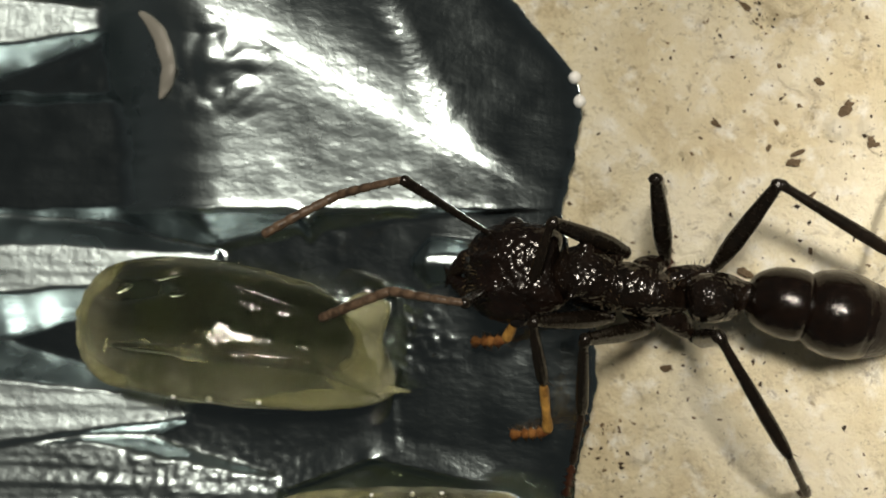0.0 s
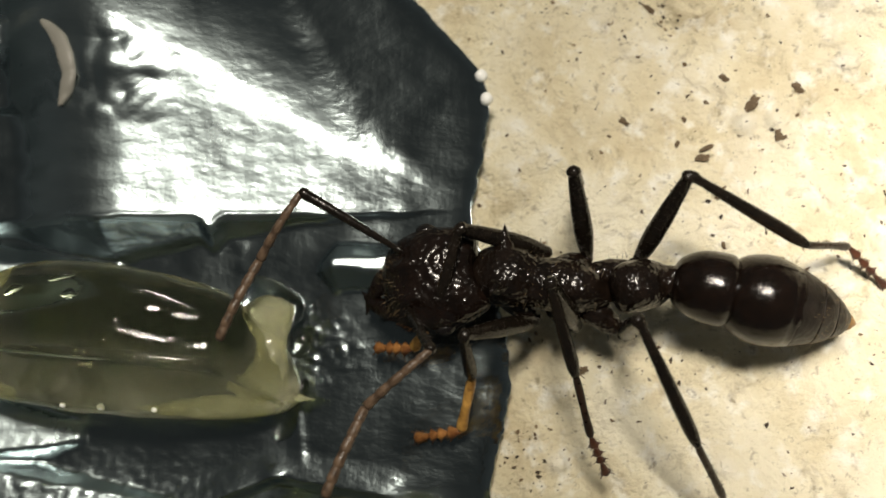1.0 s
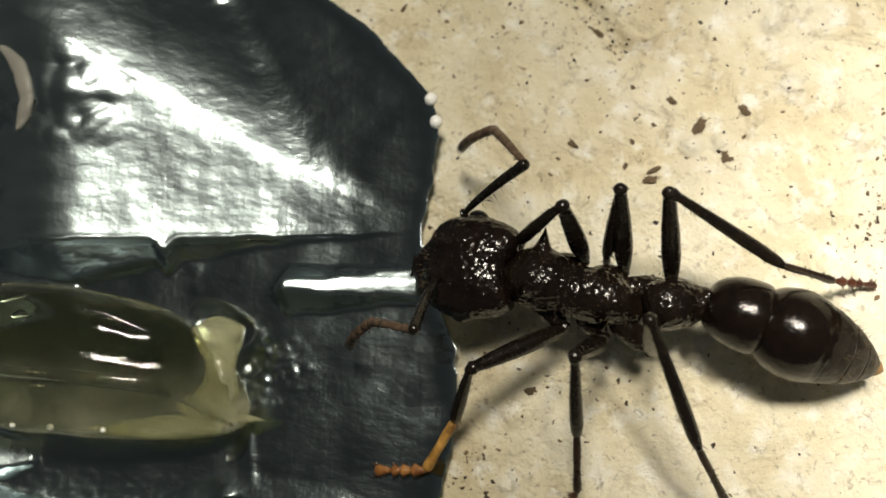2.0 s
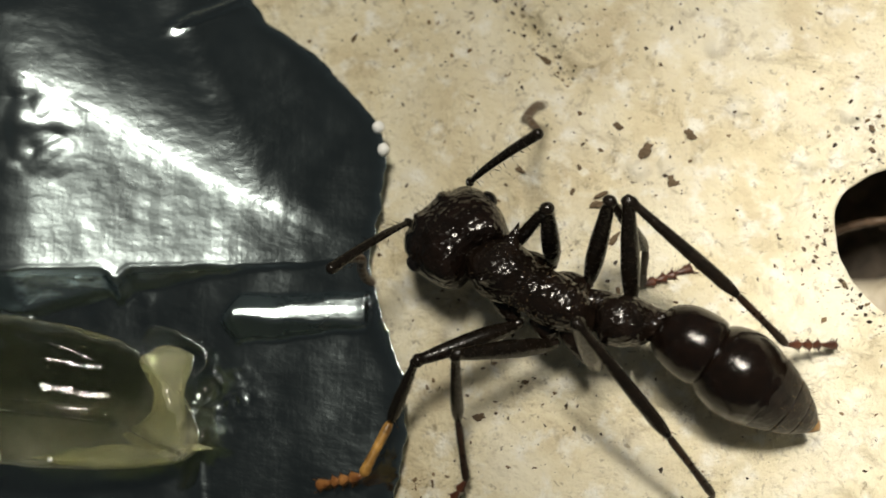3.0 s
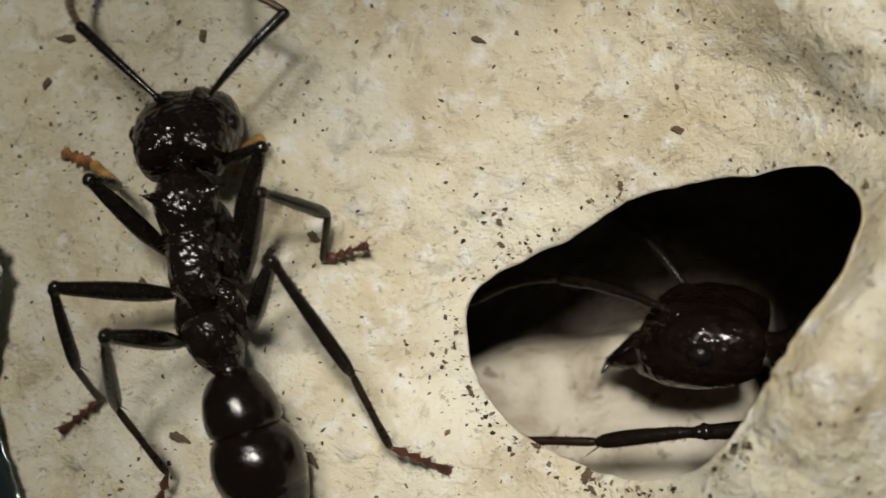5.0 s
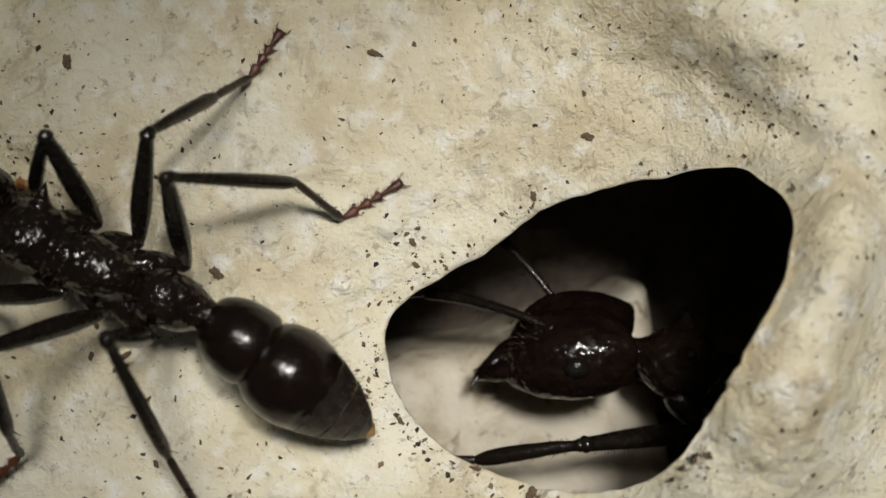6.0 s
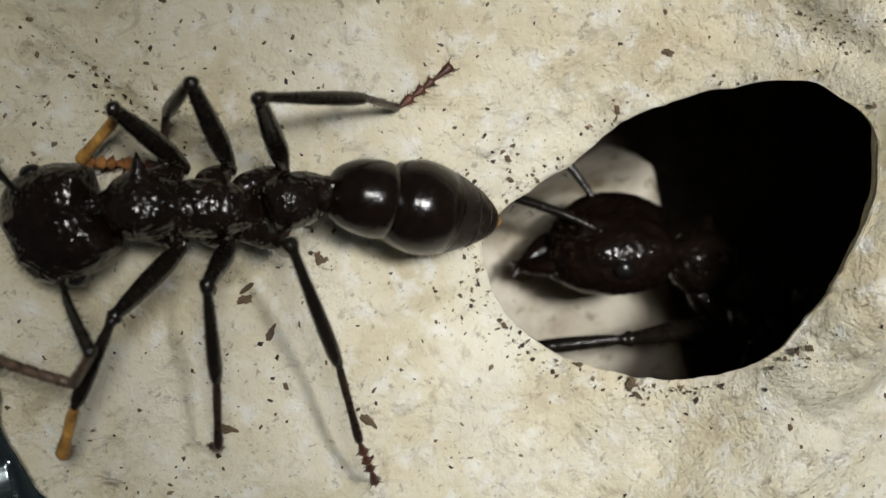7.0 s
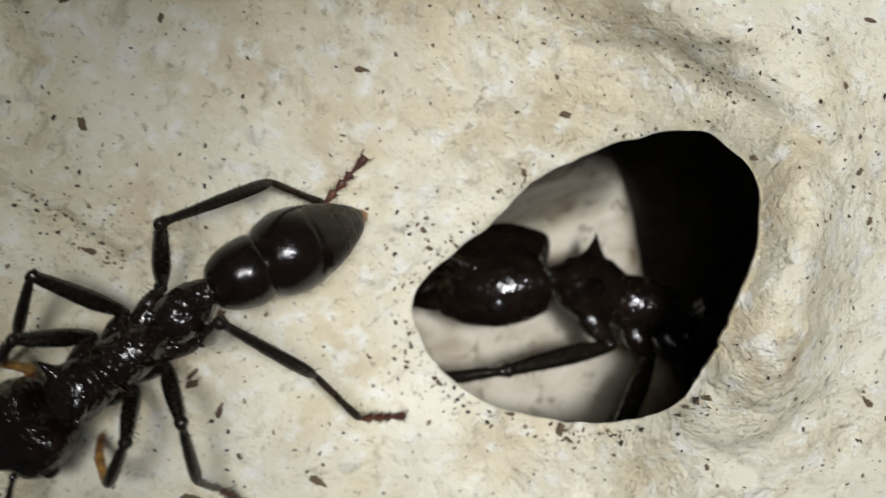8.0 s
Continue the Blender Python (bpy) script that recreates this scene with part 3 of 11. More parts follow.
    bm = loft(bmesh.new(), smooth_rings([(-2.1, 0.1, 0.08, 0, 0.1), (-1.85, 0.8, 0.55, -0.1, 0.3), (-1.2, 1.05, 0.7, -0.25, 0.45), (-0.6, 0.8, 0.45, -0.1, 0.4), (0.2, 0.62, 0.5, 0.2, 0.3), (1.0, 0.85, 0.55, 0.3, 0.2), (1.7, 1.2, 0.5, -0.1, 0.1), (2.3, 0.1, 0.08, 0, 0)], 34), 22)
    roughen(bm, 0.16, 0.5, 8)
    bmesh.ops.rotate(bm, cent=(0, 0, 0), matrix=Matrix.Rotation(radians(-98), 3, "Z"), verts=bm.verts)
    bmesh.ops.translate(bm, vec=(5.5, 0.3, 0.95), verts=bm.verts)
    part("milky_end", bm, MILKY, root, "opaque pale yellow folded end")
    # bubbles, with their highlights put in as white colour
    bm = bmesh.new()
    for i in range(3):
        c = bmesh.ops.create_icosphere(bm, subdivisions=2, radius=0.13 + 0.03 * (i % 2))["verts"]
        bmesh.ops.translate(bm, vec=(-2.2 + 1.2 * i + 0.3 * i * i, -2.62 + 0.05 * i, 2.05 - 0.03 * i), verts=c)
    part("bubble", bm, GLINT_WHITE, root, "row of tiny bubbles, white in place of their highlights")
    bm = loft(bmesh.new(), smooth_rings([(0, 0.18, 0.15, 0, 0.0), (0.4, 0.2, 0.16, 0, 0.05), (0.9, 0.08, 0.08, 0, 0), (1.2, 0.02, 0.02, 0, -0.05)], 10), 10)
    bmesh.ops.translate(bm, vec=(6.4, -1.6, 0.75), verts=bm.verts)
    part("tip", bm, MILKY, root)
    # a crumpled paler lip along the torn flank
    bm = loft(bmesh.new(), smooth_rings([(0.6, 0.04, 0.05, -2.45, 1.75), (1.6, 0.22, 0.22, -2.42, 1.72), (2.8, 0.42, 0.34, -2.25, 1.55), (3.9, 0.52, 0.36, -2.12, 1.35), (4.9, 0.50, 0.34, -2.0, 1.15), (5.8, 0.36, 0.28, -1.85, 0.95), (6.5, 0.08, 0.08, -1.7, 0.8)], 44), 22)
    for v in bm.verts:
        v.co.z += 0.09 * math.sin(5.5 * v.co.y + 1.1 * v.co.x + 1.5 * math.sin(1.7 * v.co.x))
    part("torn_lip", roughen(bm, 0.13, 0.6, 12), MILKY, root, "pale yellow crumpled lip")
    drop = thing("gel_droplet", roughen(loft(bmesh.new(), smooth_rings([(-1.5, 0.1, 0.1, 0, 0.1), (-1.2, 0.7, 0.4, 0, 0.3), (0, 0.95, 0.6, 0, 0.4), (1.1, 0.75, 0.4, 0, 0.3), (1.5, 0.1, 0.1, 0, 0.1)], 20), 20), 0.1, 0.9, 3), CLEAR,
                 "clear glossy gel droplet on foil beside the jelly", "droplet", "gel droplets")
    drop.matrix_world = mm(-12.9, -5.65, 0.75, 0, 6, -24)
    copy_thing(drop, mm(-11.6, -7.3, 0.55, 0, 0, 60)).scale = (0.4, 0.5, 0.4)
    copy_thing(drop, mm(-11.9, -10.1, 0.5, 0, 0, 65)).scale = (0.95, 0.28, 0.4)
    small = copy_thing(root, mm(-10.6, -16.0, 1.2, 0, 3, 184))
    small.scale = (0.85, 0.8, 0.7)
    tagged(small, "smaller clear yellowish jelly morsel on dark foil")


build_jelly()


def build_strand():
    """A flat pale strand that lies in a bow on the foil."""
    way = ((-23.0, 6.5), (-22.2, 5.7), (-21.7, 4.5), (-21.7, 3.5), (-22.0, 2.7))
    bm = bmesh.new()
    loops = []
    n = 40
    for i in range(n + 1):
        u = i / n * (len(way) - 1)
        k = min(int(u), len(way) - 2)
        f = u - k
        p = [way[min(max(k + j, 0), len(way) - 1)] for j in (-1, 0, 1, 2)]
        x, y = (0.5 * (2 * p[1][a] + (p[2][a] - p[0][a]) * f + (2 * p[0][a] - 5 * p[1][a] + 4 * p[2][a] - p[3][a]) * f * f + (3 * p[1][a] - p[0][a] - 3 * p[2][a] + p[3][a]) * f ** 3) for a in (0, 1))
        w = 0.36 * min(1.0, 0.35 + 3 * i / n, 0.3 + 4 * (1 - i / n)) * (1 + 0.15 * noise.noise((u * 2, 0, 0)))
        z = foil_height(x, y) + 0.12
        loops.append([bm.verts.new((x + w * math.cos(a) * 0.95, y + w * math.cos(a) * 0.3, z + 0.14 * math.sin(a))) for a in (2 * math.pi * q / 12 for q in range(12))])
    for a, b in zip(loops, loops[1:]):
        for q in range(12):
            bm.faces.new((a[q], a[(q + 1) % 12], b[(q + 1) % 12], b[q]))
    bm.faces.new(loops[0])
    bm.faces.new(loops[-1])
    thing("pale_strand", bm, STRAND, "flat pale grey strand curved on the foil", "strand")


build_strand()


# ---- the ants ----
def hairs_along(bm, length, radius, count, seed, size=0.3, below=False):
    rnd = random.Random(seed)
    for _ in range(count):
        x, a = length * rnd.uniform(0.12, 0.95), rnd.uniform(math.pi, 2 * math.pi) if below else rnd.uniform(0, 2 * math.pi)
        w = Vector((rnd.uniform(0.2, 0.9), math.cos(a), math.sin(a)))
        spike(bm, (x, math.cos(a) * radius, math.sin(a) * radius), w, size * rnd.uniform(0.6, 1.2), 0.016)


MESHES = {}
LEG_LENGTHS = {"1": (4.4, 3.4, 2.4, 2.2), "2": (4.6, 4.0, 2.5, 2.2), "3": (5.0, 5.5, 3.3, 2.7)}   # femur, tibia, basitarsus, foot
HIPS = {"1": (0.0, 1.4, -1.15), "2": (-1.6, 1.4, -1.2), "3": (-3.5, 1.4, -1.1)}
COXA_ROOTS = {"1": (1.35, 0.55, -0.55), "2": (-0.55, 0.6, -0.6), "3": (-1.75, 0.5, -0.5)}


def ribbed(bm, amount, size, seed):
    """Coarse wrinkles that run lengthwise, over finer grains."""
    for v in bm.verts:
        c = v.co
        n = noise.noise((c.x / (size * 3.2), c.y / size + seed, c.z / size)) + 0.5 * noise.noise((c.x / (size * 0.7), c.y / (size * 0.5), c.z / (size * 0.5) + seed))
        v.co += v.normal * amount * n
    return bm


def ant_meshes():
    m = {}
    # head: a blunt square box with lobed hind corners, frontal ridges and a sloping face
    bm = loft(bmesh.new(), smooth_rings([(-0.34, 0.45, 0.32, 0, -0.05), (-0.26, 1.10, 0.72, 0, -0.06), (-0.02, 1.52, 1.02, 0, -0.10), (0.6, 1.78, 1.28, 0, -0.18), (1.35, 1.90, 1.38, 0, -0.26), (2.1, 1.86, 1.34, 0, -0.36),
                                         (2.75, 1.66, 1.18, 0, -0.5), (3.25, 1.32, 0.92, 0, -0.72), (3.55, 0.85, 0.6, 0, -0.95), (3.66, 0.4, 0.3, 0, -1.1)], 70), 72, 2.7)
    for v in bm.verts:
        c = v.co
        c.x += 0.30 * math.exp(-(c.y / 0.6) ** 2) * (c.x < 0.5) * max(0.0, 0.5 - c.x) - 0.22 * math.exp(-((abs(c.y) - 1.25) / 0.4) ** 2) * (c.x < 0.6) * max(0.0, 0.6 - c.x)
        c.z -= 0.14 * math.exp(-(c.y / 0.3) ** 2) * (c.z > 0) * math.exp(-((c.x - 0.2) / 0.7) ** 2)
        c.z += 0.26 * math.exp(-((abs(c.y) - 0.62) / 0.16) ** 2) * (c.z > 0) * math.exp(-((c.x - 2.6) / 0.6) ** 2)
        c.z -= 0.16 * math.exp(-((abs(c.y) - 1.05) / 0.24) ** 2) * (c.z > 0) * math.exp(-((c.x - 2.7) / 0.45) ** 2)
    bm.normal_update()
    ribbed(bm, 0.042, 0.17, 1.3)
    bmesh.ops.scale(bm, vec=(1.02, 1.08, 1.05), verts=bm.verts)
    m["head"] = finish(bm, "head", HEAD_SHELL)
    bm = bmesh.new()
    rnd = random.Random(4)
    for _ in range(190):
        a, x = rnd.uniform(-0.35, math.pi + 0.35), rnd.choice((rnd.uniform(-0.1, 3.4), rnd.uniform(2.6, 3.6)))
        k = np.interp(x, (0, 1.4, 2.6, 3.2, 3.6), (1.5, 1.86, 1.7, 1.3, 0.7))
        spike(bm, (x, k * math.cos(a), -0.4 + 0.68 * k * math.sin(a)), (rnd.uniform(-0.1, 1.2) if x < 2.6 else rnd.uniform(0.5, 2), math.cos(a), math.sin(a)), rnd.uniform(0.18, 0.42), 0.010)
    m["head_hair"] = finish(bm, "hair", HAIR)
    bm = bmesh.new()
    bmesh.ops.create_uvsphere(bm, u_segments=20, v_segments=14, radius=0.36)
    bmesh.ops.scale(bm, vec=(1.15, 0.85, 1.0), verts=bm.verts)
    m["eye"] = finish(bm, "eye", EYE)
    # mandible: a curved toothed blade
    bm = loft(bmesh.new(), smooth_rings([(0, 0.42, 0.36, 0, 0), (0.6, 0.45, 0.32, 0.05, -0.12), (1.2, 0.34, 0.24, 0.22, -0.3), (1.7, 0.22, 0.16, 0.5, -0.45), (2.0, 0.05, 0.05, 0.8, -0.55)], 18), 14)
    for i in range(4):
        spike(bm, (0.7 + 0.3 * i, 0.35 + 0.08 * i, -0.2 - 0.08 * i), (0.4, 1, 0), 0.28, 0.1)
    roughen(bm, 0.03, 0.3, 6)
    m["mandible"] = finish(bm, "mandible", HEAD_SHELL)
    # thorax: a neck, a broad pronotum with a pair of thorn-like horns, a groove, then a trunk that tapers to the waist
    bm = loft(bmesh.new(), smooth_rings([(3.5, 0.30, 0.30, 0, -0.05), (3.0, 0.36, 0.34, 0, 0.0), (2.7, 0.52, 0.48, 0, 0.02), (2.35, 0.92, 0.82, 0, 0.05), (1.7, 1.20, 1.12, 0, 0.10), (0.95, 1.14, 1.14, 0, 0.10), (0.45, 0.98, 1.0, 0, 0.02),
                                         (0.1, 0.94, 0.96, 0, -0.04), (-0.5, 1.0, 1.06, 0, -0.06), (-1.3, 0.96, 1.06, 0, -0.05), (-2.0, 0.74, 0.9, 0, -0.15), (-2.5, 0.46, 0.55, 0, -0.25), (-2.75, 0.30, 0.32, 0, -0.3)], 110), 72, 2.25)
    for v in bm.verts:
        c = v.co
        far = math.hypot((c.x - 1.55) / 0.42, (abs(c.y) - 0.88) / 0.30)
        if c.z > 0.3 and far < 1:
            k = (1 - far) ** 1.5
            c += Vector((0.10 * k, math.copysign(0.70, c.y) * k, 0.52 * k))
        groove = math.exp(-((c.x - 0.18 - 0.25 * c.y * c.y) / 0.09) ** 2) * (c.z > 0.1) + 0.7 * math.exp(-((c.x + 1.25) / 0.07) ** 2) * (c.z > 0) + 0.8 * math.exp(-((c.z + 0.25 - 0.25 * c.x) / 0.07) ** 2) * (abs(c.y) > 0.5)
        c.y *= 1 - 0.05 * groove
        c.z -= 0.06 * groove * (c.z > 0)
    bm.normal_update()
    ribbed(bm, 0.034, 0.15, 4.1)
    m["thorax"] = finish(bm, "thorax", SHELL)
    bm = bmesh.new()
    rnd = random.Random(6)
    for _ in range(150):
        x, a = rnd.uniform(-2.3, 2.3), rnd.uniform(-0.5, math.pi + 0.5)
        k = np.interp(x, (-2.3, -1.3, 0.2, 1.6, 2.3), (0.62, 0.98, 0.95, 1.15, 0.9))
        spike(bm, (x, k * math.cos(a), k * math.sin(a)), (rnd.uniform(-0.8, 0.4), math.cos(a), math.sin(a)), rnd.uniform(0.15, 0.34), 0.009)
    m["thorax_hair"] = finish(bm, "hair", HAIR)
    for k in "123":
        n = (Vector(HIPS[k]) - Vector(COXA_ROOTS[k])).length
        bm = loft(bmesh.new(), smooth_rings([(-0.15, 0.30, 0.30, 0, 0), (0.15 * n, 0.52, 0.48, 0, 0), (0.5 * n, 0.50, 0.46, 0, 0), (0.78 * n, 0.34, 0.32, 0, 0), (0.86 * n, 0.24, 0.24, 0, 0), (0.95 * n, 0.30, 0.30, 0, 0), (n + 0.12, 0.18, 0.18, 0, 0)], 26), 18)
        hairs_along(bm, n, 0.44, 26, 40 + ord(k), 0.26, True)
        bm.normal_update()
        m["coxa" + k] = finish(ribbed(bm, 0.03, 0.2, 2.0), "coxa", SHELL)
    # petiole: a raised blunt node with an overhanging front
    bm = loft(bmesh.new(), smooth_rings([(-0.25, 0.26, 0.24, 0, -0.15), (0.05, 0.34, 0.34, 0, -0.1), (0.22, 0.72, 0.72, 0, 0.16), (0.5, 0.92, 0.94, 0, 0.30), (1.1, 0.98, 1.0, 0, 0.34), (1.7, 0.92, 0.86, 0, 0.2),
                                         (2.1, 0.74, 0.68, 0, 0.02), (2.45, 0.52, 0.5, 0, 0.0), (2.75, 0.44, 0.44, 0, 0.0)], 52), 44, 2.3)
    bm.normal_update()
    ribbed(bm, 0.04, 0.16, 7.0)
    m["petiole"] = finish(bm, "petiole", SHELL)
    # gaster: a rounded bell-shaped first ring, a step, then the long swollen rest with faint seams
    bm = loft(bmesh.new(), smooth_rings([(-0.05, 0.34, 0.34, 0, 0), (0.18, 0.86, 0.82, 0, 0.05), (0.7, 1.22, 1.22, 0, 0.12), (1.3, 1.38, 1.40, 0, 0.16), (1.85, 1.42, 1.44, 0, 0.14), (2.15, 1.38, 1.38, 0, 0.10), (2.24, 1.26, 1.26, 0, 0.08),
                                         (2.34, 1.34, 1.34, 0, 0.08), (2.7, 1.56, 1.58, 0, 0.08), (3.4, 1.74, 1.78, 0, 0.05), (4.2, 1.68, 1.72, 0, -0.02), (4.9, 1.46, 1.50, 0, -0.12)], 90), 56)
    for v in bm.verts:
        k = math.exp(-((v.co.x - 4.5) / 0.05) ** 2)
        v.co.y *= 1 - 0.02 * k
        v.co.z *= 1 - 0.02 * k
    m["gaster"] = finish(roughen(bm, 0.02, 0.8, 7), "gaster", GASTER_SHELL)
    bm = loft(bmesh.new(), smooth_rings([(4.68, 1.50, 1.54, 0, -0.08), (4.82, 1.50, 1.53, 0, -0.10), (5.45, 1.28, 1.32, 0, -0.2), (5.62, 1.18, 1.22, 0, -0.22), (5.68, 1.20, 1.22, 0, -0.23), (6.2, 0.94, 0.96, 0, -0.34), (6.32, 0.84, 0.86, 0, -0.36), (6.38, 0.84, 0.85, 0, -0.37), (6.75, 0.58, 0.58, 0, -0.46), (7.05, 0.26, 0.26, 0, -0.55)], 44), 40)
    m["hind_segment"] = finish(roughen(bm, 0.03, 0.5, 8), "hind_segment", HIND_SHELL)
    bm = loft(bmesh.new(), smooth_rings([(6.75, 0.40, 0.34, 0, -0.55), (7.0, 0.36, 0.30, 0, -0.6), (7.2, 0.24, 0.22, 0, -0.63), (7.36, 0.05, 0.05, 0, -0.66)], 12), 14)
    hairs_along(bm, 7.3, 0.4, 8, 3, 0.3)
    m["sting_tip"] = finish(bm, "sting_tip", TIP_SHELL)
    bm = bmesh.new()
    rnd = random.Random(9)
    for _ in range(560):
        # downy flanks and belly, a brush at the hind end, hardly any on the glossy back
        hind = rnd.random() < 0.4
        x, a = rnd.uniform(5.2, 7.0) if hind else rnd.uniform(0.8, 5.4), rnd.uniform(0, math.pi * 2) if hind else rnd.uniform(math.pi * 0.95, math.pi * 2.05)
        k = np.interp(x, (0.8, 1.5, 2.3, 3.4, 4.2, 4.9, 5.6, 6.3, 7.0), (1.24, 1.40, 1.34, 1.74, 1.68, 1.47, 1.2, 0.86, 0.28))
        spike(bm, (x, k * math.cos(a), k * math.sin(a) - np.interp(x, (4, 5, 7), (-0.05, 0.12, 0.5))), (rnd.uniform(0.6, 1.6), math.cos(a), math.sin(a)), rnd.uniform(0.18, 0.42), 0.009)
    m["gaster_hair"] = finish(bm, "hair", HAIR)
    # legs
    for k, (f, t, s, e) in LEG_LENGTHS.items():
        bm = loft(bmesh.new(), smooth_rings([(-0.08, 0.16, 0.16, 0, 0), (0.08 * f, 0.26, 0.24, 0, 0.02), (0.3 * f, 0.37, 0.34, 0, 0.07), (0.55 * f, 0.36, 0.32, 0, 0.06), (0.8 * f, 0.29, 0.26, 0, 0.02), (0.94 * f, 0.24, 0.23, 0, 0.0), (0.99 * f, 0.28, 0.27, 0, 0), (f + 0.14, 0.12, 0.12, 0, 0)], 30), 16)
        hairs_along(bm, f, 0.3, 30, 10 + ord(k), 0.2, True)
        m["femur" + k] = finish(roughen(bm, 0.015, 0.3, ord(k)), "femur", FEMUR_SHELL)
        bm = loft(bmesh.new(), smooth_rings([(-0.12, 0.12, 0.12, 0, 0), (0.03 * t, 0.22, 0.21, 0, 0), (0.09 * t, 0.17, 0.17, 0, 0), (0.3 * t, 0.21, 0.22, 0, 0.03), (0.65 * t, 0.26, 0.26, 0, 0.03), (0.9 * t, 0.24, 0.24, 0, 0), (t + 0.04, 0.13, 0.13, 0, 0)], 26), 14)
        hairs_along(bm, t, 0.19, 90, 20 + ord(k), 0.17)
        m["tibia" + k] = finish(roughen(bm, 0.02, 0.25, ord(k)), "tibia", LEG_SHELL)
        bm = bmesh.new()
        spike(bm, (0, 0.05, 0), (0.85, 0.4, -0.35), 0.75, 0.05)
        spike(bm, (0, -0.05, 0), (0.85, -0.4, -0.35), 0.55, 0.045)
        m["spur" + k] = finish(bm, "spur", AMBER_SHELL)
        w = 1.35 if k == "1" else 1
        bm = loft(bmesh.new(), smooth_rings([(-0.05, 0.10, 0.10, 0, 0), (0.12 * s, 0.15 * w, 0.15 * w, 0, 0), (0.6 * s, 0.14 * w, 0.14 * w, 0, 0.03), (0.92 * s, 0.17 * w, 0.16 * w, 0, 0), (s + 0.03, 0.08, 0.08, 0, 0)], 18), 12)
        hairs_along(bm, s, 0.11, 70, 30 + ord(k), 0.18)
        m["basitarsus" + k] = finish(roughen(bm, 0.012, 0.2, ord(k)), "basitarsus", AMBER_SHELL if k == "1" else SHANK_SHELL)
        rings, barbs, x = [], [], 0.0
        for i, (share, r) in enumerate(((0.27, 0.14), (0.21, 0.14), (0.17, 0.14), (0.35, 0.13))):
            n, sag, r = e * share, 0.0, r * w
            rings += [(x, r * 0.5, r * 0.5, 0, sag), (x + n * 0.2, r * 0.65, r * 0.65, 0, sag), (x + n * 0.82, r * 1.45, r * 1.0, 0, sag), (x + n * 0.97, r * 0.8, r * 0.8, 0, sag)]
            for side in (-1, 1):
                barbs += [((x + n * 0.85, side * r * 1.2, sag - r * 0.3), (0.7, side * 0.8, -0.3)), ((x + n * 0.6, side * r * 0.9, sag), (0.7, side * 0.9, 0.1))]
            x += n
        bm = loft(bmesh.new(), rings, 12)
        for at, way in barbs:
            spike(bm, at, way, 0.24, 0.028)
        for side in (-1, 1):
            # a pair of curved claws
            spike(bm, (x - 0.12, side * 0.08, 0), (0.75, side * 0.8, 0), 0.30, 0.055)
            spike(bm, (x + 0.06, side * 0.26, 0), (0.9, side * 0.1, -0.5), 0.22, 0.035)
        hairs_along(bm, e, 0.12, 60, 60 + ord(k), 0.16)
        m["foot" + k] = finish(bm, "foot", AMBER_FOOT if k == "1" else FOOT_SHELL)
    # feelers: a long curved scape, then a ringed end in two stretches
    bm = loft(bmesh.new(), smooth_rings([(-0.05, 0.12, 0.12, 0, 0), (0.12, 0.19, 0.19, 0, 0), (0.3, 0.12, 0.12, 0, 0.02), (1.4, 0.155, 0.15, 0, 0.16), (3.0, 0.19, 0.18, 0, 0.16), (4.0, 0.21, 0.20, 0, 0.04), (4.45, 0.22, 0.22, 0, 0), (4.6, 0.1, 0.1, 0, 0)], 34), 14)
    hairs_along(bm, 4.0, 0.17, 46, 50, 0.3)
    m["scape"] = finish(bm, "scape", FEMUR_SHELL)
    for name, whole, rings_in, r0, r1 in (("funiculus", 3.2, 5, 0.15, 0.19), ("feeler_tip", 3.5, 6, 0.19, 0.20)):
        rings, n = [], whole / rings_in
        for i in range(rings_in):
            r = r0 + (r1 - r0) * i / (rings_in - 1)
            last = name == "feeler_tip" and i == rings_in - 1
            for f, k in ((0.0, 0.80), (0.18, 0.93), (0.55, 1.0), (0.85, 1.05 if not last else 0.85), (0.97, 0.84 if not last else 0.35)):
                x = (i + f) * n
                rings.append((x, r * k, r * k, 0, 0.22 * math.sin(math.pi * x / whole)))
        bm = loft(bmesh.new(), rings, 14)
        hairs_along(bm, whole, 0.17, 60, 70, 0.1)
        m[name] = finish(bm, name, FEELER_SHELL)
    return m


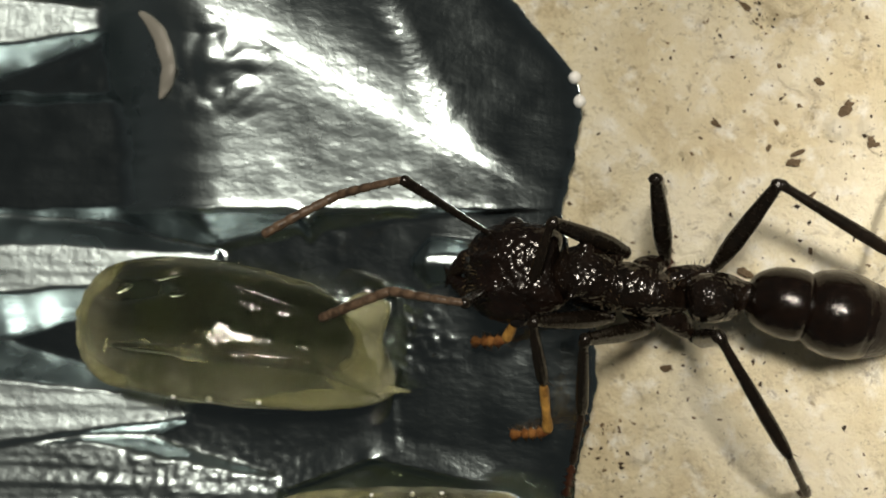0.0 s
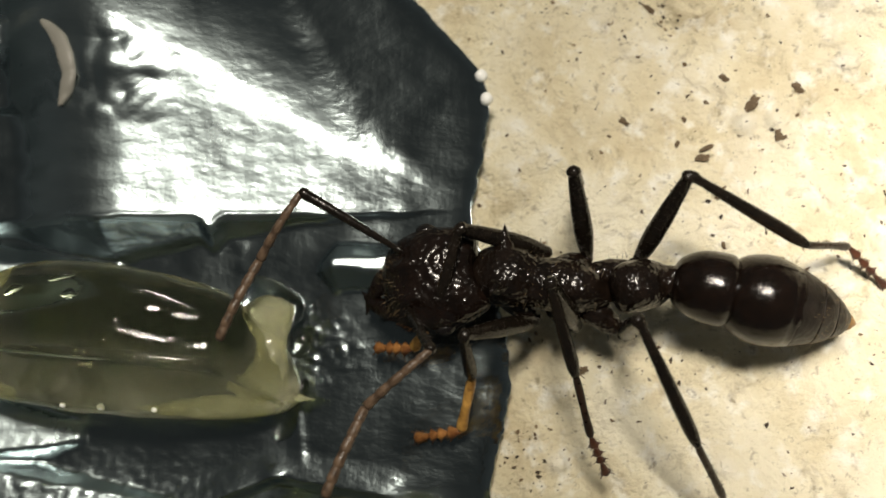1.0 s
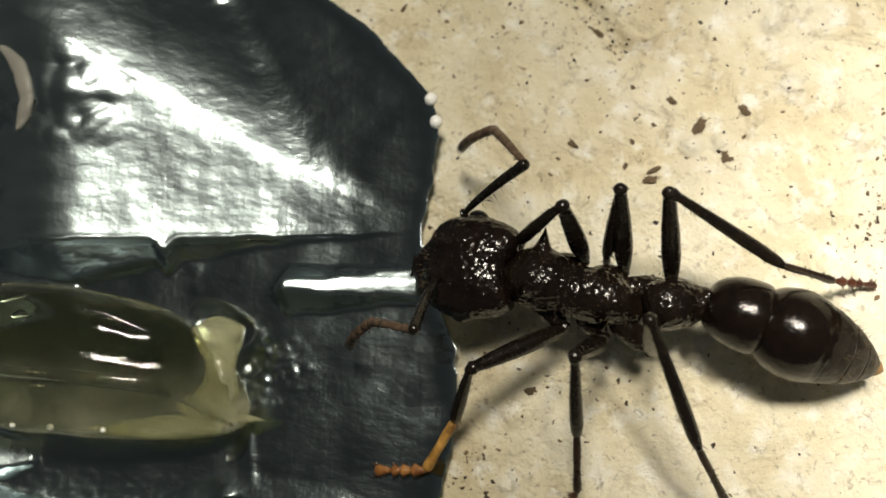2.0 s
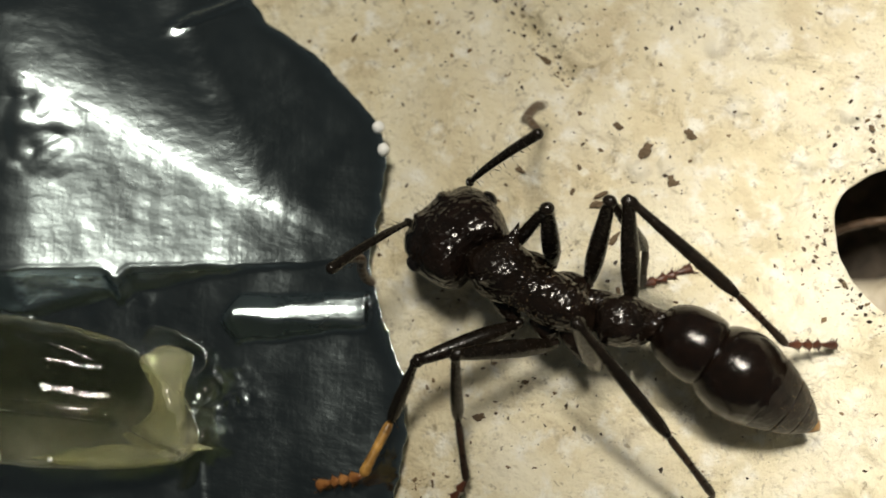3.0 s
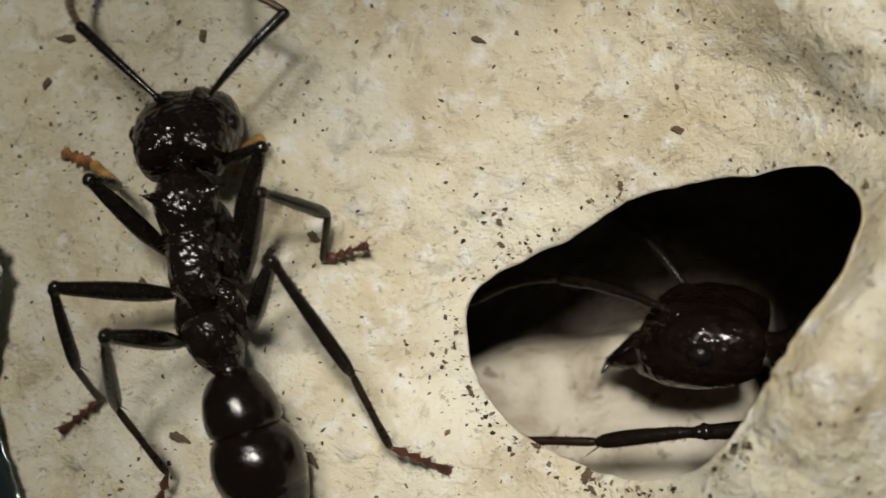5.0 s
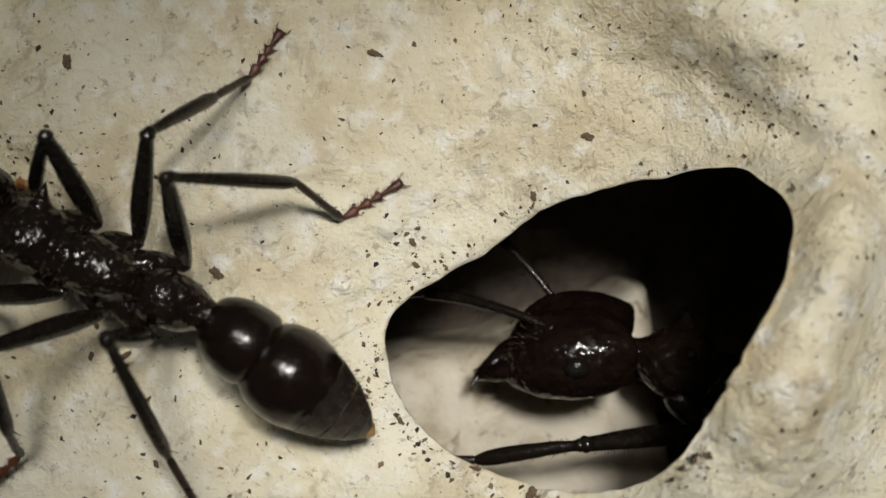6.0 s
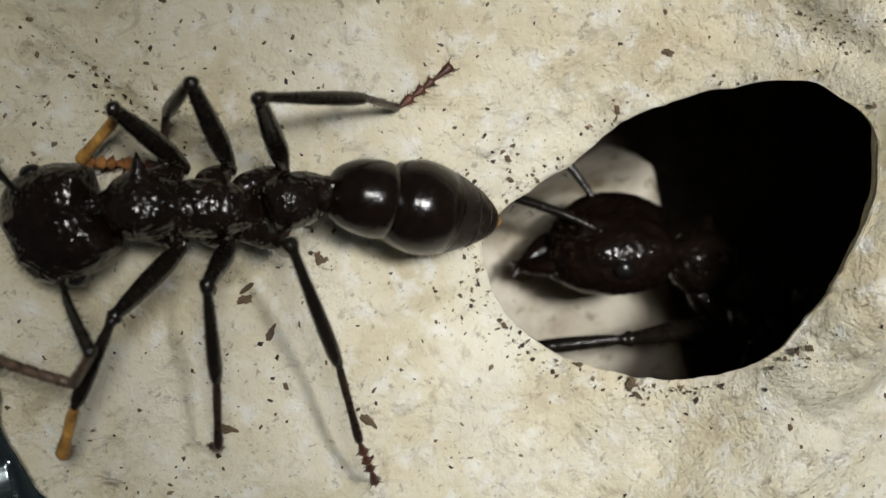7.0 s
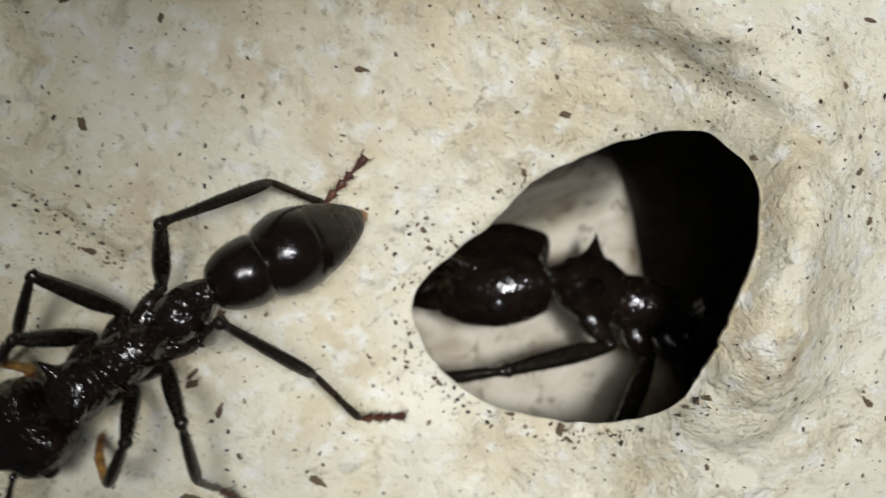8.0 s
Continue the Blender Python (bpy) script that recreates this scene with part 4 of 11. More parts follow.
def build_ant(label, lean=0):
    """An ant: its thorax lies at the origin of its space, and x points ahead. Returns the thing and its movable parts."""
    if not MESHES:
        MESHES.update(ant_meshes())
    root = tagged(new("ant"), label, "ant", "ants of the nest")
    p = {}
    thorax = part("thorax", MESHES["thorax"], None, root, "dark brown wrinkled thorax with two horns")
    thorax.rotation_euler = (radians(lean), 0, 0)
    part("hair", MESHES["thorax_hair"], None, thorax, "short tan bristles")
    p["head"] = part("head", MESHES["head"], None, root, "reddish black square head")
    part("hair", MESHES["head_hair"], None, p["head"], "short tan bristles")
    for side in (1, -1):
        e = part("eye", MESHES["eye"], None, p["head"], "small round black eye")
        e.location = (1.5 * MM, side * 1.96 * MM, 0.05 * MM)
        j = part("mandible", MESHES["mandible"], None, p["head"], "dark toothed jaw")
        j.matrix_basis = mm(3.25, side * 0.75, -0.95, 0, 16, -side * 14) @ Matrix.Diagonal((1, -side, 1, 1))
    p["petiole"] = part("petiole", MESHES["petiole"], None, root, "blunt knobbed waist")
    p["gaster"] = part("gaster", MESHES["gaster"], None, root, "glossy swollen dark gaster")
    part("hind_segment", MESHES["hind_segment"], None, p["gaster"], "duller tapering hind segments")
    part("sting_tip", MESHES["sting_tip"], None, p["gaster"], "amber-brown sting tip")
    part("hair", MESHES["gaster_hair"], None, p["gaster"], "fine tan hairs")
    for s, side in (("L", 1), ("R", -1)):
        p["scape_" + s] = part("scape", MESHES["scape"], None, root)
        p["funiculus_" + s] = part("funiculus", MESHES["funiculus"], None, root, "ringed red-brown feeler")
        p["feeler_tip_" + s] = part("feeler_tip", MESHES["feeler_tip"], None, root, "ringed red-brown feeler end")
        for k in "123":
            (x, y, z), (hx, hy, hz) = COXA_ROOTS[k], HIPS[k]
            part("coxa", MESHES["coxa" + k], None, root).matrix_basis = bone(x, side * y, z, hx, side * hy, hz)
            p["femur_" + s + k] = part("femur", MESHES["femur" + k], None, root)
            t = p["tibia_" + s + k] = part("tibia", MESHES["tibia" + k], None, root)
            part("spur", MESHES["spur" + k], None, t, "pair of amber spurs").location = (LEG_LENGTHS[k][1] * 0.96 * MM, 0, -0.1 * MM)
            p["basitarsus_" + s + k] = part("basitarsus", MESHES["basitarsus" + k], None, root, "downy shank" if k == "1" else "")
            p["foot_" + s + k] = part("foot", MESHES["foot" + k], None, root, "bristly clawed foot")
    return root, p


ant, ant_parts = build_ant("glossy black-brown worker ant walking on plaster", 20)
mate, mate_parts = build_ant("black worker ant emerging inside the dark chamber")
mate.scale = (1.31, 1.31, 1.31)

# the second ant keeps one stance while it creeps: head, waist, feeler joints and knees
MATE_BODY = {"head": (3.4, 0, 0.1, 4.35, 0.02, -0.2),
             "petiole": (-2.65, 0, -0.2, -3.6, 0, -0.1),
             "gaster": (-5.1, 0, -0.1, -6, 0.1, -0.3)}
MATE_FEELERS = {"L": ((5.75, 0.95, 0.1), (6.09, -2.11, -1.86), (2.42, -0.25, -2.19), (1.28, -0.42, -2.33)),
             "R": ((5.75, -0.9, 0.1), (3.25, -1.68, 0.76), (2.73, -0.44, -1.55), (2.21, 0.0, -2.56))}
MATE_LEGS = {"L1": ((3.4, 1.8, -0.69), (2.6, -0.07, -1.92), (1.9, -0.07, -1.12), (2, 0.21, -0.24)),
             "R1": ((1.2, -1.23, -1.14), (0.4, -0.84, -2.06), (0.2, -0.65, -1.93), (-1.5, 0.3, -0.29)),
             "L2": ((0.9, 2.82, -0.71), (0.1, 0.41, -3.7), (-0.4, 0.17, -1.71), (-0.5, 1.2, -0.92)),
             "R2": ((-1.4, -2.23, -1.26), (-1, -1.07, -2.85), (-1, -0.53, -1.31), (-1.4, 0.21, -0.24)),
             "L3": ((-0.9, 3.44, -0.83), (-0.6, 0.08, -4.66), (-1.0, 0.17, -1.71), (-1.5, 0.77, -0.67)),
             "R3": ((-2.6, -1.88, -1.46), (-3, -0.98, -2.9), (-2, -0.35, -1.41), (-2, 0.21, -0.24))}


def lay_chain(names, parts, start, ways, lengths):
    """Lay segments end to end, each along its own way."""
    at = Vector(start)
    for name, way, n in zip(names, ways, lengths):
        end = at + Vector(way).normalized() * n
        parts[name].matrix_basis = bone(*at, *end)
        at = end


def stand(parts):
    for k, v in MATE_BODY.items():
        parts[k].matrix_basis = bone(*v)
    for s, (start, *ways) in MATE_FEELERS.items():
        lay_chain(("scape_" + s, "funiculus_" + s, "feeler_tip_" + s), parts, start, ways, (4.5, 3.2, 3.5))
    for leg, ways in MATE_LEGS.items():
        x, y, z = HIPS[leg[1]]
        lay_chain([n + leg for n in ("femur_", "tibia_", "basitarsus_", "foot_")], parts, (x, y if leg[0] == "L" else -y, z), ways, LEG_LENGTHS[leg[1]])


stand(mate_parts)
# its forefeet are as dark as the rest
for end in ("basitarsus_", "foot_"):
    for side in "LR":
        mate_parts[end + side + "1"].data = mate_parts[end + side + "2"].data


# ---- crumbs and dirt on the plaster ----
def crumb_mesh(rnd, length, width, height, ragged):
    """A ragged flake of soil with a torn outline."""
    bm = bmesh.new()
    bmesh.ops.create_icosphere(bm, subdivisions=3, radius=0.5)
    seed = rnd.uniform(0, 50)
    for v in bm.verts:
        d = v.co.normalized()
        k = 1 + ragged * (1.3 * noise.noise((d.x * 1.6, d.y * 1.6, seed)) + 1.2 * noise.noise((d.x * 4.5, d.y * 4.5, seed + 3)))
        v.co = Vector((v.co.x * length * k, v.co.y * width * k, v.co.z * height * (1 + 0.8 * noise.noise(d * 3))))
    return bm


CRUMBS = (  # x, y, length, width, turn
    (7.2, 2.7, 1, 0.8, 60), (6.1, 3.8, 0.7, 0.4, 151), (9.1, 3.3, 0.9, 0.5, 139), (5.3, 0.8, 1.1, 0.4, 25), (8.2, 1.3, 0.7, 0.6, 94),
    (1.9, 2, 0.9, 0.3, 154), (4.4, 2.1, 0.4, 0.3, 121), (1.3, 1.4, 0.3, 0.2, 160), (14.6, 8.3, 0.4, 0.2, 148), (0.1, -8.4, 0.7, 0.5, 16),
    (0.8, -5.9, 0.3, 0.2, 155), (2, -7, 0.5, 0.3, 3), (16.5, 3.4, 0.6, 0.4, 120), (14.5, 1.3, 0.3, 0.2, 66), (16.5, 2.5, 0.5, 0.3, 141),
    (-2.3, 10.8, 0.8, 0.5, 59), (-5.5, 8.5, 0.6, 0.3, 49), (1.9, 2.1, 0.6, 0.3, 120), (3, 7.1, 1, 0.4, 138), (16.2, 10.6, 0.9, 0.35, -30),
    (23.6, 6.2, 0.75, 0.4, -18), (23.7, 7.8, 0.35, 0.25, 101), (3.6, 9.8, 0.3, 0.25, 163), (8, 9.7, 0.25, 0.22, 38), (9.1, 9.7, 0.3, 0.25, 59),
    (16, 5.5, 0.3, 0.2, 162), (14.9, 1.3, 0.4, 0.2, 38), (13.5, -1.6, 0.3, 0.25, 133), (21.3, 4.35, 0.6, 0.4, 99), (24.7, 11, 0.3, 0.2, 3),
    (-1.4, 12.7, 1.2, 0.5, 171), (3.3, -4.3, 1.3, 0.6, -28), (8.7, -5.4, 1.2, 0.45, -55), (5.8, -1.1, 1, 0.45, 48), (5.1, 0.4, 0.9, 0.6, 10),
    (4.1, 1, 0.5, 0.3, 77), (8.4, 1.2, 0.5, 0.4, 7), (19.3, -6.5, 0.9, 0.5, 68), (15, -3.2, 0.5, 0.35, 121), (17.5, -5.3, 0.6, 0.3, 152),
    (4.7, 12.1, 0.9, 0.6, 99), (5.9, -3.3, 0.5, 0.3, 109), (33.6, 4.2, 0.4, 0.3, 101), (35.5, 6.2, 0.9, 0.3, 147), (31.5, -8.7, 0.9, 0.4, 113),
    (32.2, -9.6, 0.8, 0.4, 34), (24.3, -8.9, 0.4, 0.3, 93), (33.3, 0.8, 0.5, 0.4, 24), (5.8, 17, 0.7, 0.4, 9), (9.2, -4.3, 0.4, 0.2, 34),
    (19.5, -7, 0.8, 0.3, 126), (33.3, -1.3, 0.5, 0.4, 55), (9.2, 15.1, 0.6, 0.4, 66),
)


def build_crumbs():
    rnd = random.Random(12)
    shapes = [finish(crumb_mesh(rnd, 1, w, h, n), "crumb", CRUMB, False) for w, h, n in ((0.45, 0.25, 0.35), (0.6, 0.3, 0.45), (0.3, 0.2, 0.12), (0.8, 0.3, 0.5))]
    for i, (x, y, n, w, turn) in enumerate(CRUMBS):
        ob = tagged(new("soil_crumb", shapes[min(range(4), key=lambda k: abs((0.45, 0.6, 0.3, 0.8)[k] - w / n))]), "dark brown crumb of soil on plaster", "crumb", "soil crumbs")
        ob.matrix_world = mm(x, y, ground_at(x, y) + 0.08 * n, rnd.uniform(-12, 12), rnd.uniform(-12, 12), turn) @ Matrix.Diagonal((0.62 * n, 0.62 * n, 0.62 * n, 1))
    # countless specks, thicker in a few dirty patches
    verts, faces = [], []
    spots = [(rnd.uniform(-8, 45), rnd.uniform(-20, 24)) for _ in range(3000)]
    for cx, cy, r, count in DIRTY:
        spots += [(rnd.gauss(cx, r), rnd.gauss(cy, r)) for _ in range(count)]
    for _ in range(240):
        a = rnd.choice((2.0, 2.5, 2.9, 3.3, 3.5, 4.1, 4.4, 5.0)) + rnd.gauss(0, 0.13)
        r = lip(a)[0] + 0.15 + abs(rnd.gauss(0, 0.5))
        spots.append((HOLE[0] + r * math.cos(a), HOLE[1] + r * math.sin(a)))
    for x0, y0, x1, y1, count in ((-0.6, 12.4, 2.4, 8.6, 90), (2.4, 8.6, 4.0, 6.0, 160), (28.2, 7.6, 30.4, 4.6, 60), (24.6, 8.9, 28.2, 7.6, 20)):
        for _ in range(count):
            f = rnd.random()
            spots.append((x0 + (x1 - x0) * f + rnd.gauss(0, 0.2), y0 + (y1 - y0) * f + rnd.gauss(0, 0.2)))
    for x, y in spots:
        a = math.atan2(y - HOLE[1], x - HOLE[0])
        if math.hypot(x - HOLE[0], y - HOLE[1]) < lip(a)[0] + 0.1 or (x < foil_edge(y) + 0.1 and y < 13.2):
            continue
        z = ground_at(x, y)
        n = 0.03 + 0.13 * rnd.random() ** 4
        w, h, turn = n * rnd.uniform(0.3, 0.8), n * 0.3, rnd.uniform(0, math.pi)
        k = len(verts)
        for dx, dy, dz in ((-n, -w, 0), (n * 0.6, -w * 0.8, 0), (n, w * 0.5, 0), (-n * 0.5, w, 0), (0, 0, h + 0.03), (n * 0.3, w * 0.2, h)):
            verts.append(((x + dx * math.cos(turn) - dy * math.sin(turn)) * MM, (y + dx * math.sin(turn) + dy * math.cos(turn)) * MM, (z + dz - 0.01) * MM))
        for f in ((0, 1, 4), (1, 5, 4), (1, 2, 5), (2, 3, 5), (3, 4, 5), (3, 0, 4)):
            faces.append(tuple(k + i for i in f))
    me = bpy.data.meshes.new("dirt_specks")
    me.from_pydata(verts, [], faces)
    me.materials.append(CRUMB)
    tagged(new("dirt_specks", me), "scattered dark soil specks on plaster", "dirt", kind="stuff")


DIRTY = ((2.8, 7.6, 1.6, 130), (16.3, 3.2, 0.8, 60), (8.3, 2.6, 1.3, 45), (13.6, -2.0, 0.7, 40), (17.0, -4.9, 0.8, 50), (20.5, -7.3, 1.2, 40), (-3.0, 8.5, 2.5, 110), (1.5, -7.5, 2.2, 90),
         (33.5, 2.0, 2.5, 110), (33.0, -8.0, 2.5, 110), (28.0, 11.0, 4.0, 90), (-2.0, -12.0, 0.9, 70), (4.8, -2.8, 2.0, 70), (29.5, 6.0, 0.9, 40))
build_crumbs()


# ---- what moves ----
ANT_PATH = (
    (0, -1.88, -4.9, 3.6, 168.5),
    (0.5, -1.99, -4.76, 3.6, 167.9),
    (1, -1.4, -5.24, 3.6, 170.8),
    (1.5, 0.47, -5.17, 3.6, 168.4),
    (2.8, 3.07, -3.99, 3.6, 152.8),
    (3, 2.72, -3.8, 3.6, 149.7),
    (3.5, 2.23, -2.53, 3.6, 141.3),
    (4, 2.66, -1.74, 3.6, 136.4),
    (4.5, 3.99, 0.36, 3.6, 113.7),
    (5, 5.43, 2.91, 3.6, 97.9),
    (5.2, 5.18, 3.3, 3.6, 108.4),
    (6.3, 4.76, 4.65, 3.6, 149.4),
    (6.5, 4.62, 4.71, 3.6, 150.8),
    (7, 3.79, 4.51, 3.6, 166),
    (7.5, 3.4, 4.16, 3.6, 176.7),
    (8, 3.03, 2.75, 3.6, -163),
)

MATE_PATH = ((0, 31.0, -3.9, 156), (3.4, 30.9, -3.6, 154), (4, 30.5, -3.4, 153), (4.5, 30.3, -3.4, 152), (5.2, 29.9, -3.5, 152), (6.3, 28.0, -4.15, 148), (6.5, 27.8, -4.2, 147), (7, 27.7, -5.05, 144), (7.5, 26.1, -4.4, 141), (8, 24.6, -3.9, 143))


def motions():
    walk(ant, [(t, mm(x, y, z, 0, 0, turn)) for t, x, y, z, turn in ANT_PATH])
    walk(mate, [(t, mm(x, y, -6.8, 58, -4, turn)) for t, x, y, turn in MATE_PATH])
    walk(ant_parts["petiole"], [(0, bone(-2.65, 0, -0.2, -4.97, -0.78, -0.1)), (0.167, bone(-2.65, 0, -0.2, -4.95, -0.84, -0.1)), (0.333, bone(-2.65, 0, -0.2, -4.93, -0.89, -0.1)), (0.5, bone(-2.65, 0, -0.2, -4.92, -0.93, -0.1)), (0.667, bone(-2.65, -0, -0.2, -4.92, -0.93, -0.1)), (0.833, bone(-2.65, -0, -0.2, -4.92, -0.91, -0.1)), (1, bone(-2.65, -0, -0.2, -4.93, -0.9, -0.1)), (1.167, bone(-2.65, -0, -0.2, -4.93, -0.89, -0.1)), (1.333, bone(-2.65, -0, -0.2, -4.93, -0.89, -0.1)), (1.5, bone(-2.65, 0, -0.2, -4.93, -0.9, -0.1)), (1.667, bone(-2.65, 0, -0.2, -4.92, -0.93, -0.1)), (1.833, bone(-2.65, 0, -0.2, -4.91, -0.95, -0.1)), (2, bone(-2.65, 0, -0.2, -4.89, -0.98, -0.1)), (2.167, bone(-2.65, 0, -0.2, -4.88, -1.01, -0.1)), (2.333, bone(-2.65, 0, -0.2, -4.87, -1.05, -0.1)), (2.5, bone(-2.65, 0, -0.2, -4.85, -1.08, -0.1)), (2.667, bone(-2.65, 0, -0.2, -4.83, -1.12, -0.1)), (2.833, bone(-2.65, 0, -0.2, -4.81, -1.15, -0.1)), (3, bone(-2.65, 0, -0.2, -4.79, -1.2, -0.1)), (3.167, bone(-2.65, 0, -0.2, -4.74, -1.28, -0.1)), (3.333, bone(-2.65, -0, -0.2, -4.67, -1.38, -0.1)), (3.5, bone(-2.65, -0, -0.2, -4.65, -1.41, -0.1)), (3.667, bone(-2.65, -0, -0.2, -4.71, -1.33, -0.1)), (3.833, bone(-2.65, 0, -0.2, -4.81, -1.17, -0.1)), (4, bone(-2.65, 0, -0.2, -4.88, -1.02, -0.1)), (4.167, bone(-2.65, 0, -0.2, -4.92, -0.92, -0.1)), (4.333, bone(-2.65, -0, -0.2, -4.95, -0.84, -0.1)), (4.5, bone(-2.65, -0, -0.2, -4.98, -0.77, -0.1)), (4.667, bone(-2.65, -0, -0.2, -4.99, -0.71, -0.1)), (4.833, bone(-2.65, 0, -0.2, -5.01, -0.67, -0.1)), (5, bone(-2.65, 0, -0.2, -5.02, -0.62, -0.1)), (5.167, bone(-2.65, 0, -0.2, -5.03, -0.56, -0.1)), (5.333, bone(-2.65, 0, -0.2, -5.05, -0.49, -0.1)), (5.5, bone(-2.65, 0, -0.2, -5.06, -0.42, -0.1)), (5.667, bone(-2.65, 0, -0.2, -5.08, -0.34, -0.1)), (5.833, bone(-2.65, 0, -0.2, -5.09, -0.26, -0.1)), (6, bone(-2.65, 0, -0.2, -5.09, -0.2, -0.1)), (6.167, bone(-2.65, 0, -0.2, -5.1, -0.15, -0.1)), (6.333, bone(-2.65, 0, -0.2, -5.1, -0.12, -0.1)), (6.5, bone(-2.65, 0, -0.2, -5.1, -0.12, -0.1)), (6.667, bone(-2.65, -0, -0.2, -5.09, -0.26, -0.1)), (6.833, bone(-2.65, -0, -0.2, -5.04, -0.54, -0.1)), (7, bone(-2.65, -0, -0.2, -4.99, -0.72, -0.1)), (7.167, bone(-2.65, -0, -0.2, -4.99, -0.72, -0.1)), (7.333, bone(-2.65, -0, -0.2, -5.02, -0.63, -0.1)), (7.5, bone(-2.65, -0, -0.2, -5.04, -0.53, -0.1)), (7.667, bone(-2.65, -0, -0.2, -5.06, -0.43, -0.1)), (7.833, bone(-2.65, -0, -0.2, -5.08, -0.33, -0.1)), (8, bone(-2.65, -0, -0.2, -5.09, -0.22, -0.1))])
    walk(ant_parts["head"], [(0, bone(2.65, 0, 0.1, 3.61, 0.28, 0.12)), (0.167, bone(2.65, 0, 0.1, 3.6, 0.33, 0.12)), (0.333, bone(2.65, 0, 0.1, 3.58, 0.37, 0.12)), (0.5, bone(2.65, 0, 0.1, 3.57, 0.4, 0.11)), (0.667, bone(2.65, 0, 0.1, 3.57, 0.4, 0.11)), (0.833, bone(2.65, 0, 0.1, 3.58, 0.38, 0.11)), (1, bone(2.65, 0, 0.1, 3.58, 0.36, 0.11)), (1.167, bone(2.65, 0, 0.1, 3.58, 0.36, 0.1)), (1.333, bone(2.65, 0, 0.1, 3.58, 0.36, 0.1)), (1.5, bone(2.65, 0, 0.1, 3.59, 0.34, 0.1)), (1.667, bone(2.67, 0.01, 0.1, 3.63, 0.28, 0.04)), (1.833, bone(2.7, 0.01, 0.1, 3.67, 0.21, -0.03)), (2, bone(2.72, 0.01, 0.1, 3.7, 0.13, -0.09)), (2.167, bone(2.75, 0, 0.09, 3.72, 0.03, -0.16)), (2.333, bone(2.77, -0.01, 0.09, 3.72, -0.07, -0.22)), (2.5, bone(2.79, -0.02, 0.08, 3.71, -0.17, -0.28)), (2.667, bone(2.81, -0.04, 0.08, 3.7, -0.25, -0.33)), (2.833, bone(2.82, -0.05, 0.07, 3.68, -0.31, -0.37)), (3, bone(2.83, -0.06, 0.07, 3.67, -0.36, -0.38)), (3.167, bone(2.84, -0.05, 0.07, 3.71, -0.29, -0.38)), (3.333, bone(2.86, -0.02, 0.07, 3.75, -0.13, -0.38)), (3.5, bone(2.87, -0.01, 0.07, 3.77, -0.05, -0.38)), (3.667, bone(2.92, -0.05, 0.06, 3.8, -0.2, -0.39)), (3.833, bone(2.95, -0.12, 0.05, 3.79, -0.45, -0.4)), (4, bone(2.98, -0.18, 0.04, 3.77, -0.61, -0.4)), (4.167, bone(3.04, -0.19, 0.04, 3.84, -0.58, -0.41)), (4.333, bone(3.11, -0.16, 0.03, 3.96, -0.44, -0.42)), (4.5, bone(3.17, -0.12, 0.02, 4.05, -0.31, -0.43)), (4.667, bone(3.18, -0.09, 0.02, 4.06, -0.25, -0.43)), (4.833, bone(3.18, -0.08, 0.02, 4.06, -0.22, -0.43)), (5, bone(3.18, -0.06, 0.02, 4.07, -0.16, -0.43)), (5.167, bone(3.19, -0.03, 0.02, 4.08, -0.09, -0.43)), (5.333, bone(3.19, -0.01, 0.02, 4.08, -0.01, -0.43)), (5.5, bone(3.19, 0.03, 0.02, 4.08, 0.07, -0.43)), (5.667, bone(3.18, 0.07, 0.02, 4.07, 0.18, -0.43)), (5.833, bone(3.18, 0.1, 0.02, 4.06, 0.27, -0.43)), (6, bone(3.17, 0.13, 0.02, 4.04, 0.35, -0.43)), (6.167, bone(3.16, 0.16, 0.02, 4.01, 0.43, -0.43)), (6.333, bone(3.15, 0.19, 0.02, 3.99, 0.51, -0.43)), (6.5, bone(3.14, 0.21, 0.02, 3.97, 0.56, -0.43)), (6.667, bone(3.14, 0.22, 0.02, 3.95, 0.59, -0.43)), (6.833, bone(3.14, 0.22, 0.02, 3.95, 0.6, -0.43)), (7, bone(3.14, 0.21, 0.02, 3.96, 0.57, -0.43)), (7.167, bone(3.16, 0.18, 0.02, 4, 0.47, -0.43)), (7.333, bone(3.17, 0.13, 0.02, 4.04, 0.34, -0.43)), (7.5, bone(3.18, 0.09, 0.02, 4.06, 0.24, -0.43)), (7.667, bone(3.18, 0.06, 0.02, 4.07, 0.16, -0.43)), (7.833, bone(3.19, 0.04, 0.02, 4.08, 0.1, -0.43)), (8, bone(3.19, 0.02, 0.02, 4.08, 0.04, -0.43))])
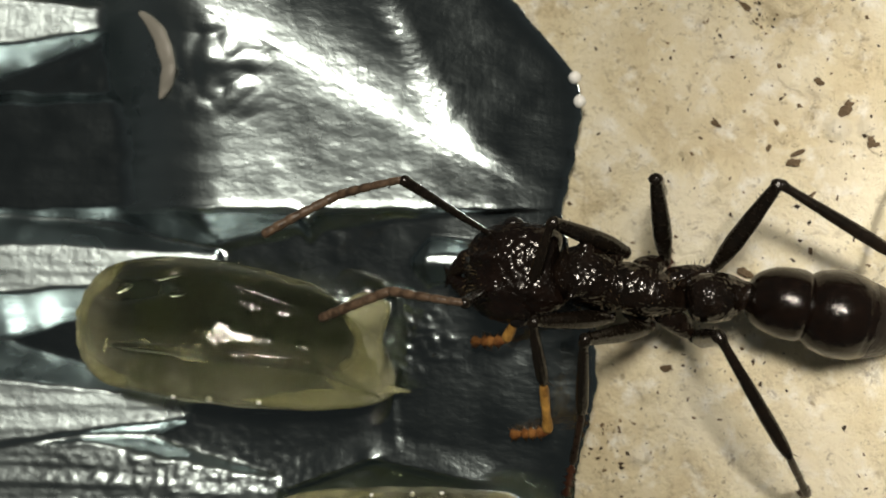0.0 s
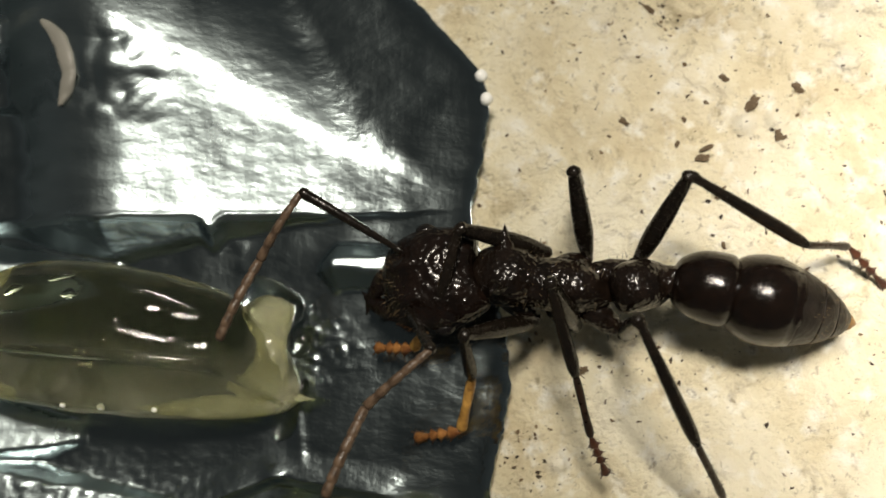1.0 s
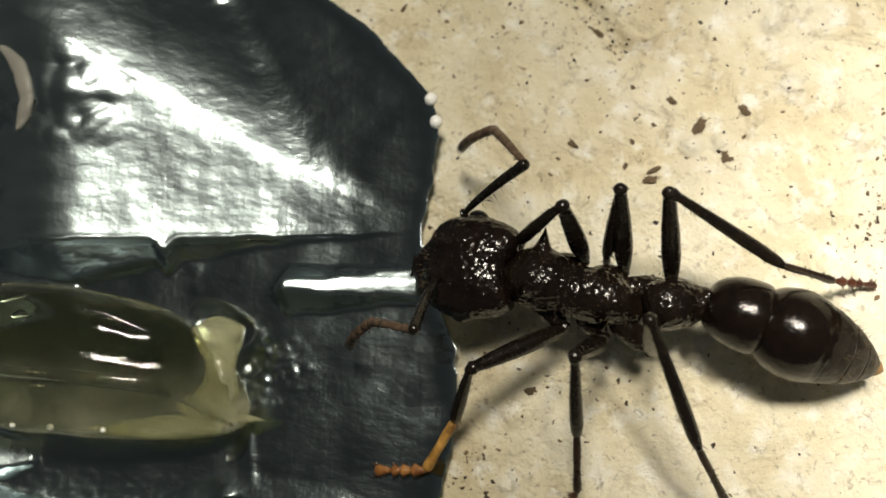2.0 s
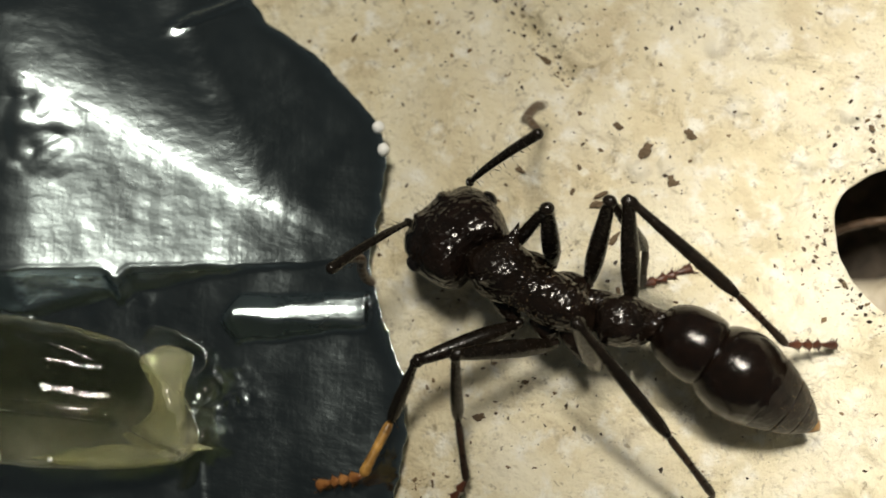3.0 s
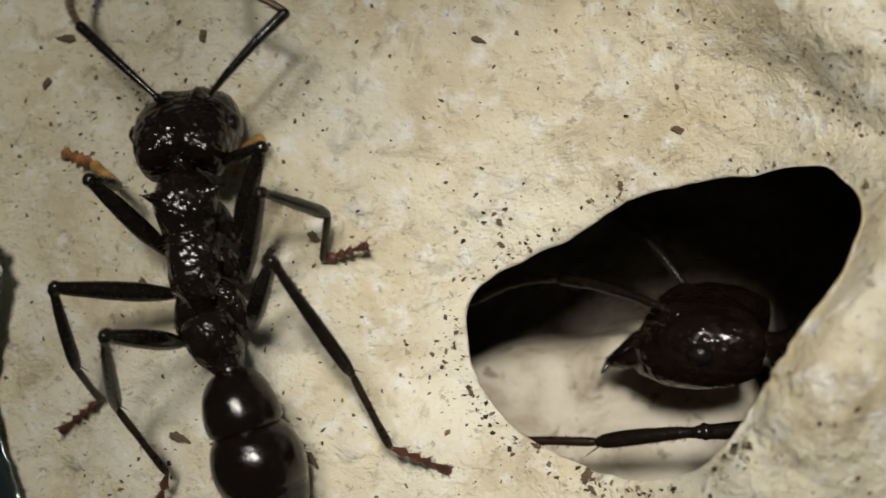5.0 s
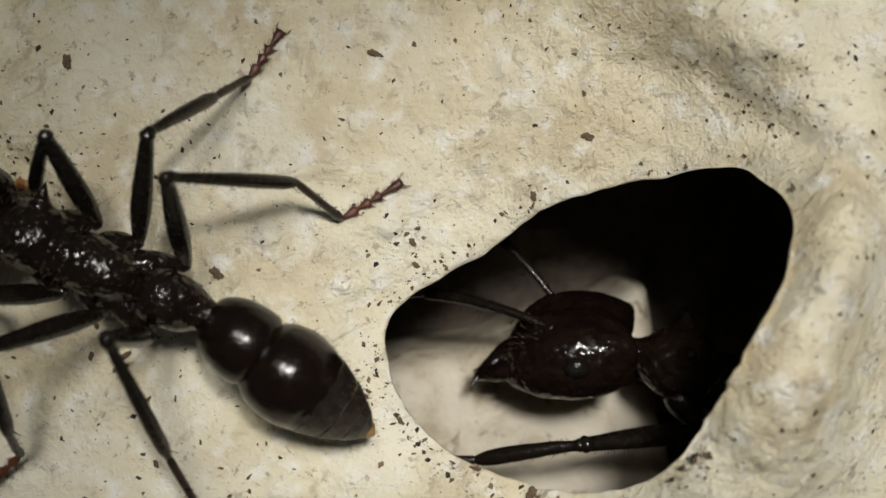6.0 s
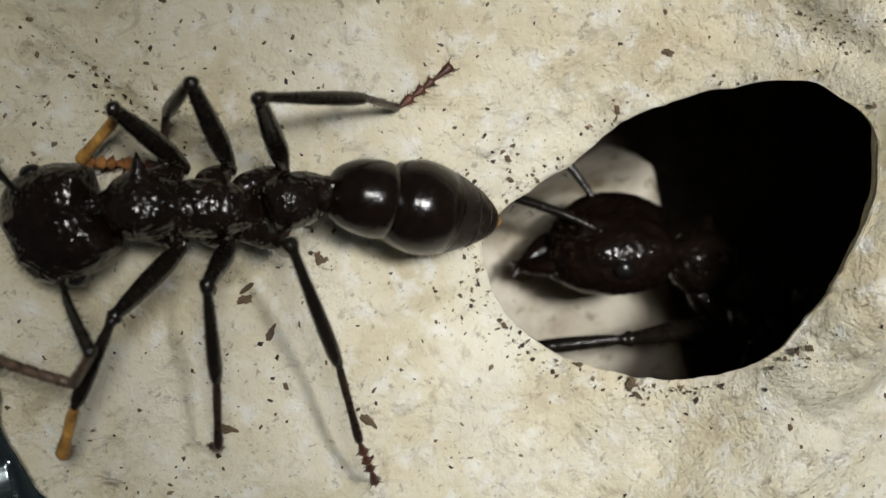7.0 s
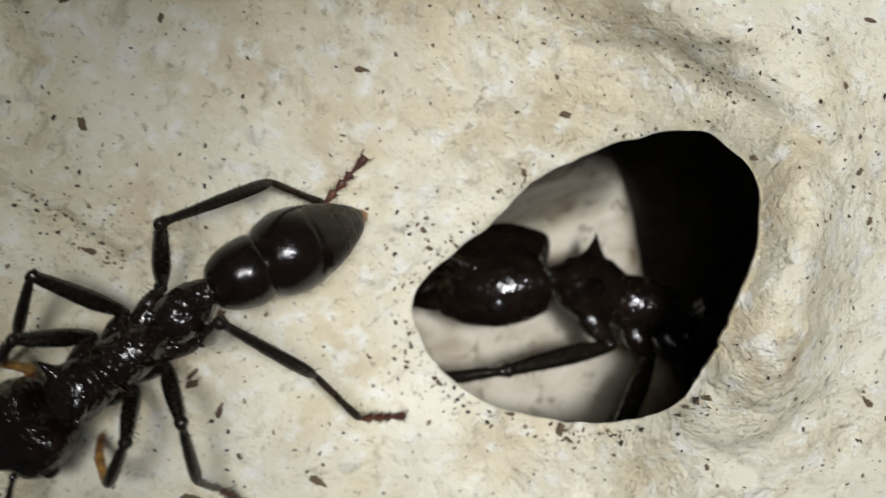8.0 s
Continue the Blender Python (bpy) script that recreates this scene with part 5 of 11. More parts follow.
    walk(ant_parts["gaster"], [(0, bone(-4.97, -0.78, -0.1, -5.96, -0.79, -0.22)), (0.167, bone(-4.95, -0.84, -0.1, -5.94, -0.85, -0.22)), (0.333, bone(-4.93, -0.89, -0.1, -5.92, -0.91, -0.23)), (0.5, bone(-4.92, -0.93, -0.1, -5.91, -0.94, -0.23)), (0.667, bone(-4.92, -0.93, -0.1, -5.91, -0.92, -0.23)), (0.833, bone(-4.92, -0.91, -0.1, -5.91, -0.88, -0.24)), (1, bone(-4.93, -0.9, -0.1, -5.92, -0.84, -0.24)), (1.167, bone(-4.93, -0.89, -0.1, -5.92, -0.82, -0.24)), (1.333, bone(-4.93, -0.89, -0.1, -5.92, -0.81, -0.25)), (1.5, bone(-4.93, -0.9, -0.1, -5.92, -0.83, -0.25)), (1.667, bone(-4.92, -0.93, -0.1, -5.91, -0.85, -0.25)), (1.833, bone(-4.91, -0.95, -0.1, -5.9, -0.88, -0.25)), (2, bone(-4.89, -0.98, -0.1, -5.88, -0.91, -0.26)), (2.167, bone(-4.88, -1.01, -0.1, -5.86, -0.94, -0.26)), (2.333, bone(-4.87, -1.05, -0.1, -5.85, -0.97, -0.26)), (2.5, bone(-4.85, -1.08, -0.1, -5.83, -1.01, -0.27)), (2.667, bone(-4.83, -1.12, -0.1, -5.81, -1.05, -0.27)), (2.833, bone(-4.81, -1.15, -0.1, -5.79, -1.09, -0.27)), (3, bone(-4.79, -1.2, -0.1, -5.77, -1.14, -0.28)), (3.167, bone(-4.74, -1.28, -0.1, -5.72, -1.22, -0.28)), (3.333, bone(-4.67, -1.38, -0.1, -5.65, -1.33, -0.28)), (3.5, bone(-4.65, -1.41, -0.1, -5.63, -1.38, -0.28)), (3.667, bone(-4.71, -1.33, -0.1, -5.69, -1.31, -0.28)), (3.833, bone(-4.81, -1.17, -0.1, -5.79, -1.16, -0.28)), (4, bone(-4.88, -1.02, -0.1, -5.86, -1.03, -0.28)), (4.167, bone(-4.92, -0.92, -0.1, -5.9, -0.95, -0.28)), (4.333, bone(-4.95, -0.84, -0.1, -5.93, -0.88, -0.28)), (4.5, bone(-4.98, -0.77, -0.1, -5.96, -0.82, -0.29)), (4.667, bone(-4.99, -0.71, -0.1, -5.97, -0.79, -0.29)), (4.833, bone(-5.01, -0.67, -0.1, -5.99, -0.76, -0.29)), (5, bone(-5.02, -0.62, -0.1, -6, -0.71, -0.29)), (5.167, bone(-5.03, -0.56, -0.1, -6.01, -0.62, -0.29)), (5.333, bone(-5.05, -0.49, -0.1, -6.03, -0.5, -0.29)), (5.5, bone(-5.06, -0.42, -0.1, -6.04, -0.38, -0.29)), (5.667, bone(-5.08, -0.34, -0.1, -6.06, -0.25, -0.29)), (5.833, bone(-5.09, -0.26, -0.1, -6.06, -0.12, -0.29)), (6, bone(-5.09, -0.2, -0.1, -6.05, -0.01, -0.29)), (6.167, bone(-5.1, -0.15, -0.1, -6.05, 0.09, -0.29)), (6.333, bone(-5.1, -0.12, -0.1, -6.04, 0.15, -0.3)), (6.5, bone(-5.1, -0.12, -0.1, -6.04, 0.18, -0.3)), (6.667, bone(-5.09, -0.26, -0.1, -6.03, 0.02, -0.3)), (6.833, bone(-5.04, -0.54, -0.1, -5.99, -0.32, -0.31)), (7, bone(-4.99, -0.72, -0.1, -5.95, -0.56, -0.31)), (7.167, bone(-4.99, -0.72, -0.1, -5.96, -0.61, -0.33)), (7.333, bone(-5.02, -0.63, -0.1, -5.99, -0.58, -0.35)), (7.5, bone(-5.04, -0.53, -0.1, -6, -0.5, -0.36)), (7.667, bone(-5.06, -0.43, -0.1, -6.02, -0.36, -0.39)), (7.833, bone(-5.08, -0.33, -0.1, -6.02, -0.19, -0.41)), (8, bone(-5.09, -0.22, -0.1, -6.01, -0.01, -0.44))])
    walk(ant_parts["scape_R"], [(0, bone(5.38, -0.84, 0.59, 8.86, -2.15, 3.12)), (0.167, bone(5.41, -0.73, 0.57, 9.16, -2.03, 2.71)), (0.333, bone(5.46, -0.59, 0.55, 9.48, -1.84, 2.12)), (0.5, bone(5.48, -0.47, 0.54, 9.62, -1.69, 1.82)), (0.667, bone(5.49, -0.39, 0.56, 9.6, -1.66, 1.85)), (0.833, bone(5.49, -0.32, 0.58, 9.55, -1.71, 1.94)), (1, bone(5.49, -0.29, 0.6, 9.47, -1.81, 2.06)), (1.167, bone(5.46, -0.43, 0.6, 8.47, -2.57, 3.18)), (1.333, bone(5.4, -0.73, 0.6, 4.67, -3.08, 4.37)), (1.5, bone(5.32, -1.01, 0.6, 3.15, -2.93, 4.04)), (1.667, bone(5.22, -1.21, 0.6, 3.01, -3.1, 4.03)), (1.833, bone(5.09, -1.41, 0.6, 2.83, -3.26, 4.02)), (2, bone(4.94, -1.6, 0.6, 2.64, -3.4, 4.02)), (2.167, bone(4.78, -1.78, 0.6, 2.45, -3.53, 4.03)), (2.333, bone(4.62, -1.95, 0.6, 2.26, -3.65, 4.04)), (2.5, bone(4.47, -2.09, 0.6, 2.1, -3.75, 4.05)), (2.667, bone(4.35, -2.22, 0.6, 1.97, -3.84, 4.05)), (2.833, bone(4.27, -2.32, 0.6, 1.9, -3.99, 4.04)), (3, bone(4.23, -2.38, 0.6, 2.04, -4.71, 3.76)), (3.167, bone(4.44, -2.18, 0.6, 2.55, -4.33, 4.07)), (3.333, bone(4.82, -1.79, 0.6, 3.37, -3.5, 4.5)), (3.5, bone(5.03, -1.59, 0.6, 3.81, -3.04, 4.68)), (3.667, bone(4.79, -1.82, 0.6, 3.33, -4.07, 4.21)), (3.833, bone(4.33, -2.24, 0.6, 2.61, -5.84, 2.68)), (4, bone(4.09, -2.47, 0.6, 2.38, -6.53, 1.5)), (4.167, bone(4.23, -2.37, 0.57, 3.08, -6.69, 1.09)), (4.333, bone(4.52, -2.16, 0.5, 4.62, -6.65, 0.74)), (4.5, bone(4.76, -1.96, 0.47, 5.86, -6.32, 0.58)), (4.667, bone(4.88, -1.83, 0.47, 6.58, -6, 0.6)), (4.833, bone(4.98, -1.71, 0.48, 7.18, -5.63, 0.66)), (5, bone(5.06, -1.57, 0.49, 7.56, -5.3, 0.77)), (5.167, bone(5.12, -1.39, 0.5, 5.8, -3.56, 4.39)), (5.333, bone(5.18, -1.2, 0.52, 5.72, -3.18, 4.52)), (5.5, bone(5.23, -1, 0.53, 5.92, -3.04, 4.48)), (5.667, bone(5.28, -0.79, 0.55, 6.19, -2.92, 4.41)), (5.833, bone(5.33, -0.59, 0.57, 6.47, -2.8, 4.32)), (6, bone(5.38, -0.4, 0.58, 6.73, -2.68, 4.22)), (6.167, bone(5.43, -0.23, 0.59, 6.92, -2.55, 4.15)), (6.333, bone(5.47, -0.08, 0.6, 6.93, -2.29, 4.23)), (6.5, bone(5.51, 0.03, 0.6, 5.93, -0.44, 5.06)), (6.667, bone(5.51, -0.04, 0.56, 6.27, -1.21, 4.84)), (6.833, bone(5.51, -0.2, 0.49, 6.92, -2.65, 3.99)), (7, bone(5.5, -0.4, 0.45, 7.36, -3.34, 3.3)), (7.167, bone(5.45, -0.65, 0.49, 7.61, -3.46, 3.27)), (7.333, bone(5.34, -0.97, 0.56, 7.78, -3.54, 3.33)), (7.5, bone(5.2, -1.29, 0.6, 7.93, -3.57, 3.36)), (7.667, bone(4.97, -1.63, 0.6, 8.04, -3.46, 3.34)), (7.833, bone(4.66, -1.98, 0.6, 8.05, -3.21, 3.29)), (8, bone(4.44, -2.23, 0.6, 8.01, -3, 3.23))])
    walk(ant_parts["funiculus_R"], [(0, bone(8.86, -2.15, 3.12, 11.57, -1.03, 1.83)), (0.167, bone(9.16, -2.03, 2.71, 11.8, -0.62, 1.58)), (0.333, bone(9.48, -1.84, 2.12, 11.97, -0.05, 1.22)), (0.5, bone(9.62, -1.69, 1.82, 11.89, 0.42, 1.05)), (0.667, bone(9.6, -1.66, 1.85, 11.56, 0.75, 1.08)), (0.833, bone(9.55, -1.71, 1.94, 11.12, 0.97, 1.17)), (1, bone(9.47, -1.81, 2.06, 10.84, 0.98, 1.28)), (1.167, bone(8.47, -2.57, 3.18, 10.2, -0.13, 2.04)), (1.333, bone(4.67, -3.08, 4.37, 6.94, -1.63, 2.65)), (1.5, bone(3.15, -2.93, 4.04, 5.61, -2.36, 2.08)), (1.667, bone(3.01, -3.1, 4.03, 5.48, -3.13, 1.99)), (1.833, bone(2.83, -3.26, 4.02, 5.13, -3.98, 1.91)), (2, bone(2.64, -3.4, 4.02, 4.54, -4.87, 1.91)), (2.167, bone(2.45, -3.53, 4.03, 3.75, -5.66, 2.03)), (2.333, bone(2.26, -3.65, 4.04, 2.94, -6.21, 2.25)), (2.5, bone(2.1, -3.75, 4.05, 2.28, -6.53, 2.48)), (2.667, bone(1.97, -3.84, 4.05, 1.85, -6.71, 2.63)), (2.833, bone(1.9, -3.99, 4.04, 1.81, -6.8, 2.51)), (3, bone(2.04, -4.71, 3.76, 3.43, -5.59, 1.01)), (3.167, bone(2.55, -4.33, 4.07, 4.24, -4.71, 1.39)), (3.333, bone(3.37, -3.5, 4.5, 5.25, -3.59, 1.92)), (3.5, bone(3.81, -3.04, 4.68, 5.79, -3.02, 2.16)), (3.667, bone(3.33, -4.07, 4.21, 5.07, -4.75, 1.61)), (3.833, bone(2.61, -5.84, 2.68, 3.51, -7.85, 0.36)), (4, bone(2.38, -6.53, 1.5, 2.8, -9.15, -0.29)), (4.167, bone(3.08, -6.69, 1.09, 3.63, -9.61, -0.1)), (4.333, bone(4.62, -6.65, 0.74, 5.44, -9.73, 0.42)), (4.5, bone(5.86, -6.32, 0.58, 6.93, -9.33, 0.72)), (4.667, bone(6.58, -6, 0.6, 8.72, -8.36, 0.87)), (4.833, bone(7.18, -5.63, 0.66, 9.98, -4.13, 0.97)), (5, bone(7.56, -5.3, 0.77, 9.65, -2.88, 0.99)), (5.167, bone(5.8, -3.56, 4.39, 7.74, -3.6, 1.85)), (5.333, bone(5.72, -3.18, 4.52, 7.51, -3.52, 1.88)), (5.5, bone(5.92, -3.04, 4.48, 7.68, -3.44, 1.83)), (5.667, bone(6.19, -2.92, 4.41, 7.92, -3.34, 1.75)), (5.833, bone(6.47, -2.8, 4.32, 8.19, -3.24, 1.65)), (6, bone(6.73, -2.68, 4.22, 8.43, -3.14, 1.55)), (6.167, bone(6.92, -2.55, 4.15, 8.61, -3.06, 1.48)), (6.333, bone(6.93, -2.29, 4.23, 8.63, -2.96, 1.6)), (6.5, bone(5.93, -0.44, 5.06, 7.79, -1.82, 2.85)), (6.667, bone(6.27, -1.21, 4.84, 8.2, -2.3, 2.54)), (6.833, bone(6.92, -2.65, 3.99, 8.91, -3.15, 1.54)), (7, bone(7.36, -3.34, 3.3, 9.32, -3.48, 0.77)), (7.167, bone(7.61, -3.46, 3.27, 9.43, -3.55, 0.64)), (7.333, bone(7.78, -3.54, 3.33, 9.39, -3.61, 0.56)), (7.5, bone(7.93, -3.57, 3.36, 9.4, -3.63, 0.52)), (7.667, bone(8.04, -3.46, 3.34, 9.5, -3.7, 0.5)), (7.833, bone(8.05, -3.21, 3.29, 9.51, -3.8, 0.51)), (8, bone(8.01, -3, 3.23, 9.45, -3.86, 0.5))])
    walk(ant_parts["feeler_tip_R"], [(0, bone(11.57, -1.03, 1.83, 14.12, 1.26, 2.56)), (0.167, bone(11.8, -0.62, 1.58, 14.28, 1.73, 2.31)), (0.333, bone(11.97, -0.05, 1.22, 14.36, 2.41, 1.95)), (0.5, bone(11.89, 0.42, 1.05, 14.15, 3, 1.78)), (0.667, bone(11.56, 0.75, 1.08, 13.44, 3.63, 1.73)), (0.833, bone(11.12, 0.97, 1.17, 12.41, 4.2, 1.59)), (1, bone(10.84, 0.98, 1.28, 11.82, 4.33, 1.42)), (1.167, bone(10.2, -0.13, 2.04, 11.51, 3.09, 1.63)), (1.333, bone(6.94, -1.63, 2.65, 8.79, 1.11, 1.5)), (1.5, bone(5.61, -2.36, 2.08, 7.78, -0.1, 0.52)), (1.667, bone(5.48, -3.13, 1.99, 7.72, -1.19, 0.13)), (1.833, bone(5.13, -3.98, 1.91, 7.28, -2.56, -0.46)), (2, bone(4.54, -4.87, 1.91, 6.17, -4.47, -1.17)), (2.167, bone(3.75, -5.66, 2.03, 4.12, -6.75, -1.28)), (2.333, bone(2.94, -6.21, 2.25, 2.14, -8.25, -0.48)), (2.5, bone(2.28, -6.53, 2.48, 0.91, -8.88, 0.27)), (2.667, bone(1.85, -6.71, 2.63, 0.25, -9.12, 0.66)), (2.833, bone(1.81, -6.8, 2.51, 0.29, -9.18, 0.44)), (3, bone(3.43, -5.59, 1.01, 3.85, -7.18, -2.07)), (3.167, bone(4.24, -4.71, 1.39, 5.4, -5.5, -1.82)), (3.333, bone(5.25, -3.59, 1.92, 6.87, -3.49, -1.19)), (3.5, bone(5.79, -3.02, 2.16, 7.54, -2.54, -0.82)), (3.667, bone(5.07, -4.75, 1.61, 6.26, -4.84, -1.68)), (3.833, bone(3.51, -7.85, 0.36, 3.22, -9.29, -2.81)), (4, bone(2.8, -9.15, -0.29, 1.83, -11.34, -2.84)), (4.167, bone(3.63, -9.61, -0.1, 2.74, -12.39, -2.03)), (4.333, bone(5.44, -9.73, 0.42, 4.74, -13, -0.61)), (4.5, bone(6.93, -9.33, 0.72, 6.52, -12.77, 0.18)), (4.667, bone(8.72, -8.36, 0.87, 9.35, -11.62, -0.24)), (4.833, bone(9.98, -4.13, 0.97, 12.37, -5.73, -1.02)), (5, bone(9.65, -2.88, 0.99, 12.48, -3.11, -1.05)), (5.167, bone(7.74, -3.6, 1.85, 10.69, -3.29, -0.01)), (5.333, bone(7.51, -3.52, 1.88, 10.46, -3.19, 0.04)), (5.5, bone(7.68, -3.44, 1.83, 10.63, -3.11, -0.02)), (5.667, bone(7.92, -3.34, 1.75, 10.87, -3.02, -0.11)), (5.833, bone(8.19, -3.24, 1.65, 11.13, -2.92, -0.22)), (6, bone(8.43, -3.14, 1.55, 11.36, -2.83, -0.34)), (6.167, bone(8.61, -3.06, 1.48, 11.53, -2.76, -0.43)), (6.333, bone(8.63, -2.96, 1.6, 11.52, -2.73, -0.37)), (6.5, bone(7.79, -1.82, 2.85, 10.37, -2.47, 0.57)), (6.667, bone(8.2, -2.3, 2.54, 10.91, -2.64, 0.34)), (6.833, bone(8.91, -3.15, 1.54, 11.8, -2.88, -0.42)), (7, bone(9.32, -3.48, 0.77, 12.28, -2.86, -0.98)), (7.167, bone(9.43, -3.55, 0.64, 12.43, -2.88, -1.04)), (7.333, bone(9.39, -3.61, 0.56, 12.41, -2.91, -1.06)), (7.5, bone(9.4, -3.63, 0.52, 12.43, -2.89, -1.08)), (7.667, bone(9.5, -3.7, 0.5, 12.52, -2.89, -1.08)), (7.833, bone(9.51, -3.8, 0.51, 12.5, -2.9, -1.08)), (8, bone(9.45, -3.86, 0.5, 12.42, -2.89, -1.08))])
    walk(ant_parts["scape_L"], [(0, bone(5.05, 1.56, 0.57, 5.11, 1.84, 5.06)), (0.167, bone(5.05, 1.57, 0.54, 4.55, 2.13, 4.98)), (0.333, bone(5.04, 1.58, 0.5, 3.81, 2.53, 4.72)), (0.5, bone(5.04, 1.59, 0.46, 3.4, 2.84, 4.46)), (0.667, bone(5.01, 1.64, 0.43, 3.28, 3.1, 4.31)), (0.833, bone(4.96, 1.72, 0.39, 3.17, 3.36, 4.18)), (1, bone(4.94, 1.76, 0.38, 3.13, 3.47, 4.12)), (1.167, bone(4.96, 1.73, 0.38, 3.2, 3.38, 4.18)), (1.333, bone(5.02, 1.66, 0.39, 3.37, 3.19, 4.28)), (1.5, bone(5.07, 1.57, 0.39, 3.56, 3.05, 4.36)), (1.667, bone(5.12, 1.45, 0.4, 3.81, 3.08, 4.39)), (1.833, bone(5.17, 1.29, 0.42, 4.2, 3.26, 4.35)), (2, bone(5.22, 1.1, 0.44, 4.73, 3.54, 4.18)), (2.167, bone(5.27, 0.88, 0.47, 5.32, 3.82, 3.88)), (2.333, bone(5.33, 0.67, 0.5, 5.88, 4, 3.47)), (2.5, bone(5.38, 0.46, 0.53, 6.32, 4.04, 3.1)), (2.667, bone(5.43, 0.29, 0.56, 6.59, 3.98, 2.85)), (2.833, bone(5.47, 0.15, 0.58, 6.67, 3.85, 2.85)), (3, bone(5.51, 0.06, 0.6, 6.38, 3.4, 3.49)), (3.167, bone(5.48, 0.24, 0.6, 7.08, 3.8, 2.84)), (3.333, bone(5.43, 0.59, 0.6, 8.21, 4.08, 1.17)), (3.5, bone(5.4, 0.77, 0.6, 8.57, 3.95, 0.3)), (3.667, bone(5.4, 0.38, 0.6, 8.43, 3.59, 1.49)), (3.833, bone(5.4, -0.33, 0.6, 7.34, 2.2, 3.78)), (4, bone(5.41, -0.72, 0.6, 6.61, 1.18, 4.5)), (4.167, bone(5.44, -0.61, 0.6, 7.73, 1.56, 3.8)), (4.333, bone(5.48, -0.39, 0.6, 9.4, 1.74, 1.18)), (4.5, bone(5.5, -0.19, 0.6, 9.57, 1.6, -0.11)), (4.667, bone(5.5, -0.07, 0.6, 9.53, 1.87, 0.11)), (4.833, bone(5.5, 0.03, 0.6, 9.38, 2.31, 0.53)), (5, bone(5.5, 0.16, 0.6, 9.12, 2.83, 0.76)), (5.167, bone(5.4, 0.37, 0.6, 8.42, 3.71, 0.7)), (5.333, bone(5.29, 0.6, 0.6, 8.29, 3.94, 0.79)), (5.5, bone(5.17, 0.84, 0.59, 8.29, 4.04, 1.14)), (5.667, bone(5.04, 1.1, 0.59, 8.29, 4.02, 1.67)), (5.833, bone(4.91, 1.35, 0.59, 8.24, 3.87, 2.26)), (6, bone(4.78, 1.6, 0.58, 8.12, 3.67, 2.79)), (6.167, bone(4.65, 1.84, 0.57, 7.94, 3.5, 3.16)), (6.333, bone(4.52, 2.07, 0.57, 7.79, 3.43, 3.34)), (6.5, bone(4.39, 2.27, 0.56, 7.65, 3.44, 3.43)), (6.667, bone(4.25, 2.38, 0.56, 6.57, 3.83, 4.13)), (6.833, bone(4.13, 2.46, 0.57, 4.02, 4.24, 4.7)), (7, bone(4.07, 2.49, 0.57, 2.8, 4.3, 4.49)), (7.167, bone(4.25, 2.35, 0.58, 3.99, 4.41, 4.57)), (7.333, bone(4.62, 2.04, 0.59, 6.43, 4.19, 4.11)), (7.5, bone(4.91, 1.75, 0.6, 7.62, 3.84, 3.52)), (7.667, bone(5.06, 1.52, 0.6, 7.73, 3.82, 3.4)), (7.833, bone(5.19, 1.29, 0.6, 7.71, 3.87, 3.29)), (8, bone(5.27, 1.14, 0.6, 7.69, 3.89, 3.21))])
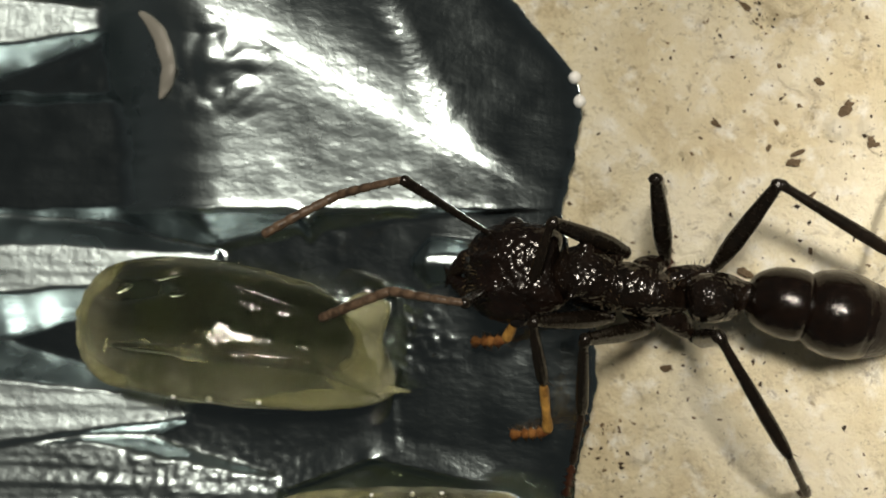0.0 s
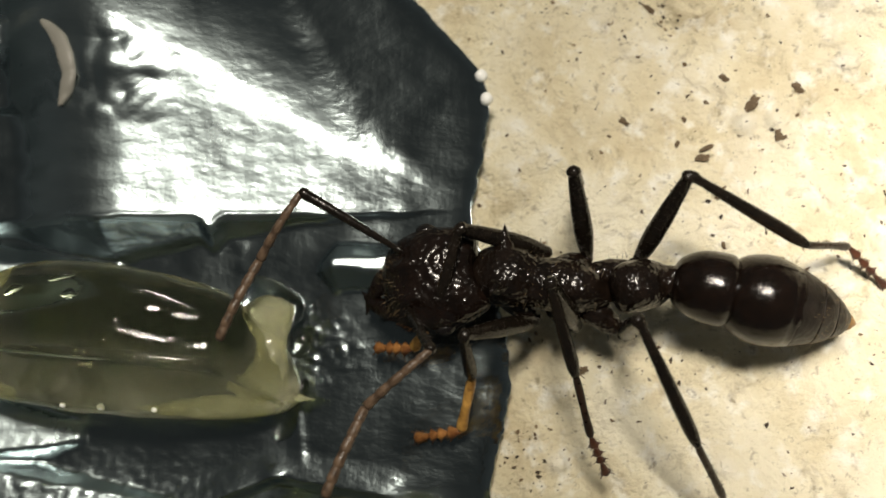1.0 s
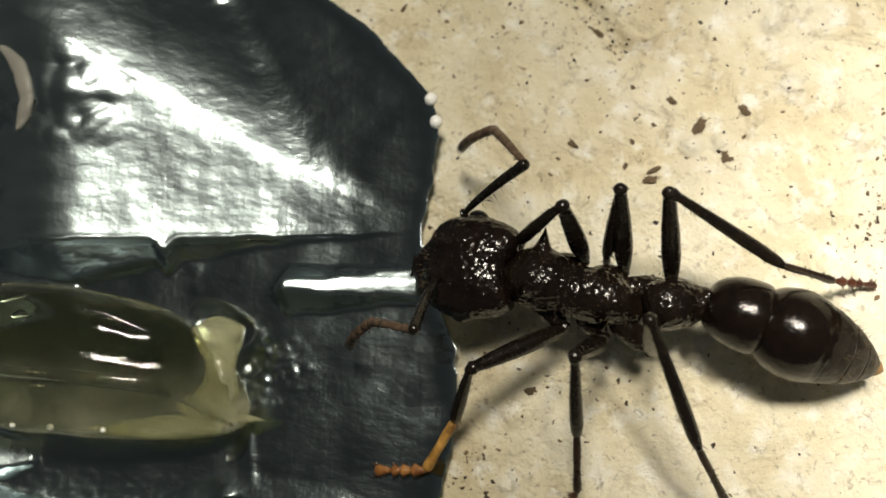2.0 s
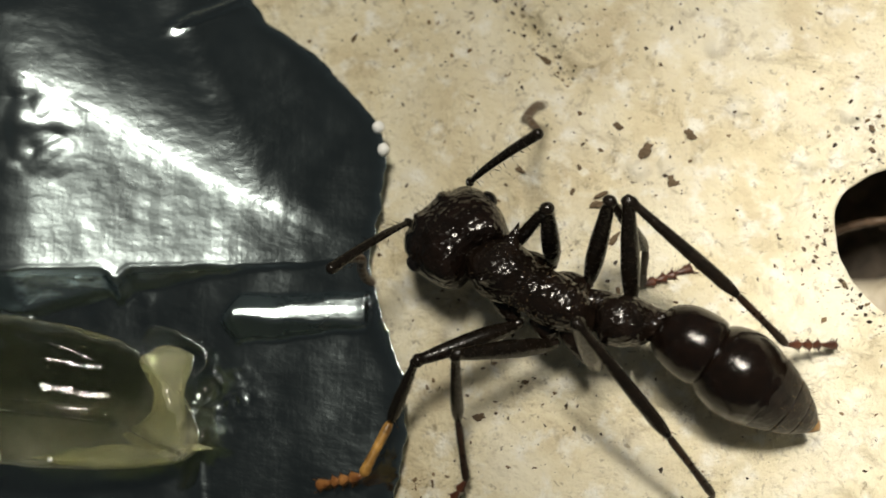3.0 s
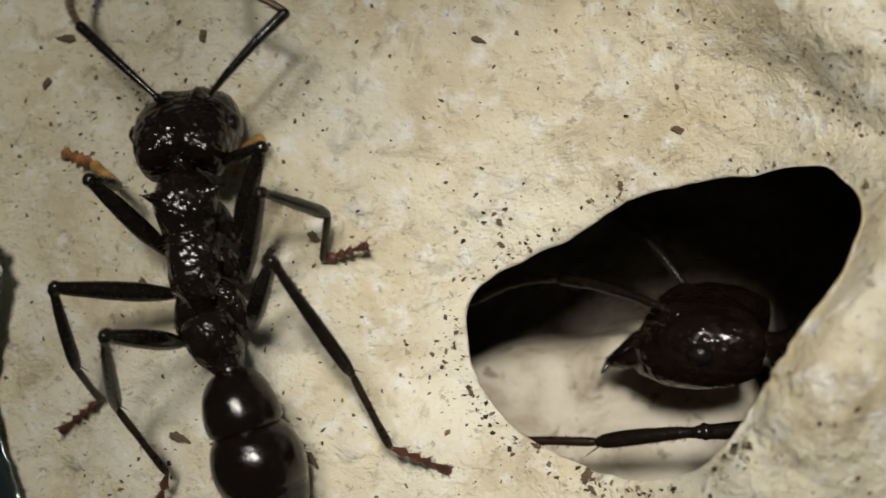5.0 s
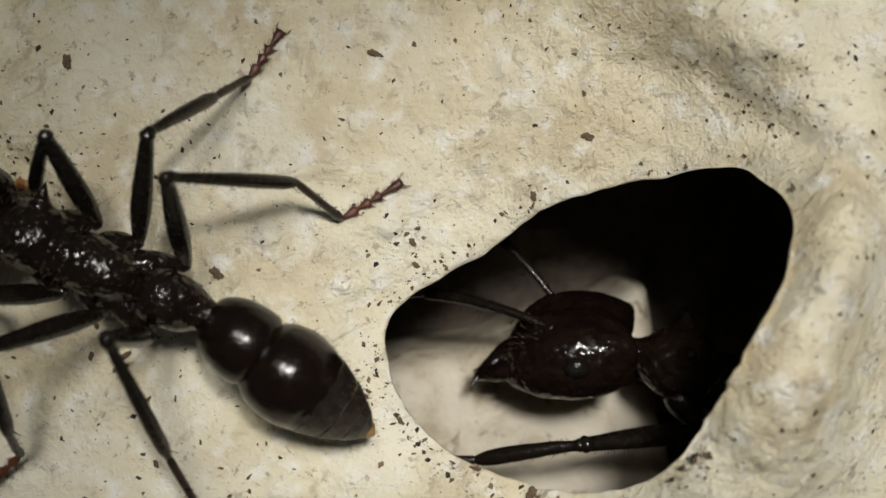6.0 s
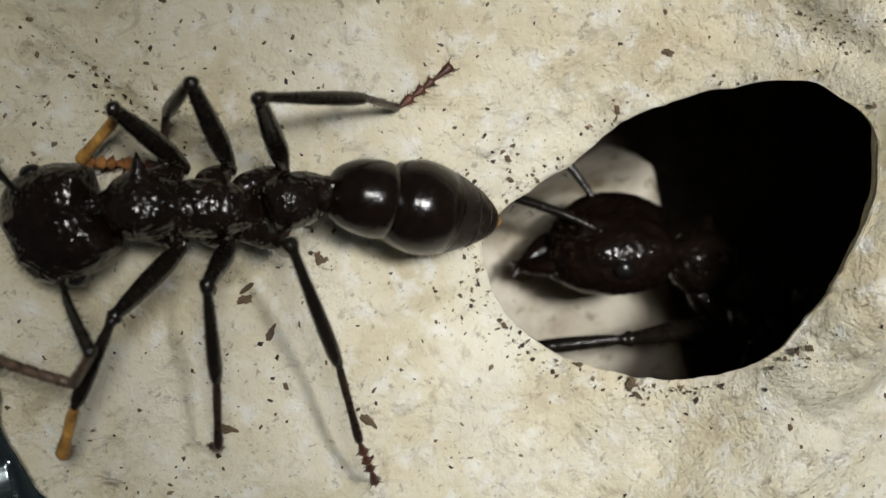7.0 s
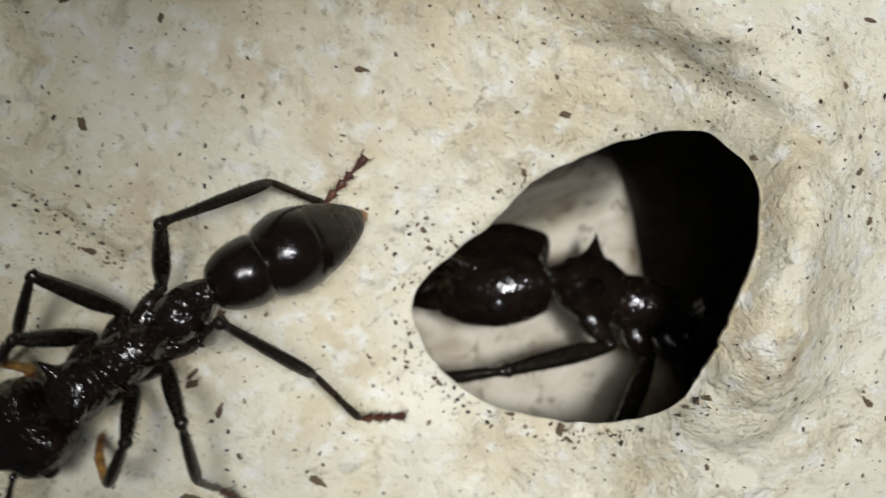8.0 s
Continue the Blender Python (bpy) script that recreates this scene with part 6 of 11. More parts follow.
    walk(ant_parts["funiculus_L"], [(0, bone(5.11, 1.84, 5.06, 8.14, 2.1, 4.09)), (0.167, bone(4.55, 2.13, 4.98, 7.52, 2.82, 4.01)), (0.333, bone(3.81, 2.53, 4.72, 6.59, 3.81, 3.77)), (0.5, bone(3.4, 2.84, 4.46, 5.95, 4.55, 3.57)), (0.667, bone(3.28, 3.1, 4.31, 5.63, 5.13, 3.53)), (0.833, bone(3.17, 3.36, 4.18, 5.33, 5.64, 3.57)), (1, bone(3.13, 3.47, 4.12, 5.2, 5.86, 3.61)), (1.167, bone(3.2, 3.38, 4.18, 5.52, 5.48, 3.53)), (1.333, bone(3.37, 3.19, 4.28, 6.08, 4.62, 3.37)), (1.5, bone(3.56, 3.05, 4.36, 6.42, 3.91, 3.21)), (1.667, bone(3.81, 3.08, 4.39, 6.61, 3.63, 2.94)), (1.833, bone(4.2, 3.26, 4.35, 6.78, 3.53, 2.47)), (2, bone(4.73, 3.54, 4.18, 6.88, 3.53, 1.81)), (2.167, bone(5.32, 3.82, 3.88, 6.83, 3.53, 1.07)), (2.333, bone(5.88, 4, 3.47, 6.67, 3.47, 0.42)), (2.5, bone(6.32, 4.04, 3.1, 6.52, 3.34, -0.02)), (2.667, bone(6.59, 3.98, 2.85, 6.45, 3.14, -0.23)), (2.833, bone(6.67, 3.85, 2.85, 6.45, 2.87, -0.19)), (3, bone(6.38, 3.4, 3.49, 6.43, 2.28, 0.49)), (3.167, bone(7.08, 3.8, 2.84, 8.18, 3.01, -0.05)), (3.333, bone(8.21, 4.08, 1.17, 10.79, 4.2, -0.72)), (3.5, bone(8.57, 3.95, 0.3, 11.49, 4.47, -0.9)), (3.667, bone(8.43, 3.59, 1.49, 11.1, 3.61, -0.26)), (3.833, bone(7.34, 2.2, 3.78, 8.95, 1.15, 1.22)), (4, bone(6.61, 1.18, 4.5, 7.54, -0.28, 1.81)), (4.167, bone(7.73, 1.56, 3.8, 9.01, 0.29, 1.15)), (4.333, bone(9.4, 1.74, 1.18, 11.27, 0.94, -1.29)), (4.5, bone(9.57, 1.6, -0.11, 11.75, 1.29, -2.43)), (4.667, bone(9.53, 1.87, 0.11, 11.74, 2.13, -2.19)), (4.833, bone(9.38, 2.31, 0.53, 11.51, 3.18, -1.69)), (5, bone(9.12, 2.83, 0.76, 11.22, 3.98, -1.36)), (5.167, bone(8.42, 3.71, 0.7, 11.41, 4.55, -0.08)), (5.333, bone(8.29, 3.94, 0.79, 11.33, 4.62, 0.03)), (5.5, bone(8.29, 4.04, 1.14, 11.24, 4.6, 0.05)), (5.667, bone(8.29, 4.02, 1.67, 11.04, 4.47, 0.1)), (5.833, bone(8.24, 3.87, 2.26, 10.66, 4.22, 0.19)), (6, bone(8.12, 3.67, 2.79, 10.13, 3.94, 0.32)), (6.167, bone(7.94, 3.5, 3.16, 9.63, 3.72, 0.44)), (6.333, bone(7.79, 3.43, 3.34, 9.29, 3.64, 0.52)), (6.5, bone(7.65, 3.44, 3.43, 9.05, 3.74, 0.57)), (6.667, bone(6.57, 3.83, 4.13, 7.76, 4.52, 1.24)), (6.833, bone(4.02, 4.24, 4.7, 4.9, 5.48, 1.88)), (7, bone(2.8, 4.3, 4.49, 3.53, 5.8, 1.76)), (7.167, bone(3.99, 4.41, 4.57, 4.81, 5.56, 1.7)), (7.333, bone(6.43, 4.19, 4.11, 7.43, 4.59, 1.09)), (7.5, bone(7.62, 3.84, 3.52, 8.76, 3.75, 0.53)), (7.667, bone(7.73, 3.82, 3.4, 9.03, 3.62, 0.48)), (7.833, bone(7.71, 3.87, 3.29, 9.2, 3.58, 0.47)), (8, bone(7.69, 3.89, 3.21, 9.31, 3.55, 0.47))])
    walk(ant_parts["feeler_tip_L"], [(0, bone(8.14, 2.1, 4.09, 10.92, 3.9, 2.94)), (0.167, bone(7.52, 2.82, 4.01, 10.03, 4.84, 2.63)), (0.333, bone(6.59, 3.81, 3.77, 8.67, 6.1, 2.13)), (0.5, bone(5.95, 4.55, 3.57, 7.61, 7.09, 1.81)), (0.667, bone(5.63, 5.13, 3.53, 6.97, 8.11, 2.3)), (0.833, bone(5.33, 5.64, 3.57, 6.32, 8.99, 3.43)), (1, bone(5.2, 5.86, 3.61, 6, 9.24, 4.03)), (1.167, bone(5.52, 5.48, 3.53, 6.71, 8.77, 3.35)), (1.333, bone(6.08, 4.62, 3.37, 7.89, 7.26, 1.95)), (1.5, bone(6.42, 3.91, 3.21, 8.41, 5.83, 1.08)), (1.667, bone(6.61, 3.63, 2.94, 8.51, 5.23, 0.48)), (1.833, bone(6.78, 3.53, 2.47, 8.44, 4.83, -0.32)), (2, bone(6.88, 3.53, 1.81, 8.15, 4.53, -1.29)), (2.167, bone(6.83, 3.53, 1.07, 7.62, 4.24, -2.27)), (2.333, bone(6.67, 3.47, 0.42, 6.99, 3.91, -3.04)), (2.5, bone(6.52, 3.34, -0.02, 6.44, 3.58, -3.51)), (2.667, bone(6.45, 3.14, -0.23, 6.11, 3.27, -3.71)), (2.833, bone(6.45, 2.87, -0.19, 6.07, 2.97, -3.66)), (3, bone(6.43, 2.28, 0.49, 6.58, 2.68, -2.98)), (3.167, bone(8.18, 3.01, -0.05, 9.15, 4.04, -3.25)), (3.333, bone(10.79, 4.2, -0.72, 12.68, 6, -3.05)), (3.5, bone(11.49, 4.47, -0.9, 13.7, 6.54, -2.66)), (3.667, bone(11.1, 3.61, -0.26, 13.11, 5.2, -2.65)), (3.833, bone(8.95, 1.15, 1.22, 10.21, 1.52, -2.03)), (4, bone(7.54, -0.28, 1.81, 8.33, -0.55, -1.59)), (4.167, bone(9.01, 0.29, 1.15, 10.42, 0.37, -2.05)), (4.333, bone(11.27, 0.94, -1.29, 13.75, 1.67, -3.65)), (4.5, bone(11.75, 1.29, -2.43, 14.69, 2.34, -4.01)), (4.667, bone(11.74, 2.13, -2.19, 14.99, 2.59, -3.39)), (4.833, bone(11.51, 3.18, -1.69, 14.8, 2.2, -2.39)), (5, bone(11.22, 3.98, -1.36, 14.13, 2.08, -1.79)), (5.167, bone(11.41, 4.55, -0.08, 13.43, 2.11, -1.57)), (5.333, bone(11.33, 4.62, 0.03, 13.33, 2.22, -1.56)), (5.5, bone(11.24, 4.6, 0.05, 13.43, 2.41, -1.58)), (5.667, bone(11.04, 4.47, 0.1, 13.49, 2.61, -1.57)), (5.833, bone(10.66, 4.22, 0.19, 13.36, 2.76, -1.49)), (6, bone(10.13, 3.94, 0.32, 13.02, 2.86, -1.34)), (6.167, bone(9.63, 3.72, 0.44, 12.62, 2.91, -1.19)), (6.333, bone(9.29, 3.64, 0.52, 12.31, 2.92, -1.09)), (6.5, bone(9.05, 3.74, 0.57, 12.08, 3.02, -1.03)), (6.667, bone(7.76, 4.52, 1.24, 10.82, 3.78, -0.28)), (6.833, bone(4.9, 5.48, 1.88, 8, 4.7, 0.46)), (7, bone(3.53, 5.8, 1.76, 6.65, 5, 0.39)), (7.167, bone(4.81, 5.56, 1.7, 7.93, 4.8, 0.31)), (7.333, bone(7.43, 4.59, 1.09, 10.54, 3.9, -0.34)), (7.5, bone(8.76, 3.75, 0.53, 11.87, 3.11, -0.94)), (7.667, bone(9.03, 3.62, 0.48, 12.13, 2.99, -1.02)), (7.833, bone(9.2, 3.58, 0.47, 12.29, 2.96, -1.06)), (8, bone(9.31, 3.55, 0.47, 12.38, 2.94, -1.08))])
    walk(ant_parts["femur_R1"], [(0, bone(0, -1.4, -1.15, 2.95, -1.83, 2.09)), (0.167, bone(0, -1.4, -1.15, 2.9, -1.77, 2.14)), (0.333, bone(0, -1.4, -1.15, 2.84, -1.69, 2.2)), (0.5, bone(0, -1.4, -1.15, 2.81, -1.6, 2.23)), (0.667, bone(0, -1.4, -1.15, 2.92, -1.5, 2.14)), (0.833, bone(0, -1.4, -1.15, 3.11, -1.39, 1.96)), (1, bone(0, -1.4, -1.15, 3.21, -1.34, 1.85)), (1.167, bone(0, -1.4, -1.15, 2.85, -1.7, 2.19)), (1.333, bone(0, -1.4, -1.15, 1.98, -2.39, 2.66)), (1.5, bone(0, -1.4, -1.15, 1.36, -2.71, 2.82)), (1.667, bone(0, -1.4, -1.15, 1.22, -2.68, 2.88)), (1.833, bone(0, -1.4, -1.15, 1.12, -2.6, 2.93)), (2, bone(0, -1.4, -1.15, 1.05, -2.5, 2.98)), (2.167, bone(0, -1.4, -1.15, 1, -2.39, 3.02)), (2.333, bone(0, -1.4, -1.15, 0.95, -2.28, 3.06)), (2.5, bone(0, -1.4, -1.15, 0.9, -2.18, 3.09)), (2.667, bone(0, -1.4, -1.15, 0.83, -2.12, 3.11)), (2.833, bone(0, -1.4, -1.15, 0.72, -2.13, 3.13)), (3, bone(0, -1.4, -1.15, 0.55, -2.53, 3.07)), (3.167, bone(0, -1.4, -1.15, 0.55, -2.63, 3.04)), (3.333, bone(0, -1.4, -1.15, 0.55, -2.69, 3.02)), (3.5, bone(0, -1.4, -1.15, 0.55, -2.78, 2.99)), (3.667, bone(0, -1.4, -1.15, 0.61, -3.01, 2.9)), (3.833, bone(0, -1.4, -1.15, 0.75, -3.34, 2.73)), (4, bone(0, -1.4, -1.15, 0.95, -3.6, 2.54)), (4.167, bone(0, -1.4, -1.15, 1.36, -3.8, 2.28)), (4.333, bone(0, -1.4, -1.15, 1.92, -3.94, 1.88)), (4.5, bone(0, -1.4, -1.15, 2.25, -3.96, 1.63)), (4.667, bone(0, -1.4, -1.15, 2.37, -3.89, 1.6)), (4.833, bone(0, -1.4, -1.15, 2.46, -3.8, 1.59)), (5, bone(0, -1.4, -1.15, 2.51, -3.76, 1.58)), (5.167, bone(0, -1.4, -1.15, 2.49, -3.89, 1.49)), (5.333, bone(0, -1.4, -1.15, 2.45, -3.89, 1.53)), (5.5, bone(0, -1.4, -1.15, 2.34, -3.82, 1.68)), (5.667, bone(0, -1.4, -1.15, 2.19, -3.68, 1.91)), (5.833, bone(0, -1.4, -1.15, 2.02, -3.49, 2.15)), (6, bone(0, -1.4, -1.15, 1.87, -3.26, 2.37)), (6.167, bone(0, -1.4, -1.15, 1.76, -3, 2.55)), (6.333, bone(0, -1.4, -1.15, 1.73, -2.72, 2.68)), (6.5, bone(0, -1.4, -1.15, 1.85, -2.28, 2.74)), (6.667, bone(0, -1.4, -1.15, 2.05, -2.53, 2.57)), (6.833, bone(0, -1.4, -1.15, 2.29, -3.03, 2.23)), (7, bone(0, -1.4, -1.15, 2.38, -3.31, 2.02)), (7.167, bone(0, -1.4, -1.15, 2.34, -3.37, 2.01)), (7.333, bone(0, -1.4, -1.15, 2.27, -3.41, 2.04)), (7.5, bone(0, -1.4, -1.15, 2.17, -3.44, 2.09)), (7.667, bone(0, -1.4, -1.15, 1.92, -3.39, 2.27)), (7.833, bone(0, -1.4, -1.15, 1.53, -3.27, 2.53)), (8, bone(0, -1.4, -1.15, 1.23, -3.16, 2.69))])
    walk(ant_parts["tibia_R1"], [(0, bone(2.95, -1.83, 2.09, 3.33, 1.25, 0.7)), (0.167, bone(2.9, -1.77, 2.14, 3.3, 1.35, 0.84)), (0.333, bone(2.84, -1.69, 2.2, 3.25, 1.48, 1.03)), (0.5, bone(2.81, -1.6, 2.23, 3.23, 1.59, 1.14)), (0.667, bone(2.92, -1.5, 2.14, 3.35, 1.7, 1.06)), (0.833, bone(3.11, -1.39, 1.96, 3.55, 1.81, 0.89)), (1, bone(3.21, -1.34, 1.85, 3.67, 1.86, 0.79)), (1.167, bone(2.85, -1.7, 2.19, 3.66, 1.19, 0.59)), (1.333, bone(1.98, -2.39, 2.66, 3.38, -0.49, 0.21)), (1.5, bone(1.36, -2.71, 2.82, 2.96, -1.44, 0.1)), (1.667, bone(1.22, -2.68, 2.88, 2.81, -1.41, 0.15)), (1.833, bone(1.12, -2.6, 2.93, 2.68, -1.32, 0.19)), (2, bone(1.05, -2.5, 2.98, 2.58, -1.19, 0.23)), (2.167, bone(1, -2.39, 3.02, 2.48, -1.04, 0.27)), (2.333, bone(0.95, -2.28, 3.06, 2.37, -0.89, 0.29)), (2.5, bone(0.9, -2.18, 3.09, 2.25, -0.77, 0.3)), (2.667, bone(0.83, -2.12, 3.11, 2.09, -0.69, 0.3)), (2.833, bone(0.72, -2.13, 3.13, 1.88, -0.7, 0.27)), (3, bone(0.55, -2.53, 3.07, 1.46, -1.28, 0.04)), (3.167, bone(0.55, -2.63, 3.04, 1.11, -1.25, -0.02)), (3.333, bone(0.55, -2.69, 3.02, 0.7, -1.08, 0.03)), (3.5, bone(0.55, -2.78, 2.99, 0.49, -1.05, 0.06)), (3.667, bone(0.61, -3.01, 2.9, 0.52, -1.26, -0.01)), (3.833, bone(0.75, -3.34, 2.73, 0.65, -1.57, -0.18)), (4, bone(0.95, -3.6, 2.54, 0.83, -1.81, -0.35)), (4.167, bone(1.36, -3.8, 2.28, 1.45, -1.89, -0.53)), (4.333, bone(1.92, -3.94, 1.88, 2.39, -1.84, -0.75)), (4.5, bone(2.25, -3.96, 1.63, 2.92, -1.75, -0.86)), (4.667, bone(2.37, -3.89, 1.6, 2.98, -1.65, -0.88)), (4.833, bone(2.46, -3.8, 1.59, 2.97, -1.52, -0.88)), (5, bone(2.51, -3.76, 1.58, 2.95, -1.45, -0.87)), (5.167, bone(2.49, -3.89, 1.49, 2.93, -1.49, -0.88)), (5.333, bone(2.45, -3.89, 1.53, 2.89, -1.51, -0.86)), (5.5, bone(2.34, -3.82, 1.68, 2.78, -1.51, -0.78)), (5.667, bone(2.19, -3.68, 1.91, 2.64, -1.51, -0.67)), (5.833, bone(2.02, -3.49, 2.15, 2.47, -1.5, -0.57)), (6, bone(1.87, -3.26, 2.37, 2.32, -1.46, -0.48)), (6.167, bone(1.76, -3, 2.55, 2.21, -1.41, -0.42)), (6.333, bone(1.73, -2.72, 2.68, 2.19, -1.31, -0.39)), (6.5, bone(1.85, -2.28, 2.74, 2.35, -1.1, -0.4)), (6.667, bone(2.05, -2.53, 2.57, 2.41, -1.71, -0.71)), (6.833, bone(2.29, -3.03, 2.23, 2.37, -2.62, -1.14)), (7, bone(2.38, -3.31, 2.02, 2.32, -3.1, -1.38)), (7.167, bone(2.34, -3.37, 2.01, 2.51, -2.88, -1.35)), (7.333, bone(2.27, -3.41, 2.04, 2.94, -2.41, -1.14)), (7.5, bone(2.17, -3.44, 2.09, 3.28, -2.18, -0.86)), (7.667, bone(1.92, -3.39, 2.27, 3.39, -2.32, -0.61)), (7.833, bone(1.53, -3.27, 2.53, 3.31, -2.58, -0.29)), (8, bone(1.23, -3.16, 2.69, 3.21, -2.77, -0.05))])
    walk(ant_parts["basitarsus_R1"], [(0, bone(3.33, 1.25, 0.7, 3.96, 3.28, -0.42)), (0.167, bone(3.3, 1.35, 0.84, 3.89, 3.36, -0.33)), (0.333, bone(3.25, 1.48, 1.03, 3.79, 3.46, -0.21)), (0.5, bone(3.23, 1.59, 1.14, 3.75, 3.52, -0.18)), (0.667, bone(3.35, 1.7, 1.06, 3.98, 3.53, -0.35)), (0.833, bone(3.55, 1.81, 0.89, 4.39, 3.46, -0.64)), (1, bone(3.67, 1.86, 0.79, 4.62, 3.3, -0.87)), (1.167, bone(3.66, 1.19, 0.59, 4.41, 2.37, -1.36)), (1.333, bone(3.38, -0.49, 0.21, 3.67, 0.33, -2.03)), (1.5, bone(2.96, -1.44, 0.1, 3.02, -0.91, -2.24)), (1.667, bone(2.81, -1.41, 0.15, 2.88, -1.05, -2.22)), (1.833, bone(2.68, -1.32, 0.19, 2.81, -1.13, -2.2)), (2, bone(2.58, -1.19, 0.23, 2.78, -1.16, -2.16)), (2.167, bone(2.48, -1.04, 0.27, 2.79, -1.16, -2.11)), (2.333, bone(2.37, -0.89, 0.29, 2.82, -1.13, -2.06)), (2.5, bone(2.25, -0.77, 0.3, 2.84, -1.09, -2)), (2.667, bone(2.09, -0.69, 0.3, 2.85, -1.06, -1.95)), (2.833, bone(1.88, -0.7, 0.27, 2.82, -1.05, -1.91)), (3, bone(1.46, -1.28, 0.04, 2.74, -1.15, -1.99)), (3.167, bone(1.11, -1.25, -0.02, 2.54, -1.16, -1.94)), (3.333, bone(0.7, -1.08, 0.03, 2.24, -1.09, -1.81)), (3.5, bone(0.49, -1.05, 0.06, 2.1, -1.1, -1.71)), (3.667, bone(0.52, -1.26, -0.01, 2.17, -1.22, -1.76)), (3.833, bone(0.65, -1.57, -0.18, 2.31, -1.38, -1.89)), (4, bone(0.83, -1.81, -0.35, 2.52, -1.54, -2.03)), (4.167, bone(1.45, -1.89, -0.53, 3.07, -2.29, -2.26)), (4.333, bone(2.39, -1.84, -0.75, 3.37, -3.58, -2.08)), (4.5, bone(2.92, -1.75, -0.86, 3.47, -3.88, -1.84)), (4.667, bone(2.98, -1.65, -0.88, 3.63, -3.63, -2.08)), (4.833, bone(2.97, -1.52, -0.88, 3.85, -3.11, -2.45)), (5, bone(2.95, -1.45, -0.87, 4.1, -2.63, -2.62)), (5.167, bone(2.93, -1.49, -0.88, 4.46, -2.31, -2.54)), (5.333, bone(2.89, -1.51, -0.86, 4.45, -2.13, -2.57)), (5.5, bone(2.78, -1.51, -0.78, 4.29, -1.96, -2.6)), (5.667, bone(2.64, -1.51, -0.67, 4.01, -1.8, -2.62)), (5.833, bone(2.47, -1.5, -0.57, 3.67, -1.65, -2.64)), (6, bone(2.32, -1.46, -0.48, 3.31, -1.51, -2.66)), (6.167, bone(2.21, -1.41, -0.42, 3.02, -1.4, -2.68)), (6.333, bone(2.19, -1.31, -0.39, 2.83, -1.31, -2.7)), (6.5, bone(2.35, -1.1, -0.4, 2.81, -1.35, -2.75)), (6.667, bone(2.41, -1.71, -0.71, 3.22, -1.42, -2.95)), (6.833, bone(2.37, -2.62, -1.14, 3.71, -1.27, -2.61)), (7, bone(2.32, -3.1, -1.38, 3.74, -1.41, -2.31)), (7.167, bone(2.51, -2.88, -1.35, 3.52, -1.21, -2.74)), (7.333, bone(2.94, -2.41, -1.14, 2.88, -1.14, -3.18)), (7.5, bone(3.28, -2.18, -0.86, 2.71, -1.24, -3)), (7.667, bone(3.39, -2.32, -0.61, 2.91, -1.34, -2.74)), (7.833, bone(3.31, -2.58, -0.29, 3.04, -1.5, -2.41)), (8, bone(3.21, -2.77, -0.05, 3.1, -1.63, -2.16))])
